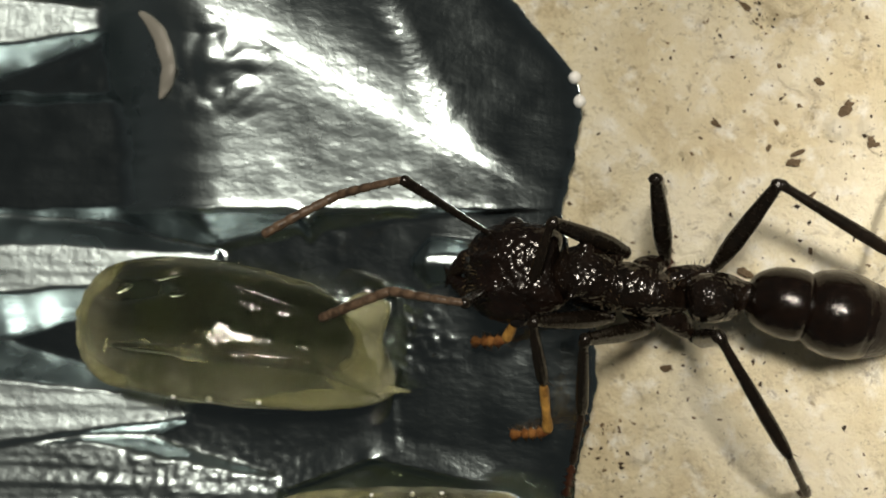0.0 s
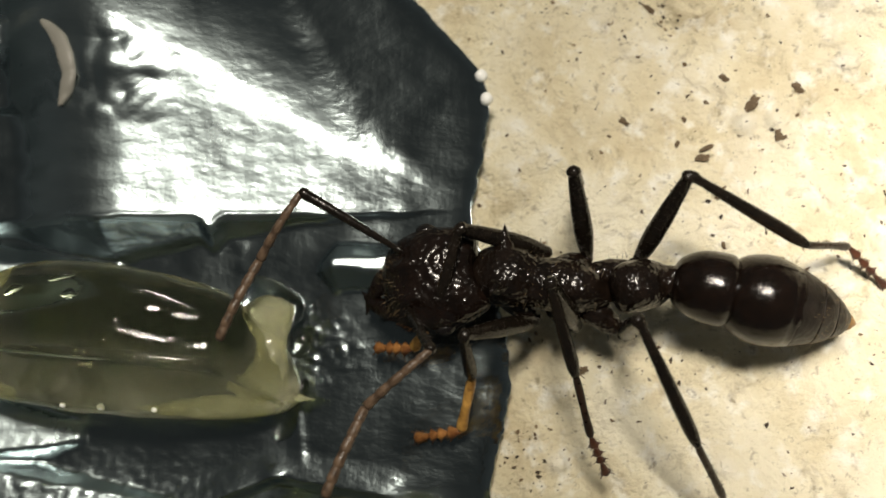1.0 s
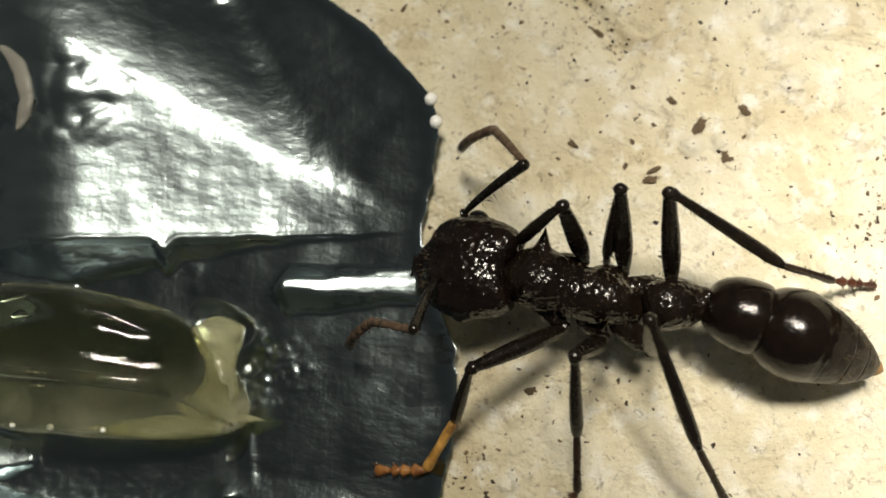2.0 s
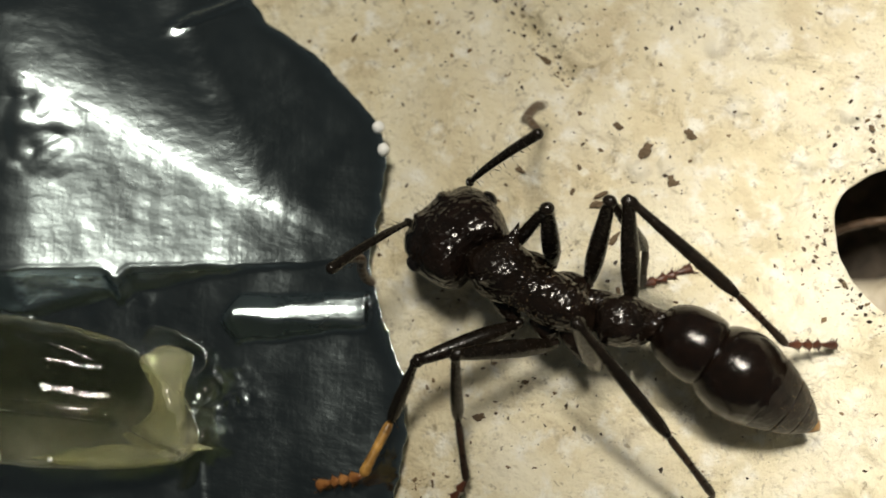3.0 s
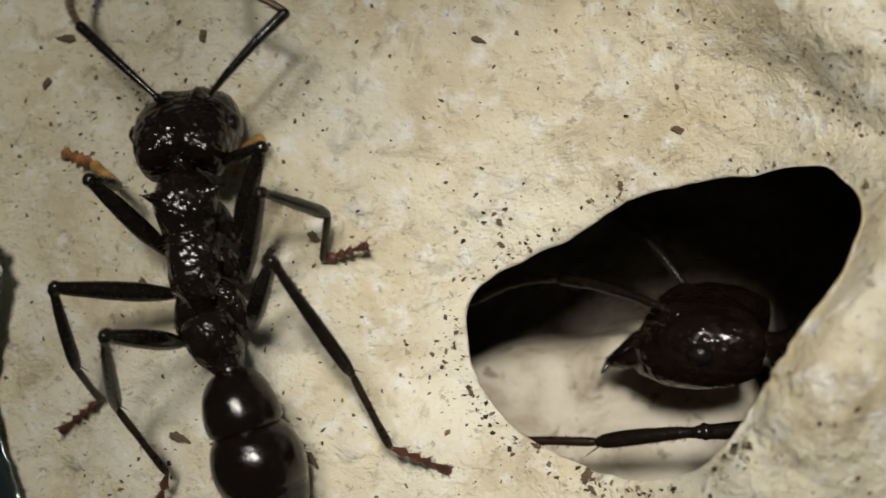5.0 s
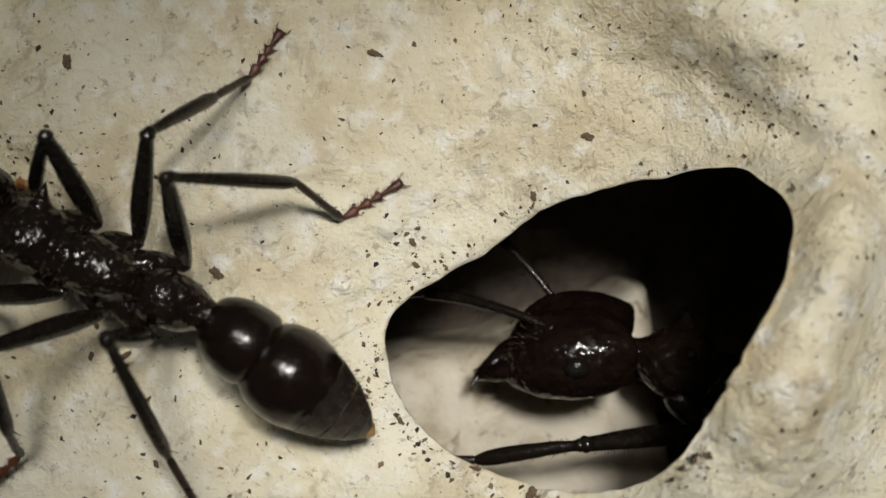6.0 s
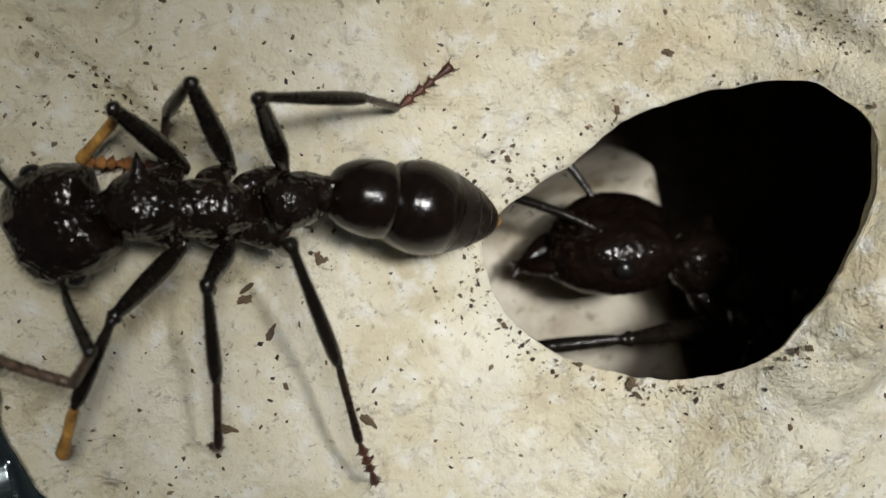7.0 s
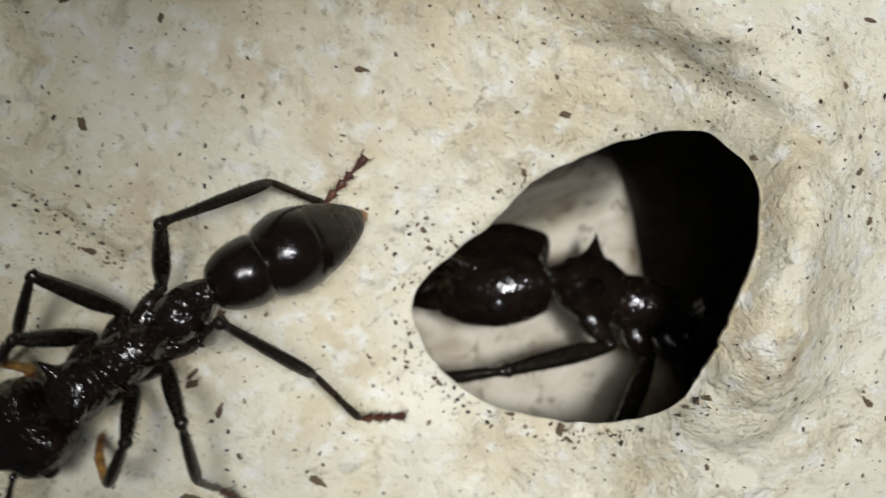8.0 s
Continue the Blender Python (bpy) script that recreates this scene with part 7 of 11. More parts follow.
    walk(ant_parts["foot_R1"], [(0, bone(3.96, 3.28, -0.42, 5.49, 3.77, -1.92)), (0.167, bone(3.89, 3.36, -0.33, 5.33, 3.86, -1.91)), (0.333, bone(3.79, 3.46, -0.21, 5.11, 3.98, -1.89)), (0.5, bone(3.75, 3.52, -0.18, 5, 4.06, -1.91)), (0.667, bone(3.98, 3.53, -0.35, 5.35, 3.96, -2.02)), (0.833, bone(4.39, 3.46, -0.64, 5.99, 3.7, -2.13)), (1, bone(4.62, 3.3, -0.87, 6.4, 3.44, -2.16)), (1.167, bone(4.41, 2.37, -1.36, 6.36, 2.61, -2.33)), (1.333, bone(3.67, 0.33, -2.03, 5.75, 0.76, -2.6)), (1.5, bone(3.02, -0.91, -2.24, 5.12, -0.39, -2.61)), (1.667, bone(2.88, -1.05, -2.22, 4.98, -0.54, -2.65)), (1.833, bone(2.81, -1.13, -2.2, 4.88, -0.66, -2.77)), (2, bone(2.78, -1.16, -2.16, 4.79, -0.75, -2.95)), (2.167, bone(2.79, -1.16, -2.11, 4.71, -0.82, -3.14)), (2.333, bone(2.82, -1.13, -2.06, 4.61, -0.88, -3.3)), (2.5, bone(2.84, -1.09, -2, 4.52, -0.9, -3.42)), (2.667, bone(2.85, -1.06, -1.95, 4.44, -0.92, -3.46)), (2.833, bone(2.82, -1.05, -1.91, 4.39, -0.91, -3.45)), (3, bone(2.74, -1.15, -1.99, 4.37, -0.92, -3.45)), (3.167, bone(2.54, -1.16, -1.94, 4.12, -0.97, -3.46)), (3.333, bone(2.24, -1.09, -1.81, 3.73, -0.96, -3.43)), (3.5, bone(2.1, -1.1, -1.71, 3.53, -1, -3.39)), (3.667, bone(2.17, -1.22, -1.76, 3.67, -1.09, -3.36)), (3.833, bone(2.31, -1.38, -1.89, 3.95, -1.16, -3.34)), (4, bone(2.52, -1.54, -2.03, 4.23, -1.27, -3.4)), (4.167, bone(3.07, -2.29, -2.26, 4.91, -2.23, -3.47)), (4.333, bone(3.37, -3.58, -2.08, 4.93, -3.92, -3.59)), (4.5, bone(3.47, -3.88, -1.84, 4.76, -4.41, -3.54)), (4.667, bone(3.63, -3.63, -2.08, 5.24, -3.46, -3.57)), (4.833, bone(3.85, -3.11, -2.45, 4, -1.21, -3.55)), (5, bone(4.1, -2.63, -2.62, 3.38, -0.78, -3.57)), (5.167, bone(4.46, -2.31, -2.54, 2.78, -1.33, -3.57)), (5.333, bone(4.45, -2.13, -2.57, 2.71, -1.27, -3.59)), (5.5, bone(4.29, -1.96, -2.6, 2.64, -0.9, -3.6)), (5.667, bone(4.01, -1.8, -2.62, 3.28, -0.33, -4.09)), (5.833, bone(3.67, -1.65, -2.64, 5.08, -0.21, -3.52)), (6, bone(3.31, -1.51, -2.66, 5.2, -0.77, -3.53)), (6.167, bone(3.02, -1.4, -2.68, 4.99, -0.87, -3.49)), (6.333, bone(2.83, -1.31, -2.7, 4.83, -0.82, -3.47)), (6.5, bone(2.81, -1.35, -2.75, 4.82, -0.83, -3.48)), (6.667, bone(3.22, -1.42, -2.95, 5.22, -0.65, -3.43)), (6.833, bone(3.71, -1.27, -2.61, 1.74, -0.91, -3.53)), (7, bone(3.74, -1.41, -2.31, 1.9, -1.38, -3.51)), (7.167, bone(3.52, -1.21, -2.74, 1.47, -0.97, -3.48)), (7.333, bone(2.88, -1.14, -3.18, 5.01, -0.66, -3.43)), (7.5, bone(2.71, -1.24, -3, 4.83, -0.85, -3.43)), (7.667, bone(2.91, -1.34, -2.74, 4.95, -0.79, -3.37)), (7.833, bone(3.04, -1.5, -2.41, 4.87, -0.81, -3.43)), (8, bone(3.1, -1.63, -2.16, 4.71, -0.85, -3.43))])
    walk(ant_parts["femur_R2"], [(0, bone(-1.6, -1.4, -1.2, -0.54, -4.34, 2.17)), (0.167, bone(-1.6, -1.4, -1.2, -0.55, -4.29, 2.22)), (0.333, bone(-1.6, -1.4, -1.2, -0.56, -4.22, 2.28)), (0.5, bone(-1.6, -1.4, -1.2, -0.58, -4.16, 2.34)), (0.667, bone(-1.6, -1.4, -1.2, -0.63, -4.1, 2.4)), (0.833, bone(-1.6, -1.4, -1.2, -0.7, -4.05, 2.45)), (1, bone(-1.6, -1.4, -1.2, -0.73, -4.02, 2.48)), (1.167, bone(-1.6, -1.4, -1.2, -0.71, -4.01, 2.48)), (1.333, bone(-1.6, -1.4, -1.2, -0.68, -4, 2.48)), (1.5, bone(-1.6, -1.4, -1.2, -0.66, -3.99, 2.48)), (1.667, bone(-1.6, -1.4, -1.2, -0.68, -3.95, 2.51)), (1.833, bone(-1.6, -1.4, -1.2, -0.73, -3.87, 2.58)), (2, bone(-1.6, -1.4, -1.2, -0.8, -3.75, 2.67)), (2.167, bone(-1.6, -1.4, -1.2, -0.89, -3.62, 2.77)), (2.333, bone(-1.6, -1.4, -1.2, -0.98, -3.49, 2.85)), (2.5, bone(-1.6, -1.4, -1.2, -1.07, -3.37, 2.92)), (2.667, bone(-1.6, -1.4, -1.2, -1.15, -3.3, 2.97)), (2.833, bone(-1.6, -1.4, -1.2, -1.21, -3.32, 2.96)), (3, bone(-1.6, -1.4, -1.2, -1.26, -3.96, 2.61)), (3.167, bone(-1.6, -1.4, -1.2, -1.18, -4.15, 2.46)), (3.333, bone(-1.6, -1.4, -1.2, -1.02, -4.27, 2.35)), (3.5, bone(-1.6, -1.4, -1.2, -0.87, -4.39, 2.22)), (3.667, bone(-1.6, -1.4, -1.2, -0.78, -4.63, 1.97)), (3.833, bone(-1.6, -1.4, -1.2, -0.7, -4.87, 1.68)), (4, bone(-1.6, -1.4, -1.2, -0.58, -4.97, 1.52)), (4.167, bone(-1.6, -1.4, -1.2, -0.16, -4.79, 1.55)), (4.333, bone(-1.6, -1.4, -1.2, 0.46, -4.4, 1.61)), (4.5, bone(-1.6, -1.4, -1.2, 0.78, -4.07, 1.69)), (4.667, bone(-1.6, -1.4, -1.2, 0.78, -3.87, 1.86)), (4.833, bone(-1.6, -1.4, -1.2, 0.74, -3.67, 2.04)), (5, bone(-1.6, -1.4, -1.2, 0.72, -3.58, 2.12)), (5.167, bone(-1.6, -1.4, -1.2, 0.94, -4.67, 0.8)), (5.333, bone(-1.6, -1.4, -1.2, 0.87, -4.76, 0.74)), (5.5, bone(-1.6, -1.4, -1.2, 0.6, -4.83, 0.94)), (5.667, bone(-1.6, -1.4, -1.2, 0.15, -4.89, 1.23)), (5.833, bone(-1.6, -1.4, -1.2, -0.41, -4.89, 1.55)), (6, bone(-1.6, -1.4, -1.2, -0.97, -4.8, 1.84)), (6.167, bone(-1.6, -1.4, -1.2, -1.4, -4.64, 2.06)), (6.333, bone(-1.6, -1.4, -1.2, -1.62, -4.46, 2.24)), (6.5, bone(-1.6, -1.4, -1.2, -1.71, -4.13, 2.5)), (6.667, bone(-1.6, -1.4, -1.2, -1.29, -4.2, 2.44)), (6.833, bone(-1.6, -1.4, -1.2, -0.5, -4.25, 2.24)), (7, bone(-1.6, -1.4, -1.2, -0.1, -4.24, 2.09)), (7.167, bone(-1.6, -1.4, -1.2, -0.4, -4.22, 2.23)), (7.333, bone(-1.6, -1.4, -1.2, -0.98, -4.14, 2.45)), (7.5, bone(-1.6, -1.4, -1.2, -1.3, -4.07, 2.53)), (7.667, bone(-1.6, -1.4, -1.2, -1.13, -4.22, 2.41)), (7.833, bone(-1.6, -1.4, -1.2, -0.8, -4.48, 2.12)), (8, bone(-1.6, -1.4, -1.2, -0.56, -4.65, 1.88))])
    walk(ant_parts["tibia_R2"], [(0, bone(-0.54, -4.34, 2.17, -0.85, -4.04, -1.8)), (0.167, bone(-0.55, -4.29, 2.22, -0.87, -4.04, -1.76)), (0.333, bone(-0.56, -4.22, 2.28, -0.89, -4.03, -1.7)), (0.5, bone(-0.58, -4.16, 2.34, -0.92, -4.03, -1.64)), (0.667, bone(-0.63, -4.1, 2.4, -0.93, -4.09, -1.59)), (0.833, bone(-0.7, -4.05, 2.45, -0.89, -4.17, -1.54)), (1, bone(-0.73, -4.02, 2.48, -0.79, -4.2, -1.52)), (1.167, bone(-0.71, -4.01, 2.48, -0.5, -3.39, -1.46)), (1.333, bone(-0.68, -4, 2.48, -0.1, -1.86, -0.85)), (1.5, bone(-0.66, -3.99, 2.48, 0.05, -1.23, -0.32)), (1.667, bone(-0.68, -3.95, 2.51, -0.05, -1.27, -0.38)), (1.833, bone(-0.73, -3.87, 2.58, -0.34, -1.41, -0.55)), (2, bone(-0.8, -3.75, 2.67, -0.8, -1.7, -0.76)), (2.167, bone(-0.89, -3.62, 2.77, -1.35, -2.12, -0.91)), (2.333, bone(-0.98, -3.49, 2.85, -1.91, -2.59, -0.93)), (2.5, bone(-1.07, -3.37, 2.92, -2.35, -2.98, -0.85)), (2.667, bone(-1.15, -3.3, 2.97, -2.66, -3.22, -0.74)), (2.833, bone(-1.21, -3.32, 2.96, -2.82, -3.3, -0.7)), (3, bone(-1.26, -3.96, 2.61, -2.91, -3.62, -1.02)), (3.167, bone(-1.18, -4.15, 2.46, -2.85, -4.53, -1.15)), (3.333, bone(-1.02, -4.27, 2.35, -2.54, -6, -0.92)), (3.5, bone(-0.87, -4.39, 2.22, -2.25, -6.77, -0.69)), (3.667, bone(-0.78, -4.63, 1.97, -2.2, -7.04, -0.89)), (3.833, bone(-0.7, -4.87, 1.68, -2.18, -7.3, -1.13)), (4, bone(-0.58, -4.97, 1.52, -2.1, -7.4, -1.27)), (4.167, bone(-0.16, -4.79, 1.55, -1.58, -7.21, -1.3)), (4.333, bone(0.46, -4.4, 1.61, -0.77, -6.76, -1.37)), (4.5, bone(0.78, -4.07, 1.69, -0.24, -6.35, -1.43)), (4.667, bone(0.78, -3.87, 1.86, -0.11, -5.87, -1.48)), (4.833, bone(0.74, -3.67, 2.04, 0, -5.24, -1.56)), (5, bone(0.72, -3.58, 2.12, 0.22, -4.93, -1.61)), (5.167, bone(0.94, -4.67, 0.8, 1.77, -7.92, -1.38)), (5.333, bone(0.87, -4.76, 0.74, 1.72, -8.07, -1.34)), (5.5, bone(0.6, -4.83, 0.94, 1.2, -8.05, -1.35)), (5.667, bone(0.15, -4.89, 1.23, 0.36, -7.93, -1.36)), (5.833, bone(-0.41, -4.89, 1.55, -0.67, -7.66, -1.32)), (6, bone(-0.97, -4.8, 1.84, -1.7, -7.26, -1.23)), (6.167, bone(-1.4, -4.64, 2.06, -2.5, -6.86, -1.08)), (6.333, bone(-1.62, -4.46, 2.24, -2.96, -6.6, -0.86)), (6.5, bone(-1.71, -4.13, 2.5, -3.22, -6.5, -0.35)), (6.667, bone(-1.29, -4.2, 2.44, -2.39, -5.87, -1.03)), (6.833, bone(-0.5, -4.25, 2.24, -0.44, -4.09, -1.76)), (7, bone(-0.1, -4.24, 2.09, 0.69, -3.22, -1.69)), (7.167, bone(-0.4, -4.22, 2.23, 0.62, -3.32, -1.53)), (7.333, bone(-0.98, -4.14, 2.45, 0.21, -3.43, -1.31)), (7.5, bone(-1.3, -4.07, 2.53, 0.1, -3.48, -1.17)), (7.667, bone(-1.13, -4.22, 2.41, 0.7, -3.42, -1.06)), (7.833, bone(-0.8, -4.48, 2.12, 1.58, -3.27, -0.86)), (8, bone(-0.56, -4.65, 1.88, 2.15, -3.17, -0.66))])
    walk(ant_parts["basitarsus_R2"], [(0, bone(-0.85, -4.04, -1.8, -1.49, -2.28, -3.46)), (0.167, bone(-0.87, -4.04, -1.76, -1.59, -2.03, -3.06)), (0.333, bone(-0.89, -4.03, -1.7, -1.69, -1.77, -2.41)), (0.5, bone(-0.92, -4.03, -1.64, -1.73, -1.69, -1.97)), (0.667, bone(-0.93, -4.09, -1.59, -1.71, -1.73, -1.79)), (0.833, bone(-0.89, -4.17, -1.54, -1.62, -1.78, -1.66)), (1, bone(-0.79, -4.2, -1.52, -1.44, -1.79, -1.6)), (1.167, bone(-0.5, -3.39, -1.46, -1.02, -1.12, -2.38)), (1.333, bone(-0.1, -1.86, -0.85, -0.16, -1.17, -3.25)), (1.5, bone(0.05, -1.23, -0.32, 0.19, -1.35, -2.82)), (1.667, bone(-0.05, -1.27, -0.38, 0.07, -1.33, -2.88)), (1.833, bone(-0.34, -1.41, -0.55, -0.28, -1.34, -3.05)), (2, bone(-0.8, -1.7, -0.76, -0.82, -1.42, -3.24)), (2.167, bone(-1.35, -2.12, -0.91, -1.47, -1.61, -3.36)), (2.333, bone(-1.91, -2.59, -0.93, -2.12, -1.85, -3.31)), (2.5, bone(-2.35, -2.98, -0.85, -2.64, -2.06, -3.15)), (2.667, bone(-2.66, -3.22, -0.74, -2.99, -2.18, -2.99)), (2.833, bone(-2.82, -3.3, -0.7, -3.17, -2.24, -2.94)), (3, bone(-2.91, -3.62, -1.02, -3.27, -2.67, -3.3)), (3.167, bone(-2.85, -4.53, -1.15, -3.74, -3.82, -3.38)), (3.333, bone(-2.54, -6, -0.92, -3.16, -6.49, -3.29)), (3.5, bone(-2.25, -6.77, -0.69, -2.93, -7.64, -2.93)), (3.667, bone(-2.2, -7.04, -0.89, -2.8, -7.83, -3.18)), (3.833, bone(-2.18, -7.3, -1.13, -2.63, -7.9, -3.52)), (4, bone(-2.1, -7.4, -1.27, -2.76, -8.28, -3.52)), (4.167, bone(-1.58, -7.21, -1.3, -2.64, -7.8, -3.49)), (4.333, bone(-0.77, -6.76, -1.37, -0.34, -5.51, -3.49)), (4.5, bone(-0.24, -6.35, -1.43, 0.26, -5.02, -3.49)), (4.667, bone(-0.11, -5.87, -1.48, -0.29, -4.39, -3.49)), (4.833, bone(0, -5.24, -1.56, -1.06, -4.14, -3.54)), (5, bone(0.22, -4.93, -1.61, -1.14, -3.95, -3.46)), (5.167, bone(1.77, -7.92, -1.38, 2.18, -9.5, -3.27)), (5.333, bone(1.72, -8.07, -1.34, 2.15, -9.61, -3.26)), (5.5, bone(1.2, -8.05, -1.35, 1.51, -9.57, -3.32)), (5.667, bone(0.36, -7.93, -1.36, 0.5, -9.52, -3.28)), (5.833, bone(-0.67, -7.66, -1.32, -0.76, -9.21, -3.28)), (6, bone(-1.7, -7.26, -1.23, -2, -8.65, -3.28)), (6.167, bone(-2.5, -6.86, -1.08, -2.97, -8.11, -3.2)), (6.333, bone(-2.96, -6.6, -0.86, -3.59, -7.84, -2.94)), (6.5, bone(-3.22, -6.5, -0.35, -3.99, -7.87, -2.3)), (6.667, bone(-2.39, -5.87, -1.03, -3.14, -6.54, -3.31)), (6.833, bone(-0.44, -4.09, -1.76, -0.87, -2.31, -3.46)), (7, bone(0.69, -3.22, -1.69, 0.87, -1.4, -3.4)), (7.167, bone(0.62, -3.32, -1.53, 1.37, -1.71, -3.29)), (7.333, bone(0.21, -3.43, -1.31, 1.6, -2.36, -3.09)), (7.5, bone(0.1, -3.48, -1.17, 1.79, -2.78, -2.88)), (7.667, bone(0.7, -3.42, -1.06, 2.46, -2.79, -2.72)), (7.833, bone(1.58, -3.27, -0.86, 3.41, -2.69, -2.46)), (8, bone(2.15, -3.17, -0.66, 4.02, -2.61, -2.22))])
    walk(ant_parts["foot_R2"], [(0, bone(-1.49, -2.28, -3.46, -2.09, -0.17, -3.55)), (0.167, bone(-1.59, -2.03, -3.06, -2.21, 0.03, -3.55)), (0.333, bone(-1.69, -1.77, -2.41, -2.3, 0, -3.57)), (0.5, bone(-1.73, -1.69, -1.97, -2.24, -0.25, -3.56)), (0.667, bone(-1.71, -1.73, -1.79, -2.12, -0.47, -3.56)), (0.833, bone(-1.62, -1.78, -1.66, -1.92, -0.68, -3.54)), (1, bone(-1.44, -1.79, -1.6, -1.66, -0.71, -3.5)), (1.167, bone(-1.02, -1.12, -2.38, -0.93, 0.78, -3.49)), (1.333, bone(-0.16, -1.17, -3.25, 0.65, 0.85, -3.53)), (1.5, bone(0.19, -1.35, -2.82, 1.25, 0.43, -3.56)), (1.667, bone(0.07, -1.33, -2.88, 1.19, 0.42, -3.58)), (1.833, bone(-0.28, -1.34, -3.05, 1.07, 0.31, -3.58)), (2, bone(-0.82, -1.42, -3.24, 1.23, -0.66, -3.52)), (2.167, bone(-1.47, -1.61, -3.36, -1.13, -3.76, -3.61)), (2.333, bone(-2.12, -1.85, -3.31, -2.57, -3.99, -3.52)), (2.5, bone(-2.64, -2.06, -3.15, -3.36, -4.11, -3.47)), (2.667, bone(-2.99, -2.18, -2.99, -3.89, -4.12, -3.5)), (2.833, bone(-3.17, -2.24, -2.94, -4.28, -4.05, -3.51)), (3, bone(-3.27, -2.67, -3.3, -4.67, -4.34, -3.57)), (3.167, bone(-3.74, -3.82, -3.38, -4.84, -5.71, -3.6)), (3.333, bone(-3.16, -6.49, -3.29, -3.58, -8.62, -3.64)), (3.5, bone(-2.93, -7.64, -2.93, -2.98, -9.73, -3.61)), (3.667, bone(-2.8, -7.83, -3.18, -2.98, -9.99, -3.56)), (3.833, bone(-2.63, -7.9, -3.52, -3.04, -10.07, -3.56)), (4, bone(-2.76, -8.28, -3.52, -3.28, -10.41, -3.38)), (4.167, bone(-2.64, -7.8, -3.49, -3.13, -9.93, -3.28)), (4.333, bone(-0.34, -5.51, -3.49, -0.77, -7.65, -3.23)), (4.5, bone(0.26, -5.02, -3.49, -0.08, -7.17, -3.17)), (4.667, bone(-0.29, -4.39, -3.49, -0.53, -6.53, -3.02)), (4.833, bone(-1.06, -4.14, -3.54, -1.17, -6.24, -2.88)), (5, bone(-1.14, -3.95, -3.46, -1.08, -6.02, -2.72)), (5.167, bone(2.18, -9.5, -3.27, 2.53, -11.66, -3.09)), (5.333, bone(2.15, -9.61, -3.26, 2.47, -11.78, -3.21)), (5.5, bone(1.51, -9.57, -3.32, 1.73, -11.76, -3.32)), (5.667, bone(0.5, -9.52, -3.28, 0.55, -11.72, -3.29)), (5.833, bone(-0.76, -9.21, -3.28, -0.9, -11.4, -3.29)), (6, bone(-2, -8.65, -3.28, -2.31, -10.83, -3.22)), (6.167, bone(-2.97, -8.11, -3.2, -3.39, -10.27, -3.22)), (6.333, bone(-3.59, -7.84, -2.94, -4.04, -9.98, -3.18)), (6.5, bone(-3.99, -7.87, -2.3, -4.36, -9.85, -3.17)), (6.667, bone(-3.14, -6.54, -3.31, -2.92, -8.73, -3.39)), (6.833, bone(-0.87, -2.31, -3.46, 1.19, -3.09, -3.54)), (7, bone(0.87, -1.4, -3.4, 3.06, -1.22, -3.53)), (7.167, bone(1.37, -1.71, -3.29, 3.55, -1.61, -3.49)), (7.333, bone(1.6, -2.36, -3.09, 3.77, -2.39, -3.46)), (7.5, bone(1.79, -2.78, -2.88, 3.9, -2.93, -3.45)), (7.667, bone(2.46, -2.79, -2.72, 4.51, -3.06, -3.48)), (7.833, bone(3.41, -2.69, -2.46, 5.33, -3.07, -3.46)), (8, bone(4.02, -2.61, -2.22, 5.79, -3.06, -3.45))])
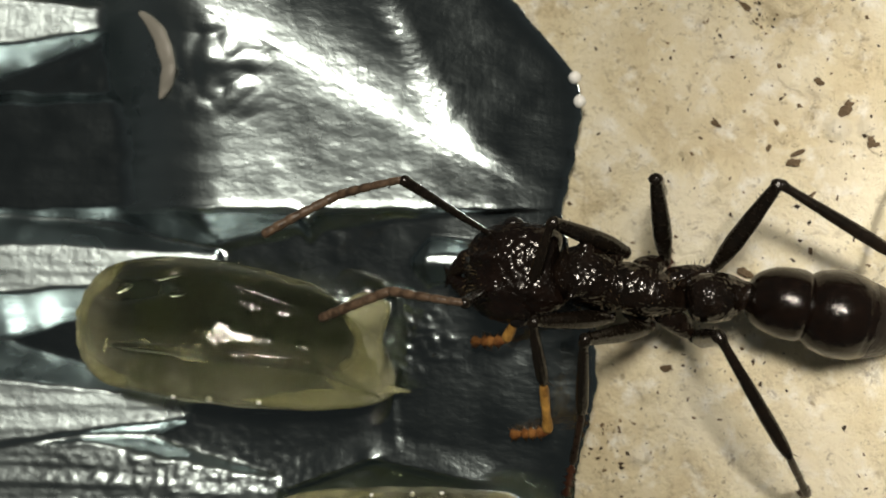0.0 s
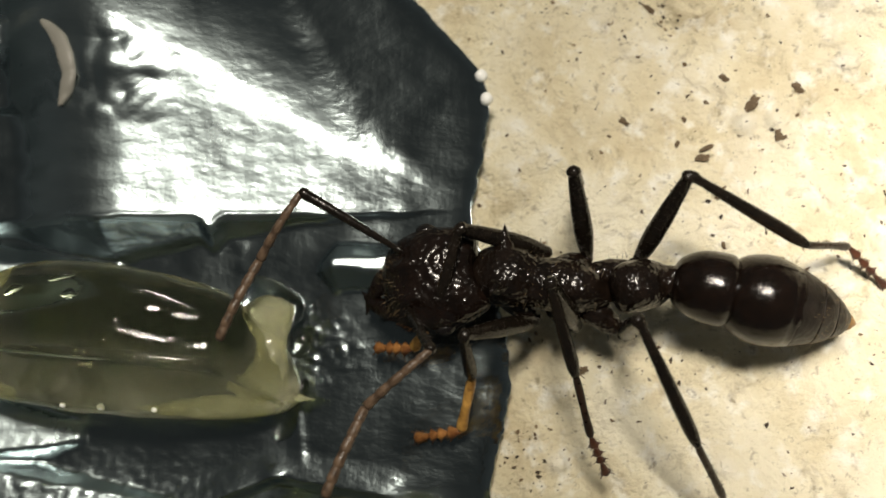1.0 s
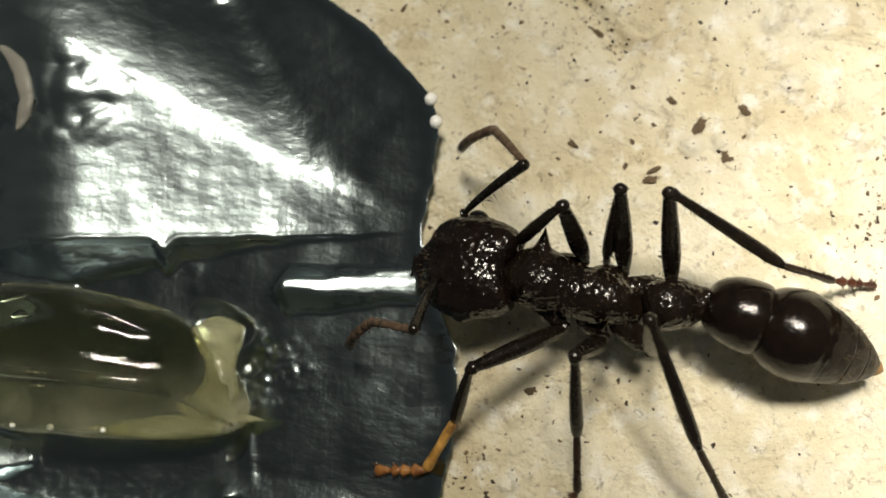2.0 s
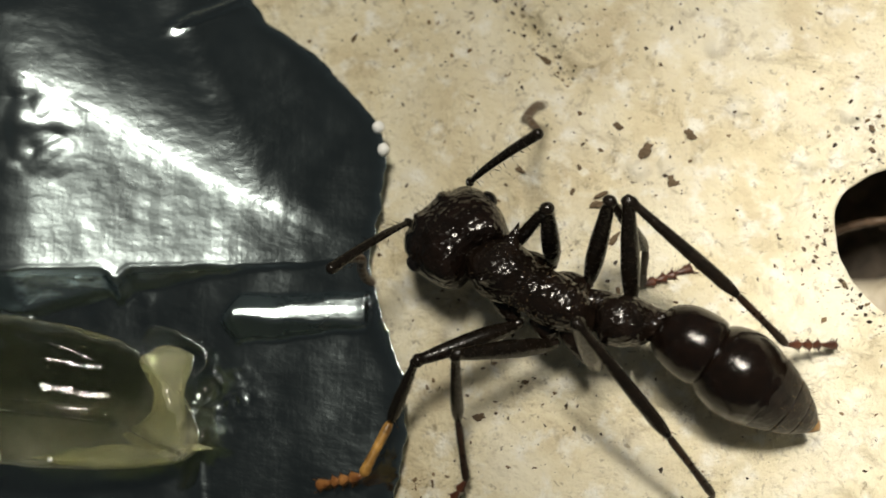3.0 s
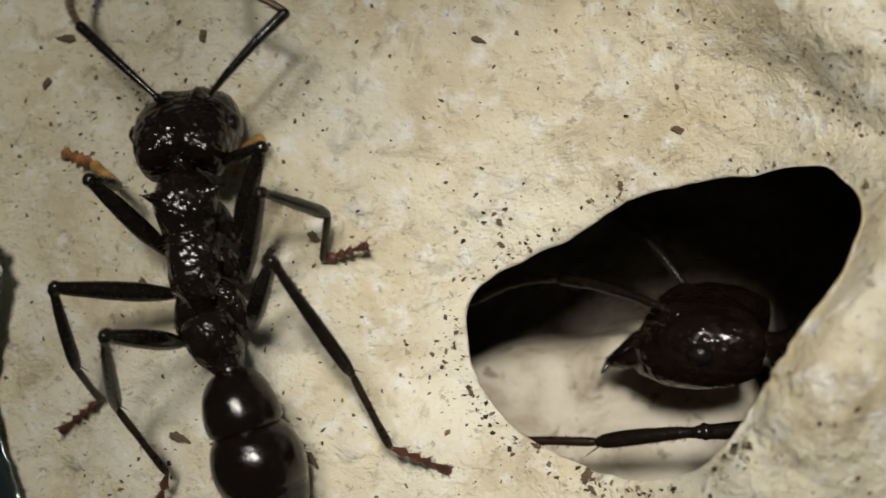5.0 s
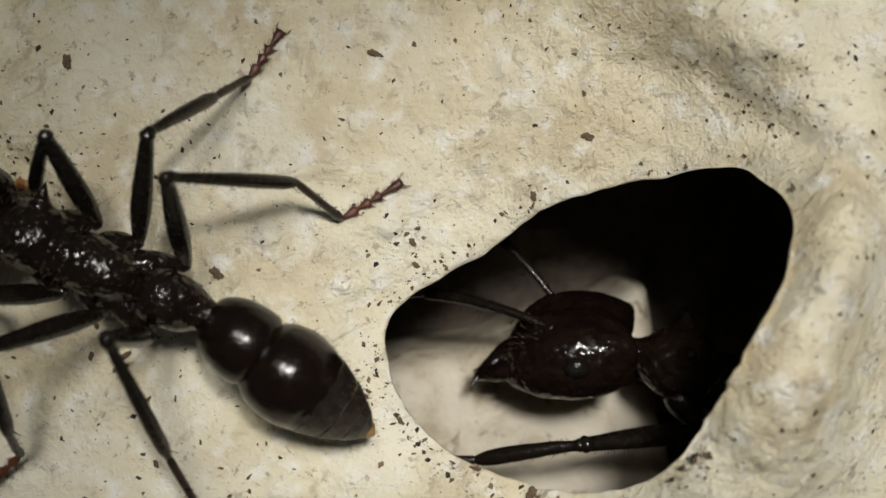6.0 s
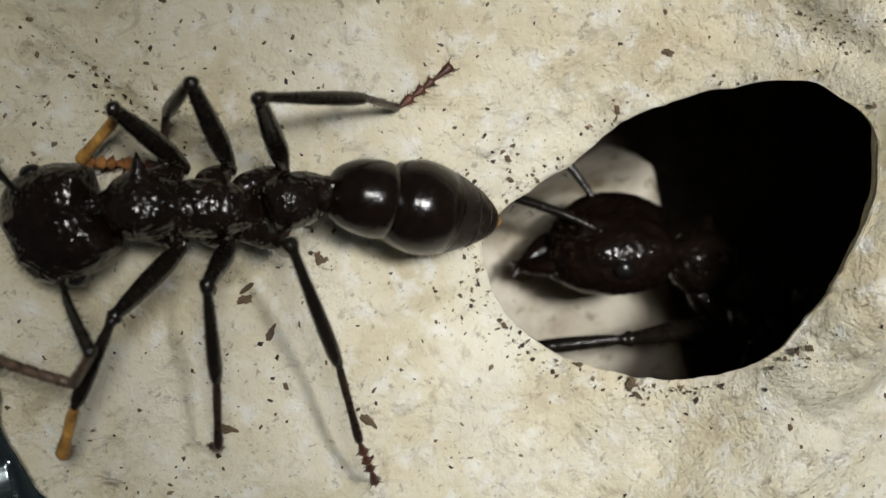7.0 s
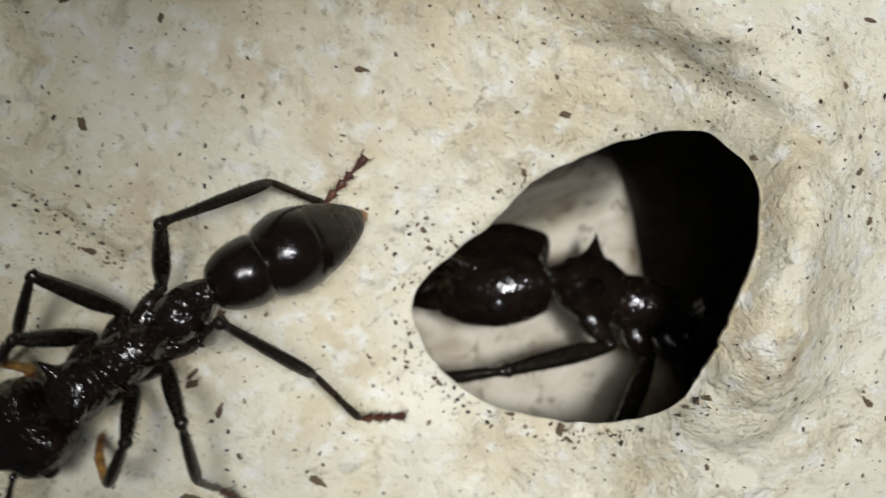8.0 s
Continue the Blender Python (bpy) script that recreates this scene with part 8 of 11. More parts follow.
    walk(ant_parts["femur_R3"], [(0, bone(-3.5, -1.4, -1.1, -5.05, -5.12, 1.86)), (0.167, bone(-3.5, -1.4, -1.1, -5.05, -5.08, 1.91)), (0.333, bone(-3.5, -1.4, -1.1, -5.05, -5.02, 1.98)), (0.5, bone(-3.5, -1.4, -1.1, -5.05, -4.95, 2.06)), (0.667, bone(-3.5, -1.4, -1.1, -5.04, -4.8, 2.22)), (0.833, bone(-3.5, -1.4, -1.1, -5.01, -4.59, 2.44)), (1, bone(-3.5, -1.4, -1.1, -4.95, -4.4, 2.63)), (1.167, bone(-3.5, -1.4, -1.1, -4.64, -4.28, 2.82)), (1.333, bone(-3.5, -1.4, -1.1, -4.07, -4.19, 3.01)), (1.5, bone(-3.5, -1.4, -1.1, -3.58, -4.12, 3.09)), (1.667, bone(-3.5, -1.4, -1.1, -3.23, -4.09, 3.11)), (1.833, bone(-3.5, -1.4, -1.1, -2.88, -4.04, 3.1)), (2, bone(-3.5, -1.4, -1.1, -2.55, -3.99, 3.07)), (2.167, bone(-3.5, -1.4, -1.1, -2.25, -3.94, 3.02)), (2.333, bone(-3.5, -1.4, -1.1, -2, -3.9, 2.96)), (2.5, bone(-3.5, -1.4, -1.1, -1.8, -3.87, 2.9)), (2.667, bone(-3.5, -1.4, -1.1, -1.68, -3.86, 2.85)), (2.833, bone(-3.5, -1.4, -1.1, -1.64, -3.9, 2.81)), (3, bone(-3.5, -1.4, -1.1, -1.84, -4.28, 2.63)), (3.167, bone(-3.5, -1.4, -1.1, -2.07, -4.43, 2.62)), (3.333, bone(-3.5, -1.4, -1.1, -2.33, -4.54, 2.61)), (3.5, bone(-3.5, -1.4, -1.1, -2.45, -4.6, 2.59)), (3.667, bone(-3.5, -1.4, -1.1, -2.43, -4.66, 2.54)), (3.833, bone(-3.5, -1.4, -1.1, -2.38, -4.71, 2.47)), (4, bone(-3.5, -1.4, -1.1, -2.31, -4.73, 2.43)), (4.167, bone(-3.5, -1.4, -1.1, -2.03, -4.61, 2.45)), (4.333, bone(-3.5, -1.4, -1.1, -1.59, -4.34, 2.47)), (4.5, bone(-3.5, -1.4, -1.1, -1.37, -4.13, 2.5)), (4.667, bone(-3.5, -1.4, -1.1, -1.44, -4, 2.64)), (4.833, bone(-3.5, -1.4, -1.1, -1.66, -3.88, 2.83)), (5, bone(-3.5, -1.4, -1.1, -1.96, -3.84, 2.98)), (5.167, bone(-3.5, -1.4, -1.1, -2.71, -4.11, 3.03)), (5.333, bone(-3.5, -1.4, -1.1, -2.75, -4.1, 3.04)), (5.5, bone(-3.5, -1.4, -1.1, -2.71, -4.04, 3.07)), (5.667, bone(-3.5, -1.4, -1.1, -2.65, -3.95, 3.12)), (5.833, bone(-3.5, -1.4, -1.1, -2.58, -3.84, 3.17)), (6, bone(-3.5, -1.4, -1.1, -2.52, -3.71, 3.22)), (6.167, bone(-3.5, -1.4, -1.1, -2.47, -3.57, 3.29)), (6.333, bone(-3.5, -1.4, -1.1, -2.46, -3.41, 3.36)), (6.5, bone(-3.5, -1.4, -1.1, -2.47, -3.2, 3.45)), (6.667, bone(-3.5, -1.4, -1.1, -2.41, -3.35, 3.37)), (6.833, bone(-3.5, -1.4, -1.1, -2.31, -3.63, 3.22)), (7, bone(-3.5, -1.4, -1.1, -2.26, -3.78, 3.12)), (7.167, bone(-3.5, -1.4, -1.1, -2.56, -3.81, 3.18)), (7.333, bone(-3.5, -1.4, -1.1, -3.23, -3.83, 3.26)), (7.5, bone(-3.5, -1.4, -1.1, -3.92, -3.82, 3.26)), (7.667, bone(-3.5, -1.4, -1.1, -4.61, -3.74, 3.18)), (7.833, bone(-3.5, -1.4, -1.1, -5.32, -3.58, 3.01)), (8, bone(-3.5, -1.4, -1.1, -5.8, -3.44, 2.84))])
    walk(ant_parts["tibia_R3"], [(0, bone(-5.05, -5.12, 1.86, -10.07, -3.47, 0.34)), (0.167, bone(-5.05, -5.08, 1.91, -10.08, -3.44, 0.41)), (0.333, bone(-5.05, -5.02, 1.98, -10.1, -3.41, 0.51)), (0.5, bone(-5.05, -4.95, 2.06, -10.11, -3.35, 0.62)), (0.667, bone(-5.04, -4.8, 2.22, -10.05, -3.22, 0.6)), (0.833, bone(-5.01, -4.59, 2.44, -9.89, -3.03, 0.45)), (1, bone(-4.95, -4.4, 2.63, -9.69, -2.87, 0.29)), (1.167, bone(-4.64, -4.28, 2.82, -9.25, -2.81, 0.21)), (1.333, bone(-4.07, -4.19, 3.01, -8.55, -2.8, 0.14)), (1.5, bone(-3.58, -4.12, 3.09, -8, -2.81, 0.1)), (1.667, bone(-3.23, -4.09, 3.11, -7.71, -2.85, 0.16)), (1.833, bone(-2.88, -4.04, 3.1, -7.46, -2.9, 0.28)), (2, bone(-2.55, -3.99, 3.07, -7.27, -2.95, 0.44)), (2.167, bone(-2.25, -3.94, 3.02, -7.11, -2.99, 0.62)), (2.333, bone(-2, -3.9, 2.96, -6.98, -3.04, 0.79)), (2.5, bone(-1.8, -3.87, 2.9, -6.88, -3.08, 0.93)), (2.667, bone(-1.68, -3.86, 2.85, -6.81, -3.12, 1.02)), (2.833, bone(-1.64, -3.9, 2.81, -6.78, -3.16, 1)), (3, bone(-1.84, -4.28, 2.63, -6.85, -3.4, 0.55)), (3.167, bone(-2.07, -4.43, 2.62, -6.93, -3.57, 0.19)), (3.333, bone(-2.33, -4.54, 2.61, -6.99, -3.72, -0.2)), (3.5, bone(-2.45, -4.6, 2.59, -6.95, -3.85, -0.48)), (3.667, bone(-2.43, -4.66, 2.54, -6.85, -3.95, -0.66)), (3.833, bone(-2.38, -4.71, 2.47, -6.74, -4.06, -0.82)), (4, bone(-2.31, -4.73, 2.43, -6.62, -4.16, -0.93)), (4.167, bone(-2.03, -4.61, 2.45, -6.3, -4.3, -1)), (4.333, bone(-1.59, -4.34, 2.47, -5.83, -4.47, -1.05)), (4.5, bone(-1.37, -4.13, 2.5, -5.55, -4.64, -1.03)), (4.667, bone(-1.44, -4, 2.64, -5.59, -4.82, -0.88)), (4.833, bone(-1.66, -3.88, 2.83, -5.77, -4.98, -0.65)), (5, bone(-1.96, -3.84, 2.98, -6.06, -5.06, -0.47)), (5.167, bone(-2.71, -4.11, 3.03, -7.04, -4.32, -0.36)), (5.333, bone(-2.75, -4.1, 3.04, -7.06, -4.31, -0.37)), (5.5, bone(-2.71, -4.04, 3.07, -6.88, -4.57, -0.47)), (5.667, bone(-2.65, -3.95, 3.12, -6.57, -4.95, -0.61)), (5.833, bone(-2.58, -3.84, 3.17, -6.18, -5.35, -0.71)), (6, bone(-2.52, -3.71, 3.22, -5.76, -5.66, -0.76)), (6.167, bone(-2.47, -3.57, 3.29, -5.45, -5.79, -0.77)), (6.333, bone(-2.46, -3.41, 3.36, -5.33, -5.67, -0.75)), (6.5, bone(-2.47, -3.2, 3.45, -5.39, -5.15, -0.78)), (6.667, bone(-2.41, -3.35, 3.37, -5.72, -4.79, -0.77)), (6.833, bone(-2.31, -3.63, 3.22, -6.17, -4.36, -0.64)), (7, bone(-2.26, -3.78, 3.12, -6.36, -4.01, -0.54)), (7.167, bone(-2.56, -3.81, 3.18, -6.54, -3.83, -0.62)), (7.333, bone(-3.23, -3.83, 3.26, -6.96, -3.7, -0.78)), (7.5, bone(-3.92, -3.82, 3.26, -7.52, -3.5, -0.9)), (7.667, bone(-4.61, -3.74, 3.18, -8.2, -3.11, -0.93)), (7.833, bone(-5.32, -3.58, 3.01, -8.93, -2.59, -1.02)), (8, bone(-5.8, -3.44, 2.84, -9.41, -2.19, -1.12))])
    walk(ant_parts["basitarsus_R3"], [(0, bone(-10.07, -3.47, 0.34, -10.02, -6.13, -1.62)), (0.167, bone(-10.08, -3.44, 0.41, -10.05, -6.08, -1.58)), (0.333, bone(-10.1, -3.41, 0.51, -10.09, -6, -1.53)), (0.5, bone(-10.11, -3.35, 0.62, -10.13, -5.88, -1.51)), (0.667, bone(-10.05, -3.22, 0.6, -10.55, -5.4, -1.83)), (0.833, bone(-9.89, -3.03, 0.45, -11.28, -4.33, -2.25)), (1, bone(-9.69, -2.87, 0.29, -11.58, -3.54, -2.33)), (1.167, bone(-9.25, -2.81, 0.21, -11.36, -3.31, -2.28)), (1.333, bone(-8.55, -2.8, 0.14, -10.85, -3.19, -2.19)), (1.5, bone(-8, -2.81, 0.1, -10.4, -3.16, -2.14)), (1.667, bone(-7.71, -2.85, 0.16, -10.07, -3.22, -2.11)), (1.833, bone(-7.46, -2.9, 0.28, -9.75, -3.29, -2.06)), (2, bone(-7.27, -2.95, 0.44, -9.44, -3.38, -2)), (2.167, bone(-7.11, -2.99, 0.62, -9.15, -3.47, -1.93)), (2.333, bone(-6.98, -3.04, 0.79, -8.88, -3.56, -1.85)), (2.5, bone(-6.88, -3.08, 0.93, -8.66, -3.64, -1.79)), (2.667, bone(-6.81, -3.12, 1.02, -8.51, -3.7, -1.75)), (2.833, bone(-6.78, -3.16, 1, -8.52, -3.68, -1.76)), (3, bone(-6.85, -3.4, 0.55, -9.33, -2.98, -1.58)), (3.167, bone(-6.93, -3.57, 0.19, -9.58, -3, -1.71)), (3.333, bone(-6.99, -3.72, -0.2, -9.72, -3.08, -1.93)), (3.5, bone(-6.95, -3.85, -0.48, -9.73, -3.13, -2.11)), (3.667, bone(-6.85, -3.95, -0.66, -9.64, -3.14, -2.23)), (3.833, bone(-6.74, -4.06, -0.82, -9.52, -3.16, -2.35)), (4, bone(-6.62, -4.16, -0.93, -9.42, -3.22, -2.41)), (4.167, bone(-6.3, -4.3, -1, -9.24, -3.62, -2.36)), (4.333, bone(-5.83, -4.47, -1.05, -8.92, -4.33, -2.19)), (4.5, bone(-5.55, -4.64, -1.03, -8.68, -4.88, -2.06)), (4.667, bone(-5.59, -4.82, -0.88, -8.64, -5.2, -2.08)), (4.833, bone(-5.77, -4.98, -0.65, -8.66, -5.46, -2.18)), (5, bone(-6.06, -5.06, -0.47, -8.85, -5.58, -2.16)), (5.167, bone(-7.04, -4.32, -0.36, -10.05, -4.25, -1.7)), (5.333, bone(-7.06, -4.31, -0.37, -10.04, -4.18, -1.79)), (5.5, bone(-6.88, -4.57, -0.47, -9.66, -4.41, -2.25)), (5.667, bone(-6.57, -4.95, -0.61, -8.96, -4.77, -2.88)), (5.833, bone(-6.18, -5.35, -0.71, -7.99, -5.16, -3.47)), (6, bone(-5.76, -5.66, -0.76, -7.42, -5.4, -3.61)), (6.167, bone(-5.45, -5.79, -0.77, -7.31, -5.39, -3.47)), (6.333, bone(-5.33, -5.67, -0.75, -7.19, -5.28, -3.45)), (6.5, bone(-5.39, -5.15, -0.78, -7.29, -5.4, -3.47)), (6.667, bone(-5.72, -4.79, -0.77, -7.63, -4.9, -3.47)), (6.833, bone(-6.17, -4.36, -0.64, -7.86, -4.3, -3.47)), (7, bone(-6.36, -4.01, -0.54, -7.98, -3.81, -3.41)), (7.167, bone(-6.54, -3.83, -0.62, -8.22, -3.45, -3.43)), (7.333, bone(-6.96, -3.7, -0.78, -8.81, -3.04, -3.43)), (7.5, bone(-7.52, -3.5, -0.9, -9.4, -2.54, -3.43)), (7.667, bone(-8.2, -3.11, -0.93, -9.87, -1.78, -3.45)), (7.833, bone(-8.93, -2.59, -1.02, -10.21, -0.79, -3.47)), (8, bone(-9.41, -2.19, -1.12, -10.38, -0.08, -3.47))])
    walk(ant_parts["foot_R3"], [(0, bone(-10.02, -6.13, -1.62, -10.53, -7.85, -3.63)), (0.167, bone(-10.05, -6.08, -1.58, -10.57, -7.76, -3.63)), (0.333, bone(-10.09, -6, -1.53, -10.63, -7.63, -3.62)), (0.5, bone(-10.13, -5.88, -1.51, -10.71, -7.44, -3.63)), (0.667, bone(-10.55, -5.4, -1.83, -11.97, -6.65, -3.75)), (0.833, bone(-11.28, -4.33, -2.25, -13.3, -3.69, -3.91)), (1, bone(-11.58, -3.54, -2.33, -13.46, -2.38, -3.87)), (1.167, bone(-11.36, -3.31, -2.28, -13.31, -2.33, -3.87)), (1.333, bone(-10.85, -3.19, -2.19, -12.87, -2.58, -3.88)), (1.5, bone(-10.4, -3.16, -2.14, -12.43, -2.91, -3.9)), (1.667, bone(-10.07, -3.22, -2.11, -12.09, -3.24, -3.91)), (1.833, bone(-9.75, -3.29, -2.06, -11.71, -3.61, -3.9)), (2, bone(-9.44, -3.38, -2, -11.28, -4, -3.88)), (2.167, bone(-9.15, -3.47, -1.93, -10.84, -4.38, -3.82)), (2.333, bone(-8.88, -3.56, -1.85, -10.42, -4.71, -3.75)), (2.5, bone(-8.66, -3.64, -1.79, -10.06, -4.97, -3.67)), (2.667, bone(-8.51, -3.7, -1.75, -9.82, -5.13, -3.62)), (2.833, bone(-8.52, -3.68, -1.76, -9.84, -5.13, -3.62)), (3, bone(-9.33, -2.98, -1.58, -11.07, -4.19, -3.25)), (3.167, bone(-9.58, -3, -1.71, -11.37, -4.25, -3.3)), (3.333, bone(-9.72, -3.08, -1.93, -11.53, -4.38, -3.45)), (3.5, bone(-9.73, -3.13, -2.11, -11.55, -4.48, -3.57)), (3.667, bone(-9.64, -3.14, -2.23, -11.47, -4.53, -3.65)), (3.833, bone(-9.52, -3.16, -2.35, -11.37, -4.59, -3.71)), (4, bone(-9.42, -3.22, -2.41, -11.26, -4.68, -3.75)), (4.167, bone(-9.24, -3.62, -2.36, -10.98, -5.15, -3.74)), (4.333, bone(-8.92, -4.33, -2.19, -10.47, -5.96, -3.69)), (4.5, bone(-8.68, -4.88, -2.06, -10.09, -6.58, -3.6)), (4.667, bone(-8.64, -5.2, -2.08, -10, -6.96, -3.62)), (4.833, bone(-8.66, -5.46, -2.18, -9.98, -7.26, -3.7)), (5, bone(-8.85, -5.58, -2.16, -10.15, -7.4, -3.67)), (5.167, bone(-10.05, -4.25, -1.7, -11.6, -5.66, -3.42)), (5.333, bone(-10.04, -4.18, -1.79, -11.61, -5.6, -3.45)), (5.5, bone(-9.66, -4.41, -2.25, -11.28, -6.04, -3.66)), (5.667, bone(-8.96, -4.77, -2.88, -10.59, -6.68, -3.86)), (5.833, bone(-7.99, -5.16, -3.47, -9.57, -7.3, -3.89)), (6, bone(-7.42, -5.4, -3.61, -8.89, -7.66, -3.53)), (6.167, bone(-7.31, -5.39, -3.47, -8.68, -7.67, -3.06)), (6.333, bone(-7.19, -5.28, -3.45, -8.54, -7.56, -2.95)), (6.5, bone(-7.29, -5.4, -3.47, -8.73, -7.62, -2.96)), (6.667, bone(-7.63, -4.9, -3.47, -9.27, -7.01, -3.1)), (6.833, bone(-7.86, -4.3, -3.47, -9.77, -6.21, -3.37)), (7, bone(-7.98, -3.81, -3.41, -10.06, -5.53, -3.42)), (7.167, bone(-8.22, -3.45, -3.43, -10.43, -5.01, -3.41)), (7.333, bone(-8.81, -3.04, -3.43, -11.1, -4.46, -3.28)), (7.5, bone(-9.4, -2.54, -3.43, -11.77, -3.8, -3.18)), (7.667, bone(-9.87, -1.78, -3.45, -12.35, -2.82, -3.14)), (7.833, bone(-10.21, -0.79, -3.47, -12.77, -1.57, -3.11)), (8, bone(-10.38, -0.08, -3.47, -12.98, -0.68, -3.07))])
    walk(ant_parts["femur_L1"], [(0, bone(0, 1.4, -1.15, 2.81, 2.11, 2.16)), (0.167, bone(0, 1.4, -1.15, 2.75, 2.17, 2.2)), (0.333, bone(0, 1.4, -1.15, 2.67, 2.26, 2.24)), (0.5, bone(0, 1.4, -1.15, 2.58, 2.36, 2.28)), (0.667, bone(0, 1.4, -1.15, 2.48, 2.45, 2.33)), (0.833, bone(0, 1.4, -1.15, 2.38, 2.56, 2.36)), (1, bone(0, 1.4, -1.15, 2.32, 2.68, 2.36)), (1.167, bone(0, 1.4, -1.15, 2.43, 2.86, 2.22)), (1.333, bone(0, 1.4, -1.15, 2.64, 3.1, 1.93)), (1.5, bone(0, 1.4, -1.15, 2.77, 3.34, 1.66)), (1.667, bone(0, 1.4, -1.15, 2.81, 3.58, 1.44)), (1.833, bone(0, 1.4, -1.15, 2.84, 3.85, 1.15)), (2, bone(0, 1.4, -1.15, 2.86, 4.1, 0.83)), (2.167, bone(0, 1.4, -1.15, 2.85, 4.32, 0.51)), (2.333, bone(0, 1.4, -1.15, 2.82, 4.49, 0.21)), (2.5, bone(0, 1.4, -1.15, 2.79, 4.61, -0.03)), (2.667, bone(0, 1.4, -1.15, 2.76, 4.68, -0.18)), (2.833, bone(0, 1.4, -1.15, 2.74, 4.71, -0.19)), (3, bone(0, 1.4, -1.15, 2.54, 4.69, 0.3)), (3.167, bone(0, 1.4, -1.15, 2.66, 4.18, 0.98)), (3.333, bone(0, 1.4, -1.15, 2.85, 3.15, 1.71)), (3.5, bone(0, 1.4, -1.15, 2.91, 2.51, 1.95)), (3.667, bone(0, 1.4, -1.15, 3.01, 2.45, 1.88)), (3.833, bone(0, 1.4, -1.15, 3.11, 2.42, 1.79)), (4, bone(0, 1.4, -1.15, 3.16, 2.41, 1.74)), (4.167, bone(0, 1.4, -1.15, 2.85, 2.76, 1.92)), (4.333, bone(0, 1.4, -1.15, 2.16, 3.38, 2.14)), (4.5, bone(0, 1.4, -1.15, 1.75, 3.67, 2.19)), (4.667, bone(0, 1.4, -1.15, 2.01, 3.51, 2.14)), (4.833, bone(0, 1.4, -1.15, 2.48, 3.16, 2.03)), (5, bone(0, 1.4, -1.15, 2.74, 2.8, 2)), (5.167, bone(0, 1.4, -1.15, 2.64, 2.42, 2.22)), (5.333, bone(0, 1.4, -1.15, 2.52, 2.41, 2.31)), (5.5, bone(0, 1.4, -1.15, 2.41, 2.44, 2.38)), (5.667, bone(0, 1.4, -1.15, 2.28, 2.49, 2.45)), (5.833, bone(0, 1.4, -1.15, 2.16, 2.57, 2.5)), (6, bone(0, 1.4, -1.15, 2.04, 2.67, 2.53)), (6.167, bone(0, 1.4, -1.15, 1.93, 2.78, 2.55)), (6.333, bone(0, 1.4, -1.15, 1.83, 2.92, 2.55)), (6.5, bone(0, 1.4, -1.15, 1.75, 3.25, 2.44)), (6.667, bone(0, 1.4, -1.15, 1.89, 3.42, 2.27)), (6.833, bone(0, 1.4, -1.15, 2.15, 3.55, 2.03)), (7, bone(0, 1.4, -1.15, 2.28, 3.59, 1.91)), (7.167, bone(0, 1.4, -1.15, 1.81, 3.41, 2.32)), (7.333, bone(0, 1.4, -1.15, 0.8, 2.93, 2.9)), (7.5, bone(0, 1.4, -1.15, 0.23, 2.56, 3.09)), (7.667, bone(0, 1.4, -1.15, 0.2, 2.46, 3.12)), (7.833, bone(0, 1.4, -1.15, 0.19, 2.39, 3.13)), (8, bone(0, 1.4, -1.15, 0.18, 2.34, 3.14))])
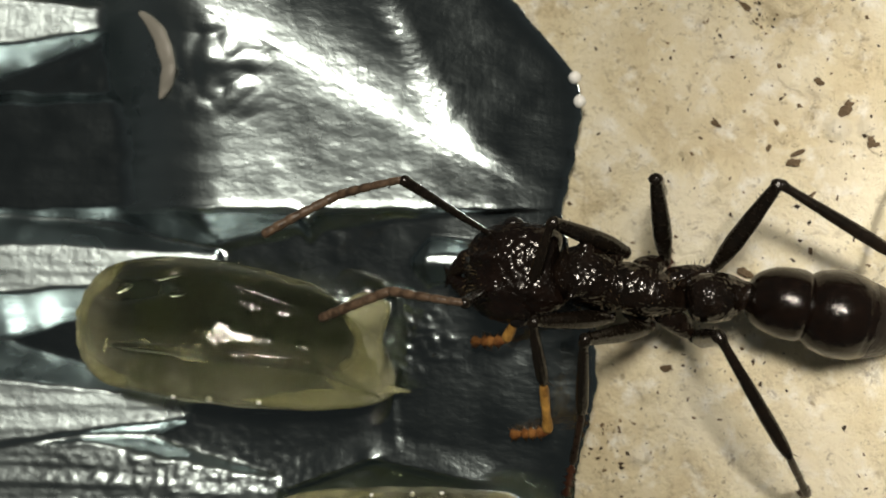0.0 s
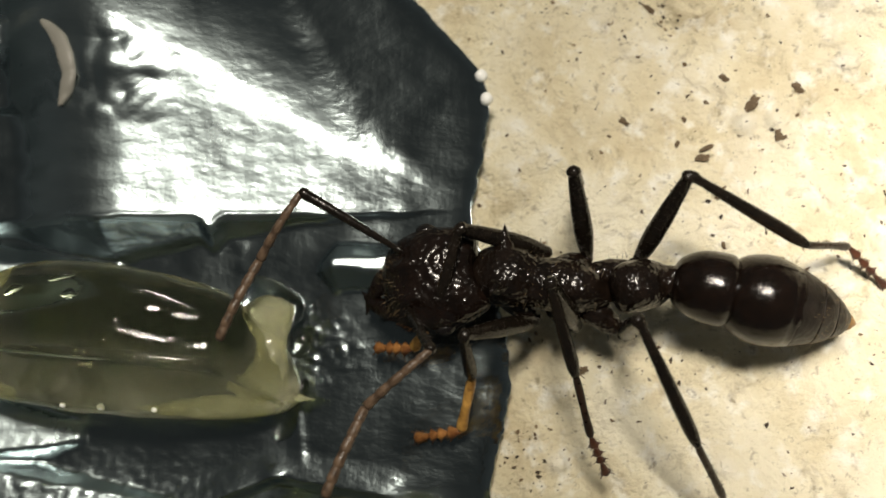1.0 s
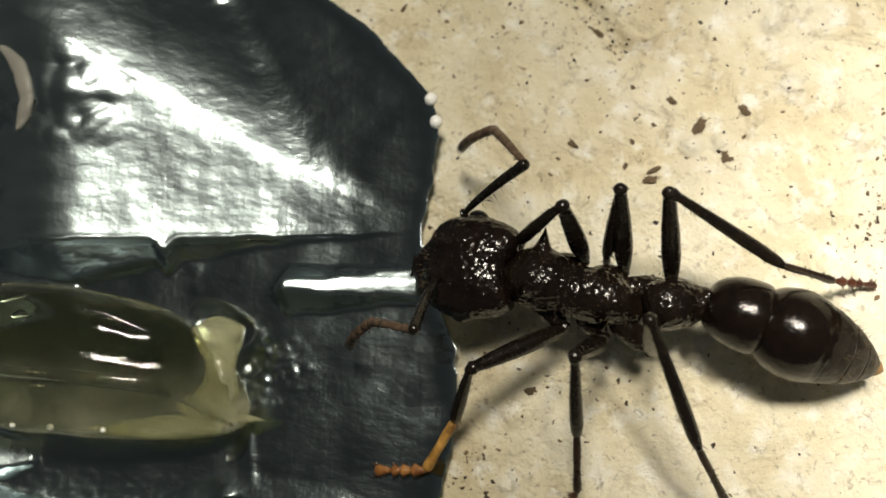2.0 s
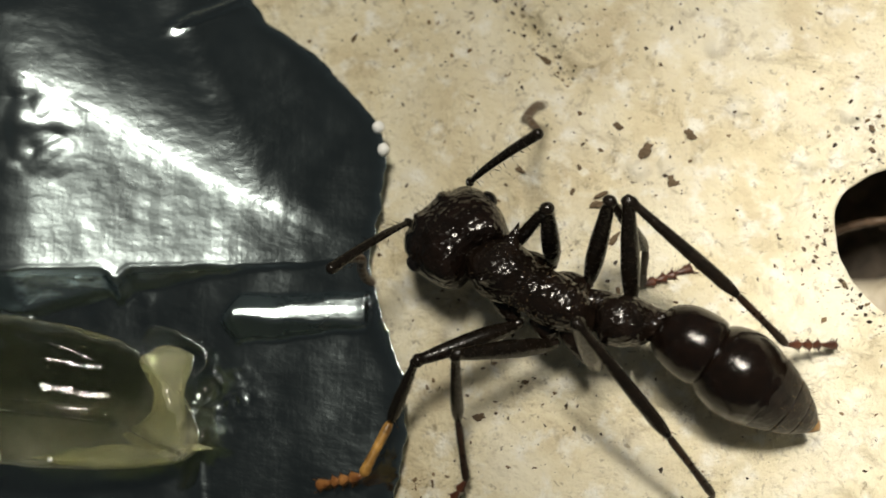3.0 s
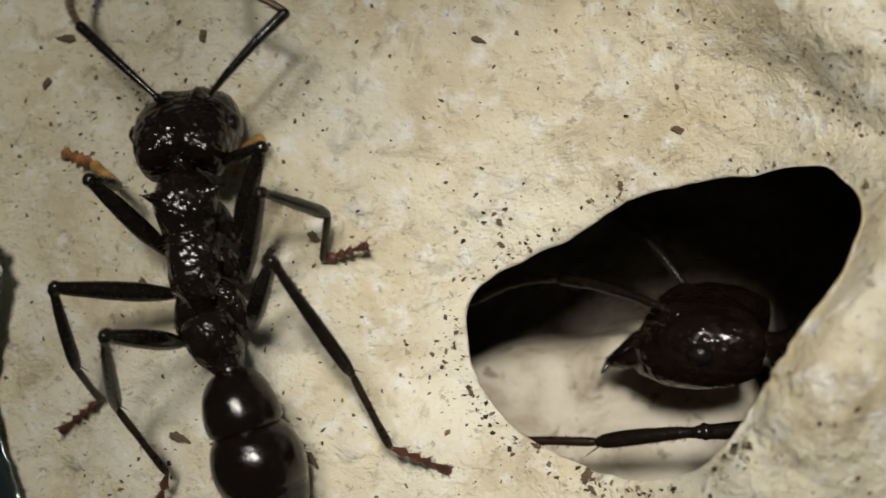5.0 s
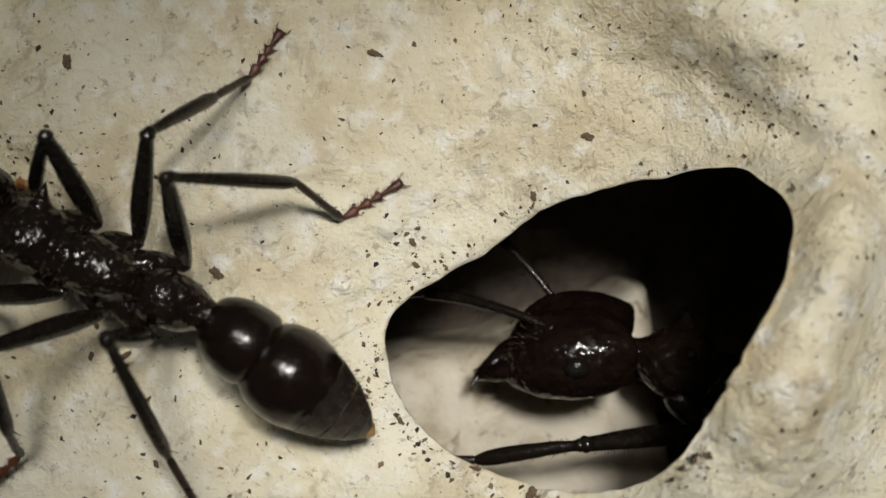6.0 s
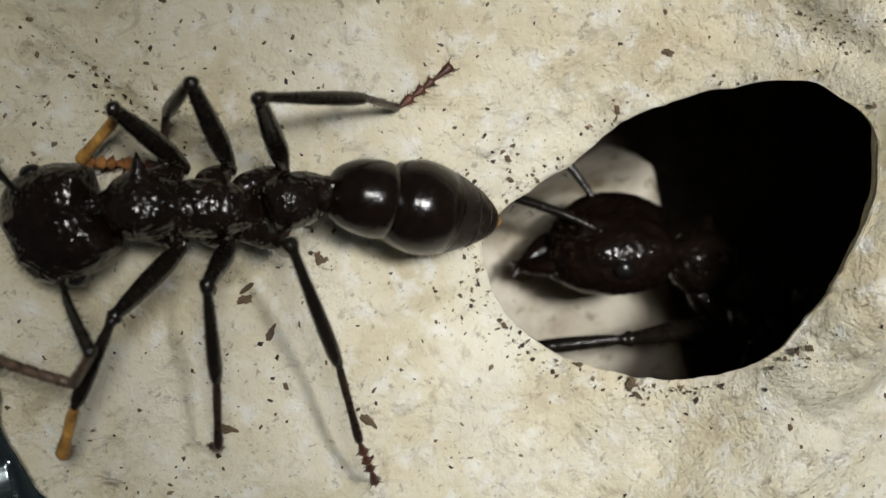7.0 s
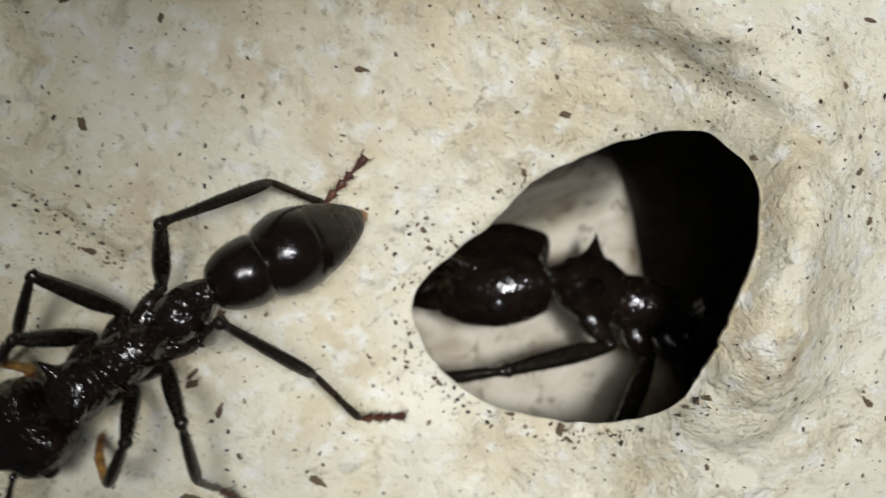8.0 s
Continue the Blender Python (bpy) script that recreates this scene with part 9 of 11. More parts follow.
    walk(ant_parts["tibia_L1"], [(0, bone(2.81, 2.11, 2.16, 2.01, 4.58, -0.03)), (0.167, bone(2.75, 2.17, 2.2, 1.97, 4.58, -0.07)), (0.333, bone(2.67, 2.26, 2.24, 1.91, 4.58, -0.13)), (0.5, bone(2.58, 2.36, 2.28, 1.86, 4.55, -0.21)), (0.667, bone(2.48, 2.45, 2.33, 1.87, 4.38, -0.41)), (0.833, bone(2.38, 2.56, 2.36, 1.97, 4.11, -0.63)), (1, bone(2.32, 2.68, 2.36, 2.1, 4.04, -0.75)), (1.167, bone(2.43, 2.86, 2.22, 2.35, 4.26, -0.88)), (1.333, bone(2.64, 3.1, 1.93, 2.71, 4.56, -1.14)), (1.5, bone(2.77, 3.34, 1.66, 2.94, 4.87, -1.37)), (1.667, bone(2.81, 3.58, 1.44, 3.06, 5.24, -1.53)), (1.833, bone(2.84, 3.85, 1.15, 3.17, 5.69, -1.69)), (2, bone(2.86, 4.1, 0.83, 3.26, 6.16, -1.84)), (2.167, bone(2.85, 4.32, 0.51, 3.32, 6.61, -1.96)), (2.333, bone(2.82, 4.49, 0.21, 3.34, 6.98, -2.04)), (2.5, bone(2.79, 4.61, -0.03, 3.34, 7.26, -2.1)), (2.667, bone(2.76, 4.68, -0.18, 3.33, 7.42, -2.12)), (2.833, bone(2.74, 4.71, -0.19, 3.28, 7.45, -2.12)), (3, bone(2.54, 4.69, 0.3, 2.69, 7.26, -1.93)), (3.167, bone(2.66, 4.18, 0.98, 3.4, 6.52, -1.39)), (3.333, bone(2.85, 3.15, 1.71, 4.63, 4.9, -0.61)), (3.5, bone(2.91, 2.51, 1.95, 5.16, 3.78, -0.26)), (3.667, bone(3.01, 2.45, 1.88, 4.62, 3.58, -0.89)), (3.833, bone(3.11, 2.42, 1.79, 3.04, 3.29, -1.49)), (4, bone(3.16, 2.41, 1.74, 2.29, 3.1, -1.47)), (4.167, bone(2.85, 2.76, 1.92, 1.98, 3.65, -1.25)), (4.333, bone(2.16, 3.38, 2.14, 1.3, 4.62, -0.91)), (4.5, bone(1.75, 3.67, 2.19, 0.92, 5.09, -0.78)), (4.667, bone(2.01, 3.51, 2.14, 1.5, 4.67, -1.01)), (4.833, bone(2.48, 3.16, 2.03, 2.56, 3.76, -1.31)), (5, bone(2.74, 2.8, 2, 3.13, 3.1, -1.37)), (5.167, bone(2.64, 2.42, 2.22, 2.38, 3.34, -1.05)), (5.333, bone(2.52, 2.41, 2.31, 2.24, 3.33, -0.95)), (5.5, bone(2.41, 2.44, 2.38, 2.2, 3.22, -0.92)), (5.667, bone(2.28, 2.49, 2.45, 2.19, 3.06, -0.9)), (5.833, bone(2.16, 2.57, 2.5, 2.2, 2.9, -0.88)), (6, bone(2.04, 2.67, 2.53, 2.2, 2.78, -0.86)), (6.167, bone(1.93, 2.78, 2.55, 2.16, 2.75, -0.84)), (6.333, bone(1.83, 2.92, 2.55, 2.02, 2.91, -0.84)), (6.5, bone(1.75, 3.25, 2.44, 1.17, 4.3, -0.74)), (6.667, bone(1.89, 3.42, 2.27, 1.72, 5.56, -0.37)), (6.833, bone(2.15, 3.55, 2.03, 2.88, 6.58, 0.69)), (7, bone(2.28, 3.59, 1.91, 3.52, 6.69, 1.31)), (7.167, bone(1.81, 3.41, 2.32, 3.23, 6.41, 1.56)), (7.333, bone(0.8, 2.93, 2.9, 2.35, 5.74, 1.78)), (7.5, bone(0.23, 2.56, 3.09, 1.93, 5.12, 1.63)), (7.667, bone(0.2, 2.46, 3.12, 2.15, 4.63, 1.37)), (7.833, bone(0.19, 2.39, 3.13, 2.38, 4.02, 1.12)), (8, bone(0.18, 2.34, 3.14, 2.5, 3.56, 0.98))])
    walk(ant_parts["basitarsus_L1"], [(0, bone(2.01, 4.58, -0.03, 1.48, 6.59, -1.23)), (0.167, bone(1.97, 4.58, -0.07, 1.43, 6.55, -1.33)), (0.333, bone(1.91, 4.58, -0.13, 1.35, 6.49, -1.46)), (0.5, bone(1.86, 4.55, -0.21, 1.29, 6.43, -1.59)), (0.667, bone(1.87, 4.38, -0.41, 1.46, 6.34, -1.73)), (0.833, bone(1.97, 4.11, -0.63, 1.89, 6.19, -1.83)), (1, bone(2.1, 4.04, -0.75, 2.32, 6.16, -1.86)), (1.167, bone(2.35, 4.26, -0.88, 2.8, 6.33, -2)), (1.333, bone(2.71, 4.56, -1.14, 3.36, 6.58, -2.27)), (1.5, bone(2.94, 4.87, -1.37, 3.69, 6.86, -2.5)), (1.667, bone(3.06, 5.24, -1.53, 3.8, 7.25, -2.6)), (1.833, bone(3.17, 5.69, -1.69, 3.88, 7.79, -2.61)), (2, bone(3.26, 6.16, -1.84, 3.9, 8.37, -2.54)), (2.167, bone(3.32, 6.61, -1.96, 3.87, 8.91, -2.39)), (2.333, bone(3.34, 6.98, -2.04, 3.78, 9.34, -2.2)), (2.5, bone(3.34, 7.26, -2.1, 3.65, 9.63, -2.02)), (2.667, bone(3.33, 7.42, -2.12, 3.52, 9.8, -1.9)), (2.833, bone(3.28, 7.45, -2.12, 3.34, 9.84, -1.87)), (3, bone(2.69, 7.26, -1.93, 2.57, 9.66, -1.92)), (3.167, bone(3.4, 6.52, -1.39, 3.46, 8.78, -2.17)), (3.333, bone(4.63, 4.9, -0.61, 5.09, 6.29, -2.5)), (3.5, bone(5.16, 3.78, -0.26, 5.9, 4.29, -2.49)), (3.667, bone(4.62, 3.58, -0.89, 5.63, 3.38, -3.06)), (3.833, bone(3.04, 3.29, -1.49, 4.35, 2.34, -3.26)), (4, bone(2.29, 3.1, -1.47, 3.55, 1.94, -3.14)), (4.167, bone(1.98, 3.65, -1.25, 2.84, 2.78, -3.31)), (4.333, bone(1.3, 4.62, -0.91, 0.87, 4.88, -3.26)), (4.5, bone(0.92, 5.09, -0.78, -0.01, 5.97, -2.82)), (4.667, bone(1.5, 4.67, -1.01, 1.17, 5.96, -3.01)), (4.833, bone(2.56, 3.76, -1.31, 3.55, 5.3, -2.86)), (5, bone(3.13, 3.1, -1.37, 4.65, 4.55, -2.52)), (5.167, bone(2.38, 3.34, -1.05, 3.65, 3.32, -3.09)), (5.333, bone(2.24, 3.33, -0.95, 3.46, 3.22, -3.01)), (5.5, bone(2.2, 3.22, -0.92, 3.42, 3.21, -2.98)), (5.667, bone(2.19, 3.06, -0.9, 3.43, 3.19, -2.95)), (5.833, bone(2.2, 2.9, -0.88, 3.45, 3.18, -2.91)), (6, bone(2.2, 2.78, -0.86, 3.46, 3.2, -2.85)), (6.167, bone(2.16, 2.75, -0.84, 3.46, 3.27, -2.79)), (6.333, bone(2.02, 2.91, -0.84, 3.39, 3.34, -2.77)), (6.5, bone(1.17, 4.3, -0.74, 2.74, 3.16, -2.16)), (6.667, bone(1.72, 5.56, -0.37, 3.41, 5.16, -2.02)), (6.833, bone(2.88, 6.58, 0.69, 3.94, 8.1, -0.83)), (7, bone(3.52, 6.69, 1.31, 4.03, 8.72, 0.12)), (7.167, bone(3.23, 6.41, 1.56, 3.64, 8.08, -0.11)), (7.333, bone(2.35, 5.74, 1.78, 2.64, 6.25, -0.55)), (7.5, bone(1.93, 5.12, 1.63, 2.14, 4.84, -0.74)), (7.667, bone(2.15, 4.63, 1.37, 2.39, 4.09, -0.96)), (7.833, bone(2.38, 4.02, 1.12, 2.69, 3.3, -1.15)), (8, bone(2.5, 3.56, 0.98, 2.86, 2.71, -1.23))])
    walk(ant_parts["foot_L1"], [(0, bone(1.48, 6.59, -1.23, 3.06, 7.29, -2.59)), (0.167, bone(1.43, 6.55, -1.33, 3, 7.39, -2.62)), (0.333, bone(1.35, 6.49, -1.46, 2.91, 7.51, -2.63)), (0.5, bone(1.29, 6.43, -1.59, 2.85, 7.55, -2.66)), (0.667, bone(1.46, 6.34, -1.73, 3.12, 7.35, -2.75)), (0.833, bone(1.89, 6.19, -1.83, 3.71, 6.95, -2.8)), (1, bone(2.32, 6.16, -1.86, 4.24, 6.76, -2.74)), (1.167, bone(2.8, 6.33, -2, 4.81, 6.93, -2.66)), (1.333, bone(3.36, 6.58, -2.27, 5.45, 7.17, -2.63)), (1.5, bone(3.69, 6.86, -2.5, 5.8, 7.44, -2.71)), (1.667, bone(3.8, 7.25, -2.6, 5.9, 7.84, -2.84)), (1.833, bone(3.88, 7.79, -2.61, 5.97, 8.39, -2.92)), (2, bone(3.9, 8.37, -2.54, 5.97, 9, -2.92)), (2.167, bone(3.87, 8.91, -2.39, 5.9, 9.57, -2.9)), (2.333, bone(3.78, 9.34, -2.2, 5.77, 10.05, -2.82)), (2.5, bone(3.65, 9.63, -2.02, 5.59, 10.4, -2.73)), (2.667, bone(3.52, 9.8, -1.9, 5.4, 10.64, -2.67)), (2.833, bone(3.34, 9.84, -1.87, 5.15, 10.8, -2.66)), (3, bone(2.57, 9.66, -1.92, 4.16, 11.01, -2.6)), (3.167, bone(3.46, 8.78, -2.17, 5.16, 10.1, -2.67)), (3.333, bone(5.09, 6.29, -2.5, 6.94, 7.46, -2.75)), (3.5, bone(5.9, 4.29, -2.49, 7.86, 5.28, -2.62)), (3.667, bone(5.63, 3.38, -3.06, 7.68, 4.16, -2.92)), (3.833, bone(4.35, 2.34, -3.26, 6.45, 2.87, -2.92)), (4, bone(3.55, 1.94, -3.14, 5.69, 2.36, -3.42)), (4.167, bone(2.84, 2.78, -3.31, 4.87, 3.63, -3.37)), (4.333, bone(0.87, 4.88, -3.26, 2.32, 6.52, -3.4)), (4.5, bone(-0.01, 5.97, -2.82, 0.99, 7.84, -3.39)), (4.667, bone(1.17, 5.96, -3.01, 2.23, 7.84, -3.43)), (4.833, bone(3.55, 5.3, -2.86, 4.67, 7.11, -3.44)), (5, bone(4.65, 4.55, -2.52, 5.73, 6.22, -3.47)), (5.167, bone(3.65, 3.32, -3.09, 2.55, 5.18, -3.5)), (5.333, bone(3.46, 3.22, -3.01, 2.21, 4.97, -3.47)), (5.5, bone(3.42, 3.21, -2.98, 1.99, 4.81, -3.44)), (5.667, bone(3.43, 3.19, -2.95, 1.5, 4.13, -3.46)), (5.833, bone(3.45, 3.18, -2.91, 2.21, 1.48, -3.55)), (6, bone(3.46, 3.2, -2.85, 3.53, 1.11, -3.53)), (6.167, bone(3.46, 3.27, -2.79, 3.96, 1.26, -3.53)), (6.333, bone(3.39, 3.34, -2.77, 4.24, 1.45, -3.51)), (6.5, bone(2.74, 3.16, -2.16, 4.04, 1.93, -3.44)), (6.667, bone(3.41, 5.16, -2.02, 4.78, 4.22, -3.47)), (6.833, bone(3.94, 8.1, -0.83, 4.33, 7.94, -2.99)), (7, bone(4.03, 8.72, 0.12, 4.07, 8.8, -2.08)), (7.167, bone(3.64, 8.08, -0.11, 3.69, 8.12, -2.31)), (7.333, bone(2.64, 6.25, -0.55, 2.71, 6.21, -2.75)), (7.5, bone(2.14, 4.84, -0.74, 2.23, 4.72, -2.94)), (7.667, bone(2.39, 4.09, -0.96, 2.52, 3.92, -3.15)), (7.833, bone(2.69, 3.3, -1.15, 2.88, 3.06, -3.33)), (8, bone(2.86, 2.71, -1.23, 3.09, 2.44, -3.4))])
    walk(ant_parts["femur_L2"], [(0, bone(-1.6, 1.4, -1.2, 0.69, 2.29, 2.69)), (0.167, bone(-1.6, 1.4, -1.2, 0.65, 2.27, 2.72)), (0.333, bone(-1.6, 1.4, -1.2, 0.58, 2.23, 2.77)), (0.5, bone(-1.6, 1.4, -1.2, 0.48, 2.17, 2.83)), (0.667, bone(-1.6, 1.4, -1.2, 0.26, 1.66, 3)), (0.833, bone(-1.6, 1.4, -1.2, -0.16, 0.78, 3.13)), (1, bone(-1.6, 1.4, -1.2, -0.58, 0.33, 3.16)), (1.167, bone(-1.6, 1.4, -1.2, -0.98, 1, 3.34)), (1.333, bone(-1.6, 1.4, -1.2, -1.42, 2.32, 3.3)), (1.5, bone(-1.6, 1.4, -1.2, -1.62, 2.97, 3.12)), (1.667, bone(-1.6, 1.4, -1.2, -1.53, 2.95, 3.13)), (1.833, bone(-1.6, 1.4, -1.2, -1.3, 2.86, 3.15)), (2, bone(-1.6, 1.4, -1.2, -0.95, 2.74, 3.15)), (2.167, bone(-1.6, 1.4, -1.2, -0.54, 2.58, 3.12)), (2.333, bone(-1.6, 1.4, -1.2, -0.11, 2.42, 3.03)), (2.5, bone(-1.6, 1.4, -1.2, 0.29, 2.28, 2.9)), (2.667, bone(-1.6, 1.4, -1.2, 0.62, 2.19, 2.75)), (2.833, bone(-1.6, 1.4, -1.2, 0.89, 2.28, 2.57)), (3, bone(-1.6, 1.4, -1.2, 1.04, 3.78, 1.71)), (3.167, bone(-1.6, 1.4, -1.2, 0.8, 4.01, 1.73)), (3.333, bone(-1.6, 1.4, -1.2, 0.41, 4.19, 1.85)), (3.5, bone(-1.6, 1.4, -1.2, 0.13, 4.3, 1.92)), (3.667, bone(-1.6, 1.4, -1.2, 0.04, 4.38, 1.9)), (3.833, bone(-1.6, 1.4, -1.2, -0.02, 4.44, 1.87)), (4, bone(-1.6, 1.4, -1.2, -0.1, 4.48, 1.87)), (4.167, bone(-1.6, 1.4, -1.2, -0.43, 4.01, 2.41)), (4.333, bone(-1.6, 1.4, -1.2, -1.03, 2.84, 3.13)), (4.5, bone(-1.6, 1.4, -1.2, -1.34, 2.19, 3.33)), (4.667, bone(-1.6, 1.4, -1.2, -1.27, 2.96, 3.11)), (4.833, bone(-1.6, 1.4, -1.2, -1.1, 4.34, 2.3)), (5, bone(-1.6, 1.4, -1.2, -0.9, 4.9, 1.7)), (5.167, bone(-1.6, 1.4, -1.2, -0.37, 4.71, 1.75)), (5.333, bone(-1.6, 1.4, -1.2, -0.12, 4.53, 1.83)), (5.5, bone(-1.6, 1.4, -1.2, 0.08, 4.34, 1.91)), (5.667, bone(-1.6, 1.4, -1.2, 0.25, 4.14, 2)), (5.833, bone(-1.6, 1.4, -1.2, 0.38, 3.95, 2.08)), (6, bone(-1.6, 1.4, -1.2, 0.46, 3.78, 2.15)), (6.167, bone(-1.6, 1.4, -1.2, 0.51, 3.67, 2.2)), (6.333, bone(-1.6, 1.4, -1.2, 0.49, 3.64, 2.23)), (6.5, bone(-1.6, 1.4, -1.2, 0.22, 3.77, 2.29)), (6.667, bone(-1.6, 1.4, -1.2, -0.04, 3.47, 2.6)), (6.833, bone(-1.6, 1.4, -1.2, -0.35, 2.82, 2.99)), (7, bone(-1.6, 1.4, -1.2, -0.72, 2.35, 3.21)), (7.167, bone(-1.6, 1.4, -1.2, -1.27, 2.18, 3.32)), (7.333, bone(-1.6, 1.4, -1.2, -1.9, 2.04, 3.35)), (7.5, bone(-1.6, 1.4, -1.2, -2.19, 1.98, 3.32)), (7.667, bone(-1.6, 1.4, -1.2, -2.14, 2.19, 3.3)), (7.833, bone(-1.6, 1.4, -1.2, -2.02, 2.62, 3.21)), (8, bone(-1.6, 1.4, -1.2, -1.93, 2.94, 3.12))])
    walk(ant_parts["tibia_L2"], [(0, bone(0.69, 2.29, 2.69, 0.25, 5.36, 0.16)), (0.167, bone(0.65, 2.27, 2.72, 0.21, 5.27, 0.11)), (0.333, bone(0.58, 2.23, 2.77, 0.14, 5.14, 0.06)), (0.5, bone(0.48, 2.17, 2.83, 0.05, 5.04, 0.08)), (0.667, bone(0.26, 1.66, 3, -0.42, 4.61, 0.39)), (0.833, bone(-0.16, 0.78, 3.13, -1.29, 3.84, 0.81)), (1, bone(-0.58, 0.33, 3.16, -1.94, 3.42, 1.01)), (1.167, bone(-0.98, 1, 3.34, -2.22, 3.92, 0.91)), (1.333, bone(-1.42, 2.32, 3.3, -2.4, 4.87, 0.38)), (1.5, bone(-1.62, 2.97, 3.12, -2.42, 5.29, -0.04)), (1.667, bone(-1.53, 2.95, 3.13, -2.29, 5.31, -0.01)), (1.833, bone(-1.3, 2.86, 3.15, -2.03, 5.33, 0.09)), (2, bone(-0.95, 2.74, 3.15, -1.66, 5.35, 0.21)), (2.167, bone(-0.54, 2.58, 3.12, -1.22, 5.36, 0.32)), (2.333, bone(-0.11, 2.42, 3.03, -0.77, 5.34, 0.38)), (2.5, bone(0.29, 2.28, 2.9, -0.36, 5.32, 0.38)), (2.667, bone(0.62, 2.19, 2.75, -0.02, 5.3, 0.32)), (2.833, bone(0.89, 2.28, 2.57, 0.24, 5.34, 0.08)), (3, bone(1.04, 3.78, 1.71, 0.32, 5.81, -1.66)), (3.167, bone(0.8, 4.01, 1.73, -0.2, 6.11, -1.53)), (3.333, bone(0.41, 4.19, 1.85, -1.01, 6.41, -1.15)), (3.5, bone(0.13, 4.3, 1.92, -1.57, 6.63, -0.84)), (3.667, bone(0.04, 4.38, 1.9, -1.77, 6.81, -0.71)), (3.833, bone(-0.02, 4.44, 1.87, -1.91, 6.96, -0.6)), (4, bone(-0.1, 4.48, 1.87, -2.03, 7.04, -0.54)), (4.167, bone(-0.43, 4.01, 2.41, -2.28, 6.22, -0.36)), (4.333, bone(-1.03, 2.84, 3.13, -2.67, 4.31, -0.21)), (4.5, bone(-1.34, 2.19, 3.33, -2.85, 3.18, -0.24)), (4.667, bone(-1.27, 2.96, 3.11, -3.12, 3.91, -0.3)), (4.833, bone(-1.1, 4.34, 2.3, -3.56, 5.24, -0.72)), (5, bone(-0.9, 4.9, 1.7, -3.65, 5.76, -1.07)), (5.167, bone(-0.37, 4.71, 1.75, -2.94, 6.03, -1.02)), (5.333, bone(-0.12, 4.53, 1.83, -2.47, 6.2, -0.95)), (5.5, bone(0.08, 4.34, 1.91, -2.02, 6.32, -0.86)), (5.667, bone(0.25, 4.14, 2, -1.57, 6.41, -0.75)), (5.833, bone(0.38, 3.95, 2.08, -1.15, 6.45, -0.64)), (6, bone(0.46, 3.78, 2.15, -0.76, 6.47, -0.55)), (6.167, bone(0.51, 3.67, 2.2, -0.41, 6.48, -0.49)), (6.333, bone(0.49, 3.64, 2.23, -0.1, 6.49, -0.5)), (6.5, bone(0.22, 3.77, 2.29, 0, 6.46, -0.66)), (6.667, bone(-0.04, 3.47, 2.6, -0.32, 6.41, -0.1)), (6.833, bone(-0.35, 2.82, 2.99, -0.73, 6.18, 0.85)), (7, bone(-0.72, 2.35, 3.21, -1.14, 5.89, 1.39)), (7.167, bone(-1.27, 2.18, 3.32, -1.55, 5.67, 1.39)), (7.333, bone(-1.9, 2.04, 3.35, -1.85, 5.41, 1.21)), (7.5, bone(-2.19, 1.98, 3.32, -1.77, 5.22, 1.03)), (7.667, bone(-2.14, 2.19, 3.3, -1.28, 5.28, 0.91)), (7.833, bone(-2.02, 2.62, 3.21, -0.67, 5.48, 0.77)), (8, bone(-1.93, 2.94, 3.12, -0.25, 5.6, 0.66))])
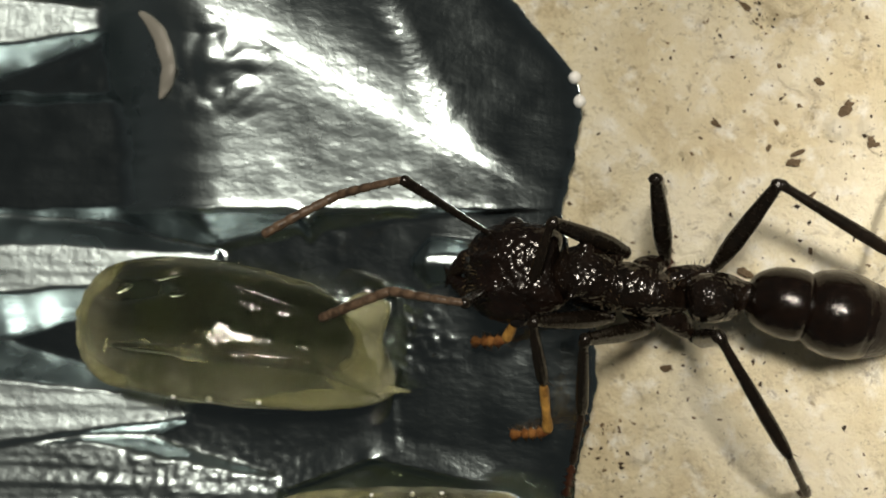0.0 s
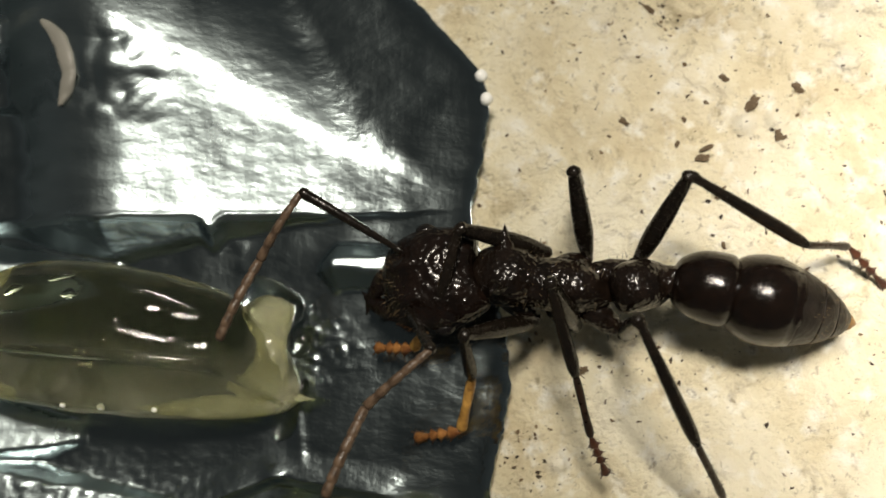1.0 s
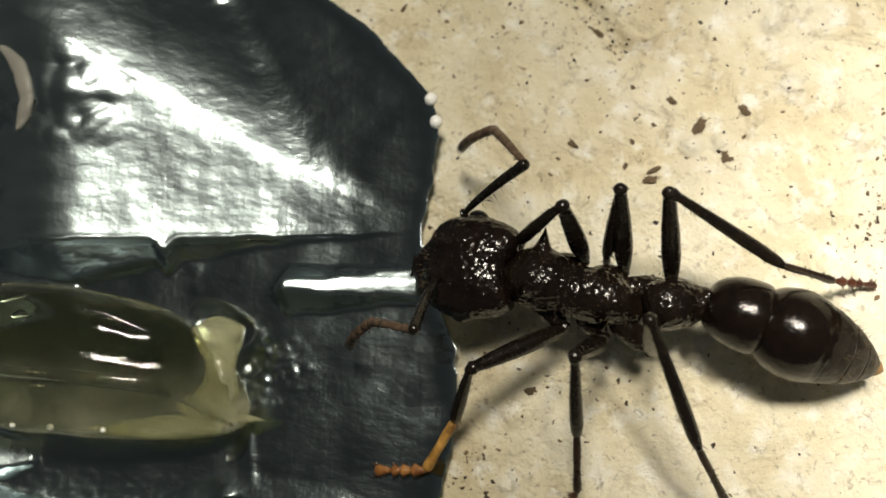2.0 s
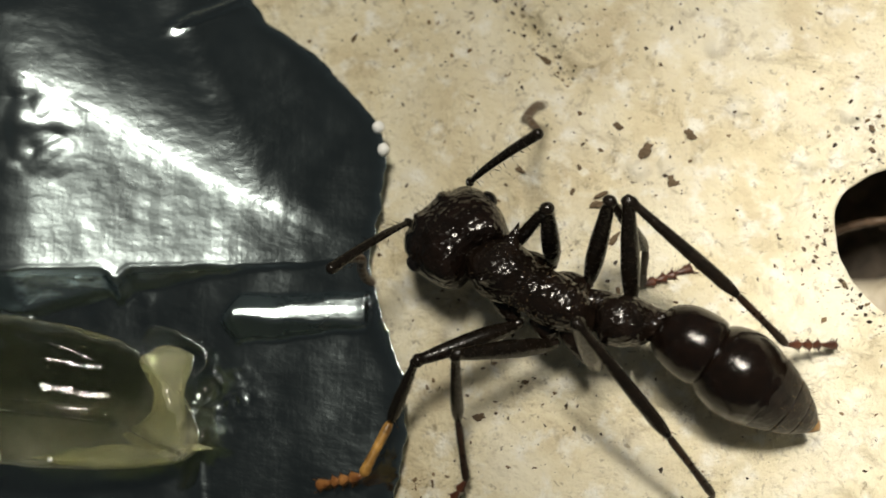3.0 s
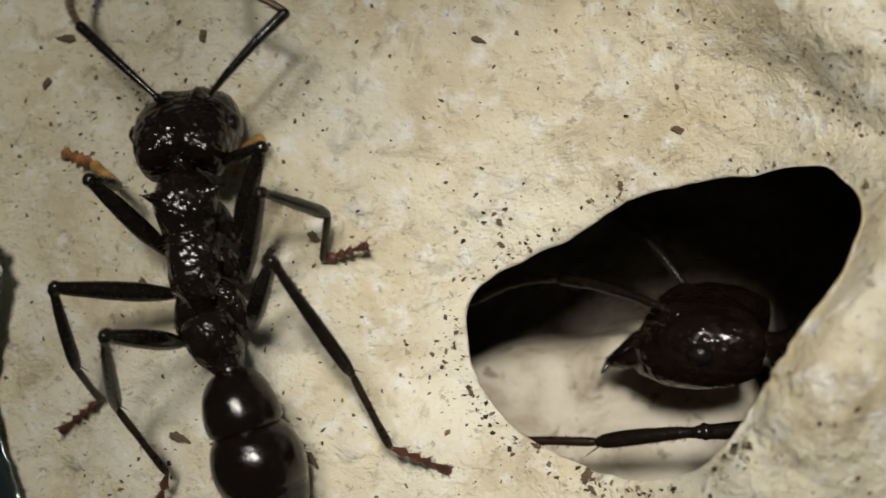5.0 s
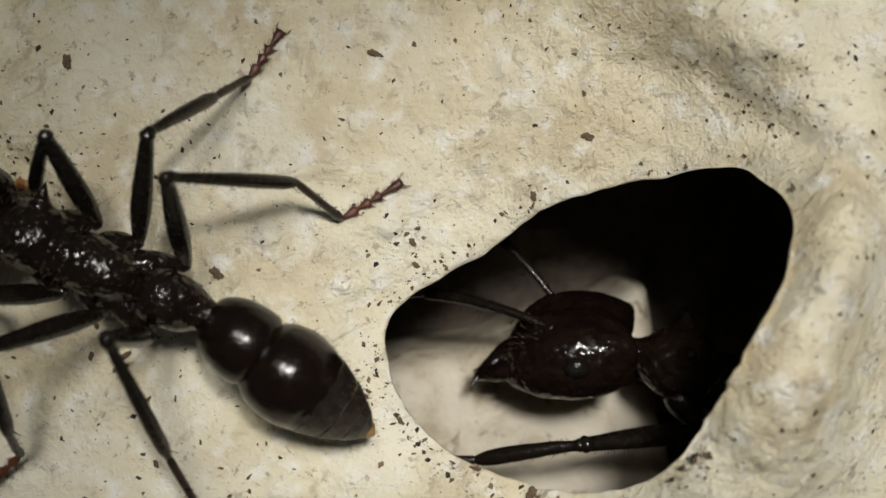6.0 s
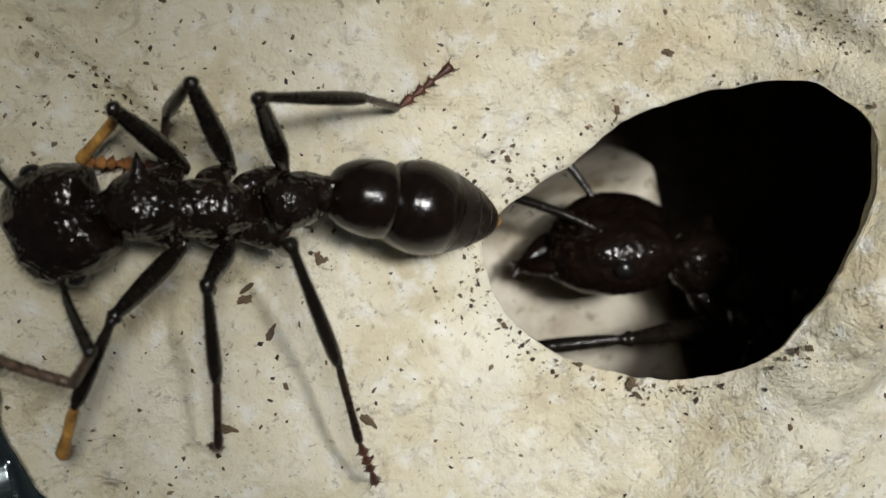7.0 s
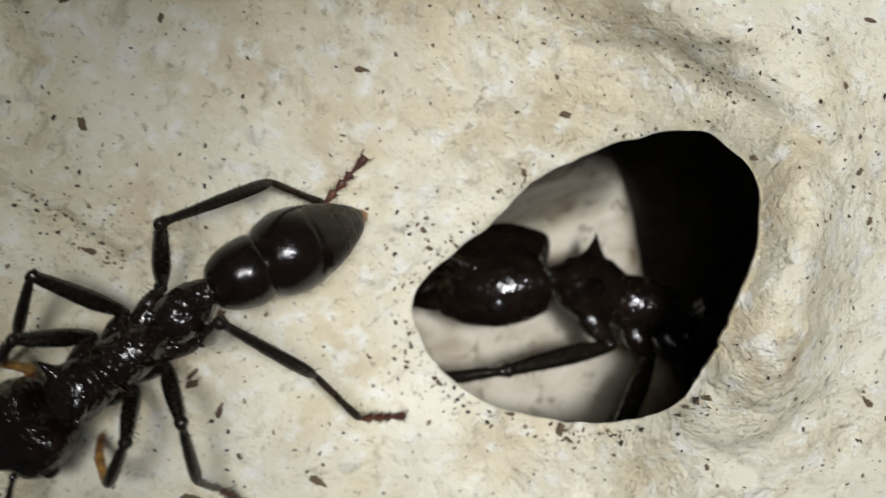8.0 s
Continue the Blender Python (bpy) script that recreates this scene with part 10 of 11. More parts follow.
    walk(ant_parts["basitarsus_L2"], [(0, bone(0.25, 5.36, 0.16, 0.2, 7.57, -1.02)), (0.167, bone(0.21, 5.27, 0.11, 0.16, 7.42, -1.16)), (0.333, bone(0.14, 5.14, 0.06, 0.1, 7.21, -1.34)), (0.5, bone(0.05, 5.04, 0.08, 0.01, 7.06, -1.39)), (0.667, bone(-0.42, 4.61, 0.39, -0.68, 6.68, -0.99)), (0.833, bone(-1.29, 3.84, 0.81, -1.95, 5.94, -0.38)), (1, bone(-1.94, 3.42, 1.01, -2.8, 5.51, -0.05)), (1.167, bone(-2.22, 3.92, 0.91, -3.06, 5.97, -0.26)), (1.333, bone(-2.4, 4.87, 0.38, -3.18, 6.83, -0.97)), (1.5, bone(-2.42, 5.29, -0.04, -3.14, 7.2, -1.48)), (1.667, bone(-2.29, 5.31, -0.01, -2.97, 7.24, -1.44)), (1.833, bone(-2.03, 5.33, 0.09, -2.63, 7.3, -1.34)), (2, bone(-1.66, 5.35, 0.21, -2.19, 7.35, -1.19)), (2.167, bone(-1.22, 5.36, 0.32, -1.69, 7.4, -1.05)), (2.333, bone(-0.77, 5.34, 0.38, -1.18, 7.43, -0.94)), (2.5, bone(-0.36, 5.32, 0.38, -0.72, 7.45, -0.88)), (2.667, bone(-0.02, 5.3, 0.32, -0.36, 7.46, -0.88)), (2.833, bone(0.24, 5.34, 0.08, -0.17, 7.54, -1.05)), (3, bone(0.32, 5.81, -1.66, -1.06, 7.73, -2.47)), (3.167, bone(-0.2, 6.11, -1.53, -1.59, 7.83, -2.7)), (3.333, bone(-1.01, 6.41, -1.15, -2.2, 7.75, -2.89)), (3.5, bone(-1.57, 6.63, -0.84, -2.52, 7.61, -2.94)), (3.667, bone(-1.77, 6.81, -0.71, -2.44, 7.48, -3.02)), (3.833, bone(-1.91, 6.96, -0.6, -2.22, 7.34, -3.05)), (4, bone(-2.03, 7.04, -0.54, -2.17, 7.27, -3.02)), (4.167, bone(-2.28, 6.22, -0.36, -2.84, 6.43, -2.79)), (4.333, bone(-2.67, 4.31, -0.21, -4, 4.5, -2.32)), (4.5, bone(-2.85, 3.18, -0.24, -4.51, 3.36, -2.1)), (4.667, bone(-3.12, 3.91, -0.3, -4.66, 4.09, -2.26)), (4.833, bone(-3.56, 5.24, -0.72, -4.84, 5.45, -2.86)), (5, bone(-3.65, 5.76, -1.07, -4.74, 6.02, -3.3)), (5.167, bone(-2.94, 6.03, -1.02, -3.96, 6.52, -3.25)), (5.333, bone(-2.47, 6.2, -0.95, -3.38, 6.82, -3.19)), (5.5, bone(-2.02, 6.32, -0.86, -2.76, 7.04, -3.13)), (5.667, bone(-1.57, 6.41, -0.75, -2.09, 7.19, -3.06)), (5.833, bone(-1.15, 6.45, -0.64, -1.43, 7.29, -2.98)), (6, bone(-0.76, 6.47, -0.55, -0.84, 7.37, -2.88)), (6.167, bone(-0.41, 6.48, -0.49, -0.35, 7.46, -2.79)), (6.333, bone(-0.1, 6.49, -0.5, -0.03, 7.59, -2.75)), (6.5, bone(0, 6.46, -0.66, -0.31, 7.88, -2.69)), (6.667, bone(-0.32, 6.41, -0.1, -0.6, 8.3, -1.71)), (6.833, bone(-0.73, 6.18, 0.85, -0.94, 8.48, -0.1)), (7, bone(-1.14, 5.89, 1.39, -1.26, 8.31, 0.77)), (7.167, bone(-1.55, 5.67, 1.39, -1.54, 8.08, 0.72)), (7.333, bone(-1.85, 5.41, 1.21, -1.68, 7.77, 0.39)), (7.5, bone(-1.77, 5.22, 1.03, -1.53, 7.5, 0.03)), (7.667, bone(-1.28, 5.28, 0.91, -1.06, 7.35, -0.48)), (7.833, bone(-0.67, 5.48, 0.77, -0.49, 7.08, -1.15)), (8, bone(-0.25, 5.6, 0.66, -0.11, 6.8, -1.53))])
    walk(ant_parts["foot_L2"], [(0, bone(0.2, 7.57, -1.02, 0.23, 9.19, -2.5)), (0.167, bone(0.16, 7.42, -1.16, 0.1, 8.96, -2.73)), (0.333, bone(0.1, 7.21, -1.34, -0.1, 8.73, -2.92)), (0.5, bone(0.01, 7.06, -1.39, -0.32, 8.4, -3.1)), (0.667, bone(-0.68, 6.68, -0.99, -1.18, 8.02, -2.67)), (0.833, bone(-1.95, 5.94, -0.38, -2.65, 7.28, -1.97)), (1, bone(-2.8, 5.51, -0.05, -3.6, 6.85, -1.6)), (1.167, bone(-3.06, 5.97, -0.26, -3.49, 7.29, -1.96)), (1.333, bone(-3.18, 6.83, -0.97, -2.87, 7.98, -2.82)), (1.5, bone(-3.14, 7.2, -1.48, -2.47, 8.22, -3.31)), (1.667, bone(-2.97, 7.24, -1.44, -2.31, 8.26, -3.28)), (1.833, bone(-2.63, 7.3, -1.34, -2.03, 8.35, -3.17)), (2, bone(-2.19, 7.35, -1.19, -1.65, 8.45, -3.02)), (2.167, bone(-1.69, 7.4, -1.05, -1.23, 8.56, -2.86)), (2.333, bone(-1.18, 7.43, -0.94, -0.8, 8.66, -2.72)), (2.5, bone(-0.72, 7.45, -0.88, -0.41, 8.77, -2.61)), (2.667, bone(-0.36, 7.46, -0.88, -0.09, 8.89, -2.54)), (2.833, bone(-0.17, 7.54, -1.05, 0.09, 9.09, -2.58)), (3, bone(-1.06, 7.73, -2.47, -0.71, 9.67, -3.45)), (3.167, bone(-1.59, 7.83, -2.7, -0.95, 9.8, -3.42)), (3.333, bone(-2.2, 7.75, -2.89, -1.18, 9.62, -3.43)), (3.5, bone(-2.52, 7.61, -2.94, -1.31, 9.36, -3.49)), (3.667, bone(-2.44, 7.48, -3.02, -1.9, 9.58, -3.42)), (3.833, bone(-2.22, 7.34, -3.05, -3.52, 9.06, -3.49)), (4, bone(-2.17, 7.27, -3.02, -4.01, 8.39, -3.44)), (4.167, bone(-2.84, 6.43, -2.79, -4.66, 7.44, -3.52)), (4.333, bone(-4, 4.5, -2.32, -2.31, 3.87, -3.58)), (4.5, bone(-4.51, 3.36, -2.1, -2.73, 2.64, -3.17)), (4.667, bone(-4.66, 4.09, -2.26, -2.9, 4.01, -3.58)), (4.833, bone(-4.84, 5.45, -2.86, -5.22, 7.54, -3.43)), (5, bone(-4.74, 6.02, -3.3, -5.67, 8.01, -3.39)), (5.167, bone(-3.96, 6.52, -3.25, -4.67, 8.6, -3.38)), (5.333, bone(-3.38, 6.82, -3.19, -3.83, 8.97, -3.39)), (5.5, bone(-2.76, 7.04, -3.13, -2.92, 9.22, -3.41)), (5.667, bone(-2.09, 7.19, -3.06, -1.93, 9.36, -3.41)), (5.833, bone(-1.43, 7.29, -2.98, -0.94, 9.4, -3.4)), (6, bone(-0.84, 7.37, -2.88, -0.03, 9.36, -3.38)), (6.167, bone(-0.35, 7.46, -2.79, 0.73, 9.28, -3.39)), (6.333, bone(-0.03, 7.59, -2.75, 1.29, 9.22, -3.41)), (6.5, bone(-0.31, 7.88, -2.69, 1.31, 9.19, -3.41)), (6.667, bone(-0.6, 8.3, -1.71, 0.67, 9.35, -3.17)), (6.833, bone(-0.94, 8.48, -0.1, -0.43, 9.23, -2.11)), (7, bone(-1.26, 8.31, 0.77, -1.17, 8.82, -1.37)), (7.167, bone(-1.54, 8.08, 0.72, -1.47, 8.43, -1.45)), (7.333, bone(-1.68, 7.77, 0.39, -1.63, 8, -1.79)), (7.5, bone(-1.53, 7.5, 0.03, -1.49, 7.68, -2.16)), (7.667, bone(-1.06, 7.35, -0.48, -0.98, 7.81, -2.63)), (7.833, bone(-0.49, 7.08, -1.15, -0.35, 8.1, -3.09)), (8, bone(-0.11, 6.8, -1.53, 0.08, 8.18, -3.23))])
    walk(ant_parts["femur_L3"], [(0, bone(-3.5, 1.4, -1.1, -4.08, 0.93, 3.84)), (0.167, bone(-3.5, 1.4, -1.1, -4.05, 0.97, 3.85)), (0.333, bone(-3.5, 1.4, -1.1, -4.01, 1.03, 3.86)), (0.5, bone(-3.5, 1.4, -1.1, -3.98, 1.09, 3.87)), (0.667, bone(-3.5, 1.4, -1.1, -3.95, 1.16, 3.87)), (0.833, bone(-3.5, 1.4, -1.1, -3.93, 1.24, 3.88)), (1, bone(-3.5, 1.4, -1.1, -3.9, 1.28, 3.88)), (1.167, bone(-3.5, 1.4, -1.1, -3.85, 1.23, 3.88)), (1.333, bone(-3.5, 1.4, -1.1, -3.78, 1.12, 3.88)), (1.5, bone(-3.5, 1.4, -1.1, -3.7, 1.02, 3.88)), (1.667, bone(-3.5, 1.4, -1.1, -3.57, 0.95, 3.88)), (1.833, bone(-3.5, 1.4, -1.1, -3.38, 0.88, 3.87)), (2, bone(-3.5, 1.4, -1.1, -3.15, 0.8, 3.85)), (2.167, bone(-3.5, 1.4, -1.1, -2.92, 0.73, 3.82)), (2.333, bone(-3.5, 1.4, -1.1, -2.7, 0.67, 3.78)), (2.5, bone(-3.5, 1.4, -1.1, -2.52, 0.63, 3.74)), (2.667, bone(-3.5, 1.4, -1.1, -2.4, 0.6, 3.71)), (2.833, bone(-3.5, 1.4, -1.1, -2.38, 0.6, 3.71)), (3, bone(-3.5, 1.4, -1.1, -2.58, 0.75, 3.77)), (3.167, bone(-3.5, 1.4, -1.1, -2.99, 0.86, 3.84)), (3.333, bone(-3.5, 1.4, -1.1, -3.51, 0.95, 3.88)), (3.5, bone(-3.5, 1.4, -1.1, -3.82, 0.99, 3.87)), (3.667, bone(-3.5, 1.4, -1.1, -3.89, 0.91, 3.86)), (3.833, bone(-3.5, 1.4, -1.1, -3.94, 0.75, 3.84)), (4, bone(-3.5, 1.4, -1.1, -3.95, 0.66, 3.82)), (4.167, bone(-3.5, 1.4, -1.1, -3.59, 1.64, 3.89)), (4.333, bone(-3.5, 1.4, -1.1, -2.84, 3.54, 3.37)), (4.5, bone(-3.5, 1.4, -1.1, -2.52, 4.36, 2.81)), (4.667, bone(-3.5, 1.4, -1.1, -2.73, 3.86, 3.19)), (4.833, bone(-3.5, 1.4, -1.1, -3.16, 2.78, 3.69)), (5, bone(-3.5, 1.4, -1.1, -3.4, 2.19, 3.84)), (5.167, bone(-3.5, 1.4, -1.1, -3.08, 2.46, 3.77)), (5.333, bone(-3.5, 1.4, -1.1, -3.07, 2.44, 3.77)), (5.5, bone(-3.5, 1.4, -1.1, -3.11, 2.3, 3.8)), (5.667, bone(-3.5, 1.4, -1.1, -3.17, 2.08, 3.84)), (5.833, bone(-3.5, 1.4, -1.1, -3.24, 1.85, 3.87)), (6, bone(-3.5, 1.4, -1.1, -3.3, 1.63, 3.89)), (6.167, bone(-3.5, 1.4, -1.1, -3.35, 1.48, 3.9)), (6.333, bone(-3.5, 1.4, -1.1, -3.37, 1.45, 3.9)), (6.5, bone(-3.5, 1.4, -1.1, -3.38, 1.56, 3.9)), (6.667, bone(-3.5, 1.4, -1.1, -3.36, 1.46, 3.9)), (6.833, bone(-3.5, 1.4, -1.1, -3.34, 1.2, 3.89)), (7, bone(-3.5, 1.4, -1.1, -3.33, 0.91, 3.87)), (7.167, bone(-3.5, 1.4, -1.1, -3.46, 0.49, 3.82)), (7.333, bone(-3.5, 1.4, -1.1, -3.77, 0, 3.69)), (7.5, bone(-3.5, 1.4, -1.1, -4.12, -0.24, 3.58)), (7.667, bone(-3.5, 1.4, -1.1, -4.57, -0.04, 3.57)), (7.833, bone(-3.5, 1.4, -1.1, -5.09, 0.39, 3.53)), (8, bone(-3.5, 1.4, -1.1, -5.44, 0.71, 3.46))])
    walk(ant_parts["tibia_L3"], [(0, bone(-4.08, 0.93, 3.84, -7.65, 4.78, 2.21)), (0.167, bone(-4.05, 0.97, 3.85, -7.64, 4.83, 2.28)), (0.333, bone(-4.01, 1.03, 3.86, -7.62, 4.9, 2.37)), (0.5, bone(-3.98, 1.09, 3.87, -7.59, 4.97, 2.42)), (0.667, bone(-3.95, 1.16, 3.87, -7.4, 5.07, 2.12)), (0.833, bone(-3.93, 1.24, 3.88, -7.01, 5.16, 1.54)), (1, bone(-3.9, 1.28, 3.88, -6.67, 5.19, 1.19)), (1.167, bone(-3.85, 1.23, 3.88, -6.46, 5.19, 1.11)), (1.333, bone(-3.78, 1.12, 3.88, -6.24, 5.14, 1.06)), (1.5, bone(-3.7, 1.02, 3.88, -6.1, 5.07, 1.04)), (1.667, bone(-3.57, 0.95, 3.88, -6.03, 4.96, 1.04)), (1.833, bone(-3.38, 0.88, 3.87, -6.02, 4.78, 1.03)), (2, bone(-3.15, 0.8, 3.85, -6.04, 4.53, 1.02)), (2.167, bone(-2.92, 0.73, 3.82, -6.1, 4.22, 1)), (2.333, bone(-2.7, 0.67, 3.78, -6.2, 3.87, 1)), (2.5, bone(-2.52, 0.63, 3.74, -6.33, 3.49, 1.01)), (2.667, bone(-2.4, 0.6, 3.71, -6.49, 3.12, 1.04)), (2.833, bone(-2.38, 0.6, 3.71, -6.71, 2.77, 1.1)), (3, bone(-2.58, 0.75, 3.77, -7.15, 2.5, 1.26)), (3.167, bone(-2.99, 0.86, 3.84, -7.63, 2.37, 1.31)), (3.333, bone(-3.51, 0.95, 3.88, -8.19, 2.28, 1.31)), (3.5, bone(-3.82, 0.99, 3.87, -8.49, 2.24, 1.26)), (3.667, bone(-3.89, 0.91, 3.86, -8.29, 2.21, 0.83)), (3.833, bone(-3.94, 0.75, 3.84, -7.72, 2.17, 0.11)), (4, bone(-3.95, 0.66, 3.82, -7.15, 2.29, -0.34)), (4.167, bone(-3.59, 1.64, 3.89, -6.17, 3.85, -0.43)), (4.333, bone(-2.84, 3.54, 3.37, -4.63, 6.5, -0.91)), (4.5, bone(-2.52, 4.36, 2.81, -3.92, 7.62, -1.39)), (4.667, bone(-2.73, 3.86, 3.19, -4.23, 6.88, -1.16)), (4.833, bone(-3.16, 2.78, 3.69, -4.91, 5.28, -0.88)), (5, bone(-3.4, 2.19, 3.84, -5.47, 4.26, -0.82)), (5.167, bone(-3.08, 2.46, 3.77, -5.9, 4.36, -0.56)), (5.333, bone(-3.07, 2.44, 3.77, -6, 4.42, -0.44)), (5.5, bone(-3.11, 2.3, 3.8, -6.05, 4.48, -0.3)), (5.667, bone(-3.17, 2.08, 3.84, -6.08, 4.54, -0.12)), (5.833, bone(-3.24, 1.85, 3.87, -6.1, 4.59, 0.06)), (6, bone(-3.3, 1.63, 3.89, -6.1, 4.64, 0.23)), (6.167, bone(-3.35, 1.48, 3.9, -6.11, 4.7, 0.39)), (6.333, bone(-3.37, 1.45, 3.9, -6.14, 4.81, 0.54)), (6.5, bone(-3.38, 1.56, 3.9, -6.27, 4.99, 0.71)), (6.667, bone(-3.36, 1.46, 3.9, -6.05, 5.23, 0.94)), (6.833, bone(-3.34, 1.2, 3.89, -5.59, 5.45, 1.22)), (7, bone(-3.33, 0.91, 3.87, -5.33, 5.37, 1.35)), (7.167, bone(-3.46, 0.49, 3.82, -5.55, 4.75, 1.03)), (7.333, bone(-3.77, 0, 3.69, -5.99, 3.85, 0.45)), (7.5, bone(-4.12, -0.24, 3.58, -6.4, 3.38, 0.11)), (7.667, bone(-4.57, -0.04, 3.57, -6.56, 3.74, 0.1)), (7.833, bone(-5.09, 0.39, 3.53, -6.49, 4.45, 0.1)), (8, bone(-5.44, 0.71, 3.46, -6.39, 4.95, 0.08))])
    walk(ant_parts["basitarsus_L3"], [(0, bone(-7.65, 4.78, 2.21, -8.95, 6.36, -0.38)), (0.167, bone(-7.64, 4.83, 2.28, -8.74, 6.33, -0.44)), (0.333, bone(-7.62, 4.9, 2.37, -8.45, 6.29, -0.51)), (0.5, bone(-7.59, 4.97, 2.42, -8.28, 6.3, -0.52)), (0.667, bone(-7.4, 5.07, 2.12, -8.27, 6.51, -0.72)), (0.833, bone(-7.01, 5.16, 1.54, -8.2, 6.77, -1.07)), (1, bone(-6.67, 5.19, 1.19, -8.03, 6.89, -1.28)), (1.167, bone(-6.46, 5.19, 1.11, -7.73, 6.86, -1.44)), (1.333, bone(-6.24, 5.14, 1.06, -7.35, 6.73, -1.62)), (1.5, bone(-6.1, 5.07, 1.04, -7.11, 6.61, -1.7)), (1.667, bone(-6.03, 4.96, 1.04, -7.13, 6.49, -1.67)), (1.833, bone(-6.02, 4.78, 1.03, -7.34, 6.33, -1.56)), (2, bone(-6.04, 4.53, 1.02, -7.68, 6.1, -1.38)), (2.167, bone(-6.1, 4.22, 1, -8.09, 5.79, -1.11)), (2.333, bone(-6.2, 3.87, 1, -8.49, 5.41, -0.82)), (2.5, bone(-6.33, 3.49, 1.01, -8.84, 4.99, -0.53)), (2.667, bone(-6.49, 3.12, 1.04, -9.13, 4.57, -0.32)), (2.833, bone(-6.71, 2.77, 1.1, -9.38, 4.16, -0.25)), (3, bone(-7.15, 2.5, 1.26, -9.57, 3.46, -0.77)), (3.167, bone(-7.63, 2.37, 1.31, -9.59, 2.99, -1.27)), (3.333, bone(-8.19, 2.28, 1.31, -9.51, 2.58, -1.7)), (3.5, bone(-8.49, 2.24, 1.26, -9.48, 2.4, -1.89)), (3.667, bone(-8.29, 2.21, 0.83, -9.37, 3.06, -2.17)), (3.833, bone(-7.72, 2.17, 0.11, -8.85, 4.29, -2.15)), (4, bone(-7.15, 2.29, -0.34, -8.32, 4.93, -1.94)), (4.167, bone(-6.17, 3.85, -0.43, -8.01, 6.21, -1.82)), (4.333, bone(-4.63, 6.5, -0.91, -7.44, 7.82, -2.03)), (4.5, bone(-3.92, 7.62, -1.39, -7.05, 8.05, -2.34)), (4.667, bone(-4.23, 6.88, -1.16, -7.32, 6.71, -2.29)), (4.833, bone(-4.91, 5.28, -0.88, -7.79, 4.58, -2.34)), (5, bone(-5.47, 4.26, -0.82, -8.16, 3.36, -2.5)), (5.167, bone(-5.9, 4.36, -0.56, -8.62, 4.4, -2.43)), (5.333, bone(-6, 4.42, -0.44, -8.66, 4.99, -2.31)), (5.5, bone(-6.05, 4.48, -0.3, -8.6, 5.43, -2.16)), (5.667, bone(-6.08, 4.54, -0.12, -8.49, 5.81, -2)), (5.833, bone(-6.1, 4.59, 0.06, -8.33, 6.14, -1.82)), (6, bone(-6.1, 4.64, 0.23, -8.16, 6.43, -1.62)), (6.167, bone(-6.11, 4.7, 0.39, -8.02, 6.72, -1.39)), (6.333, bone(-6.14, 4.81, 0.54, -7.96, 7.02, -1.1)), (6.5, bone(-6.27, 4.99, 0.71, -8.14, 7.47, -0.41)), (6.667, bone(-6.05, 5.23, 0.94, -7.67, 7.91, -0.13)), (6.833, bone(-5.59, 5.45, 1.22, -6.78, 8.34, 0.17)), (7, bone(-5.33, 5.37, 1.35, -6.29, 8.35, 0.3)), (7.167, bone(-5.55, 4.75, 1.03, -6.69, 7.65, -0.06)), (7.333, bone(-5.99, 3.85, 0.45, -7.46, 6.56, -0.72)), (7.5, bone(-6.4, 3.38, 0.11, -8.03, 5.95, -1.14)), (7.667, bone(-6.56, 3.74, 0.1, -7.88, 6.42, -1.3)), (7.833, bone(-6.49, 4.45, 0.1, -7.12, 7.29, -1.46)), (8, bone(-6.39, 4.95, 0.08, -6.49, 7.82, -1.55))])
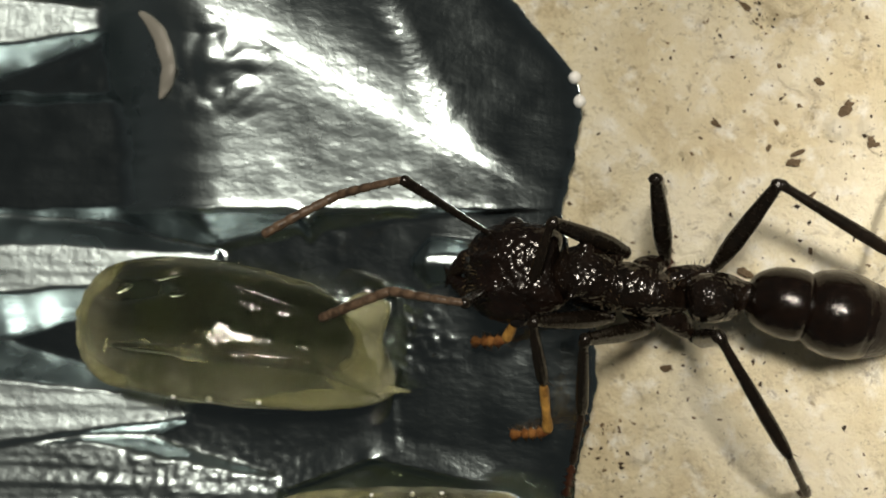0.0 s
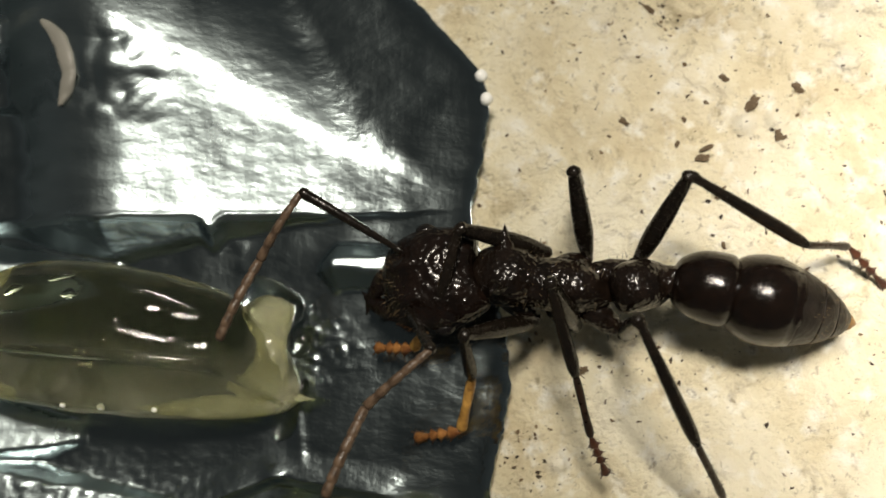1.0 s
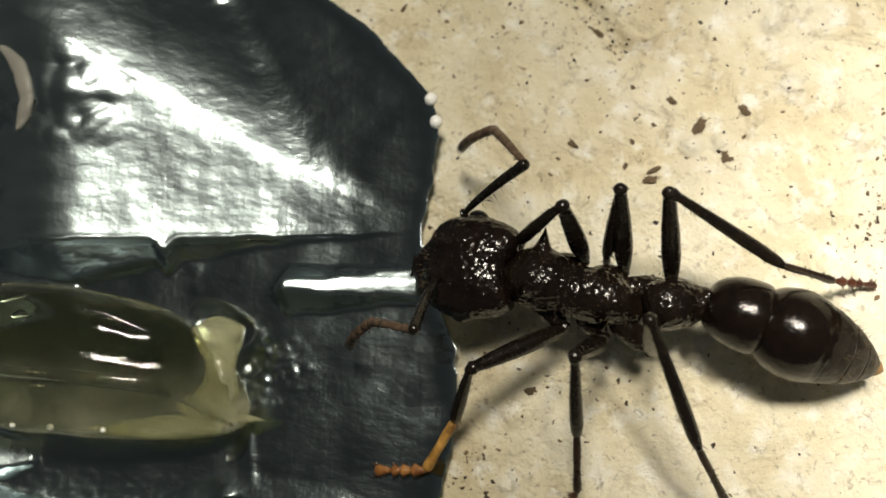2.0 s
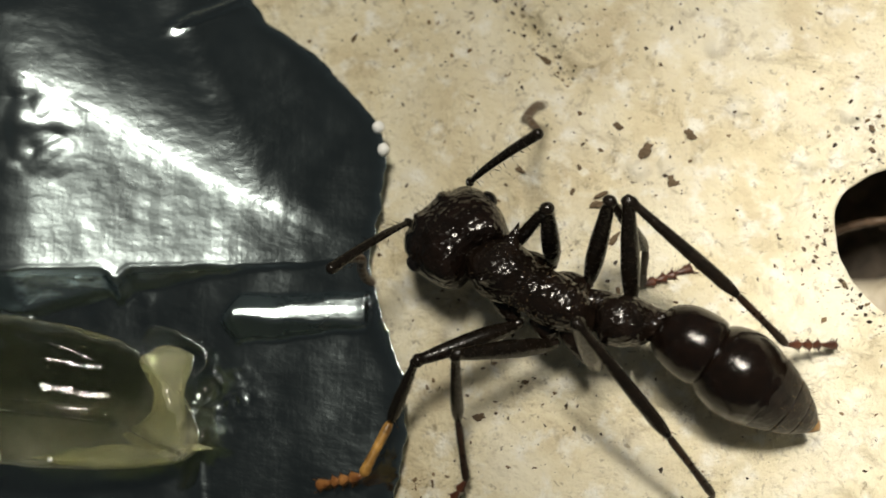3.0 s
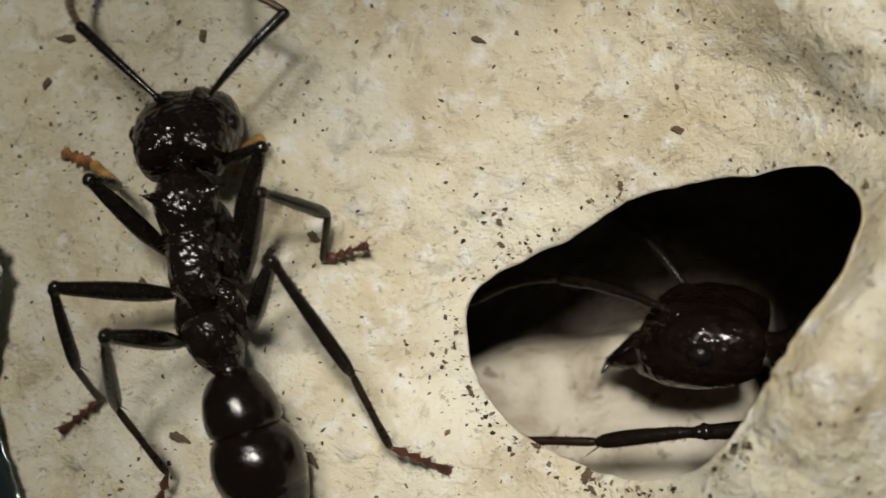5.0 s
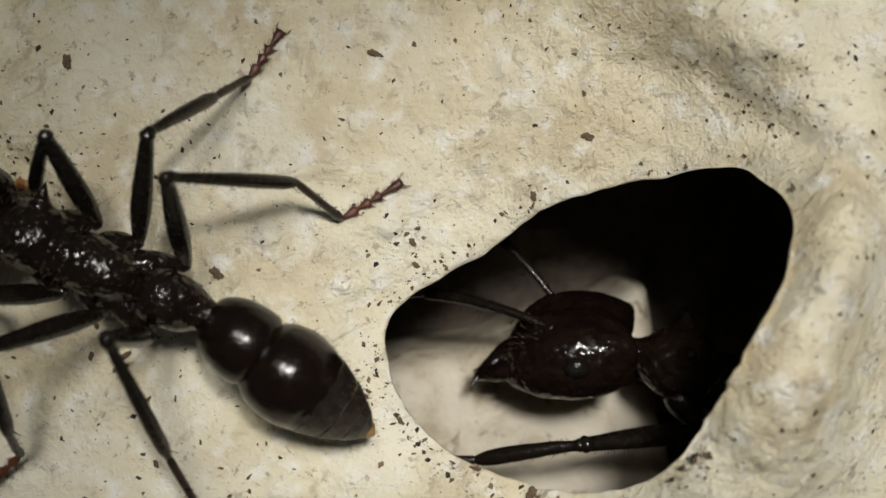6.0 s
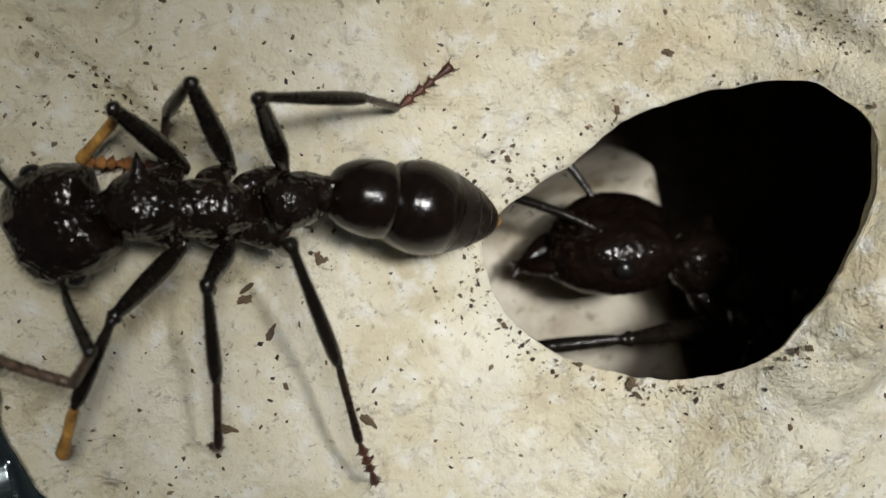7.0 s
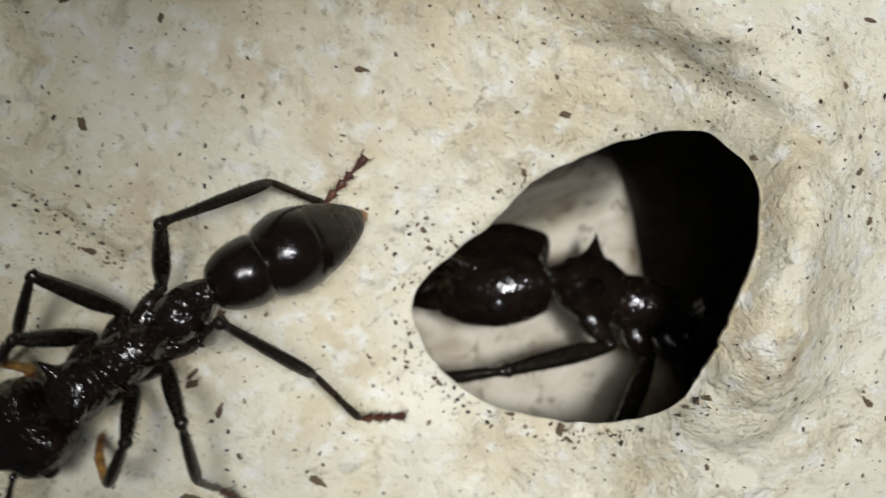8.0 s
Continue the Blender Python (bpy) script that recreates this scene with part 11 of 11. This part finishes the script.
    walk(ant_parts["foot_L3"], [(0, bone(-8.95, 6.36, -0.38, -9.12, 6.56, -3.07)), (0.167, bone(-8.74, 6.33, -0.44, -8.94, 6.58, -3.13)), (0.333, bone(-8.45, 6.29, -0.51, -8.68, 6.6, -3.18)), (0.5, bone(-8.28, 6.3, -0.52, -8.57, 6.69, -3.18)), (0.667, bone(-8.27, 6.51, -0.72, -8.76, 7.13, -3.3)), (0.833, bone(-8.2, 6.77, -1.07, -9.03, 7.73, -3.46)), (1, bone(-8.03, 6.89, -1.28, -9.16, 8.02, -3.46)), (1.167, bone(-7.73, 6.86, -1.44, -9.12, 8.02, -3.44)), (1.333, bone(-7.35, 6.73, -1.62, -8.97, 7.91, -3.43)), (1.5, bone(-7.11, 6.61, -1.7, -8.83, 7.78, -3.42)), (1.667, bone(-7.13, 6.49, -1.67, -8.82, 7.64, -3.44)), (1.833, bone(-7.34, 6.33, -1.56, -8.95, 7.42, -3.44)), (2, bone(-7.68, 6.1, -1.38, -9.07, 7.02, -3.5)), (2.167, bone(-8.09, 5.79, -1.11, -9.22, 6.53, -3.45)), (2.333, bone(-8.49, 5.41, -0.82, -9.34, 5.97, -3.32)), (2.5, bone(-8.84, 4.99, -0.53, -9.43, 5.39, -3.14)), (2.667, bone(-9.13, 4.57, -0.32, -9.51, 4.86, -2.98)), (2.833, bone(-9.38, 4.16, -0.25, -9.63, 4.47, -2.92)), (3, bone(-9.57, 3.46, -0.77, -9.75, 4.54, -3.24)), (3.167, bone(-9.59, 2.99, -1.27, -9.72, 4.62, -3.42)), (3.333, bone(-9.51, 2.58, -1.7, -9.6, 4.62, -3.46)), (3.5, bone(-9.48, 2.4, -1.89, -9.55, 4.62, -3.42)), (3.667, bone(-9.37, 3.06, -2.17, -9.67, 5.44, -3.41)), (3.833, bone(-8.85, 4.29, -2.15, -9.65, 6.52, -3.46)), (4, bone(-8.32, 4.93, -1.94, -9.52, 6.87, -3.37)), (4.167, bone(-8.01, 6.21, -1.82, -9.74, 7.77, -3.18)), (4.333, bone(-7.44, 7.82, -2.03, -9.67, 8.75, -3.24)), (4.5, bone(-7.05, 8.05, -2.34, -9.44, 8.64, -3.45)), (4.667, bone(-7.32, 6.71, -2.29, -9.62, 7.39, -3.53)), (4.833, bone(-7.79, 4.58, -2.34, -10.01, 5.63, -3.47)), (5, bone(-8.16, 3.36, -2.5, -10.2, 4.83, -3.5)), (5.167, bone(-8.62, 4.4, -2.43, -9.96, 6.51, -3.44)), (5.333, bone(-8.66, 4.99, -2.31, -9.97, 7.1, -3.37)), (5.5, bone(-8.6, 5.43, -2.16, -9.91, 7.48, -3.33)), (5.667, bone(-8.49, 5.81, -2, -9.78, 7.76, -3.33)), (5.833, bone(-8.33, 6.14, -1.82, -9.6, 7.95, -3.37)), (6, bone(-8.16, 6.43, -1.62, -9.39, 8.05, -3.4)), (6.167, bone(-8.02, 6.72, -1.39, -9.17, 8.09, -3.41)), (6.333, bone(-7.96, 7.02, -1.1, -8.98, 8.11, -3.35)), (6.5, bone(-8.14, 7.47, -0.41, -8.61, 8.07, -3)), (6.667, bone(-7.67, 7.91, -0.13, -8.23, 8.91, -2.57)), (6.833, bone(-6.78, 8.34, 0.17, -7.52, 10.05, -1.8)), (7, bone(-6.29, 8.35, 0.3, -7.19, 10.34, -1.29)), (7.167, bone(-6.69, 7.65, -0.06, -7.88, 9.52, -1.6)), (7.333, bone(-7.46, 6.56, -0.72, -9, 8.19, -2.22)), (7.5, bone(-8.03, 5.95, -1.14, -9.73, 7.45, -2.62)), (7.667, bone(-7.88, 6.42, -1.3, -9.49, 7.92, -2.86)), (7.833, bone(-7.12, 7.29, -1.46, -8.56, 8.8, -3.18)), (8, bone(-6.49, 7.82, -1.55, -7.79, 9.33, -3.37))])


motions()
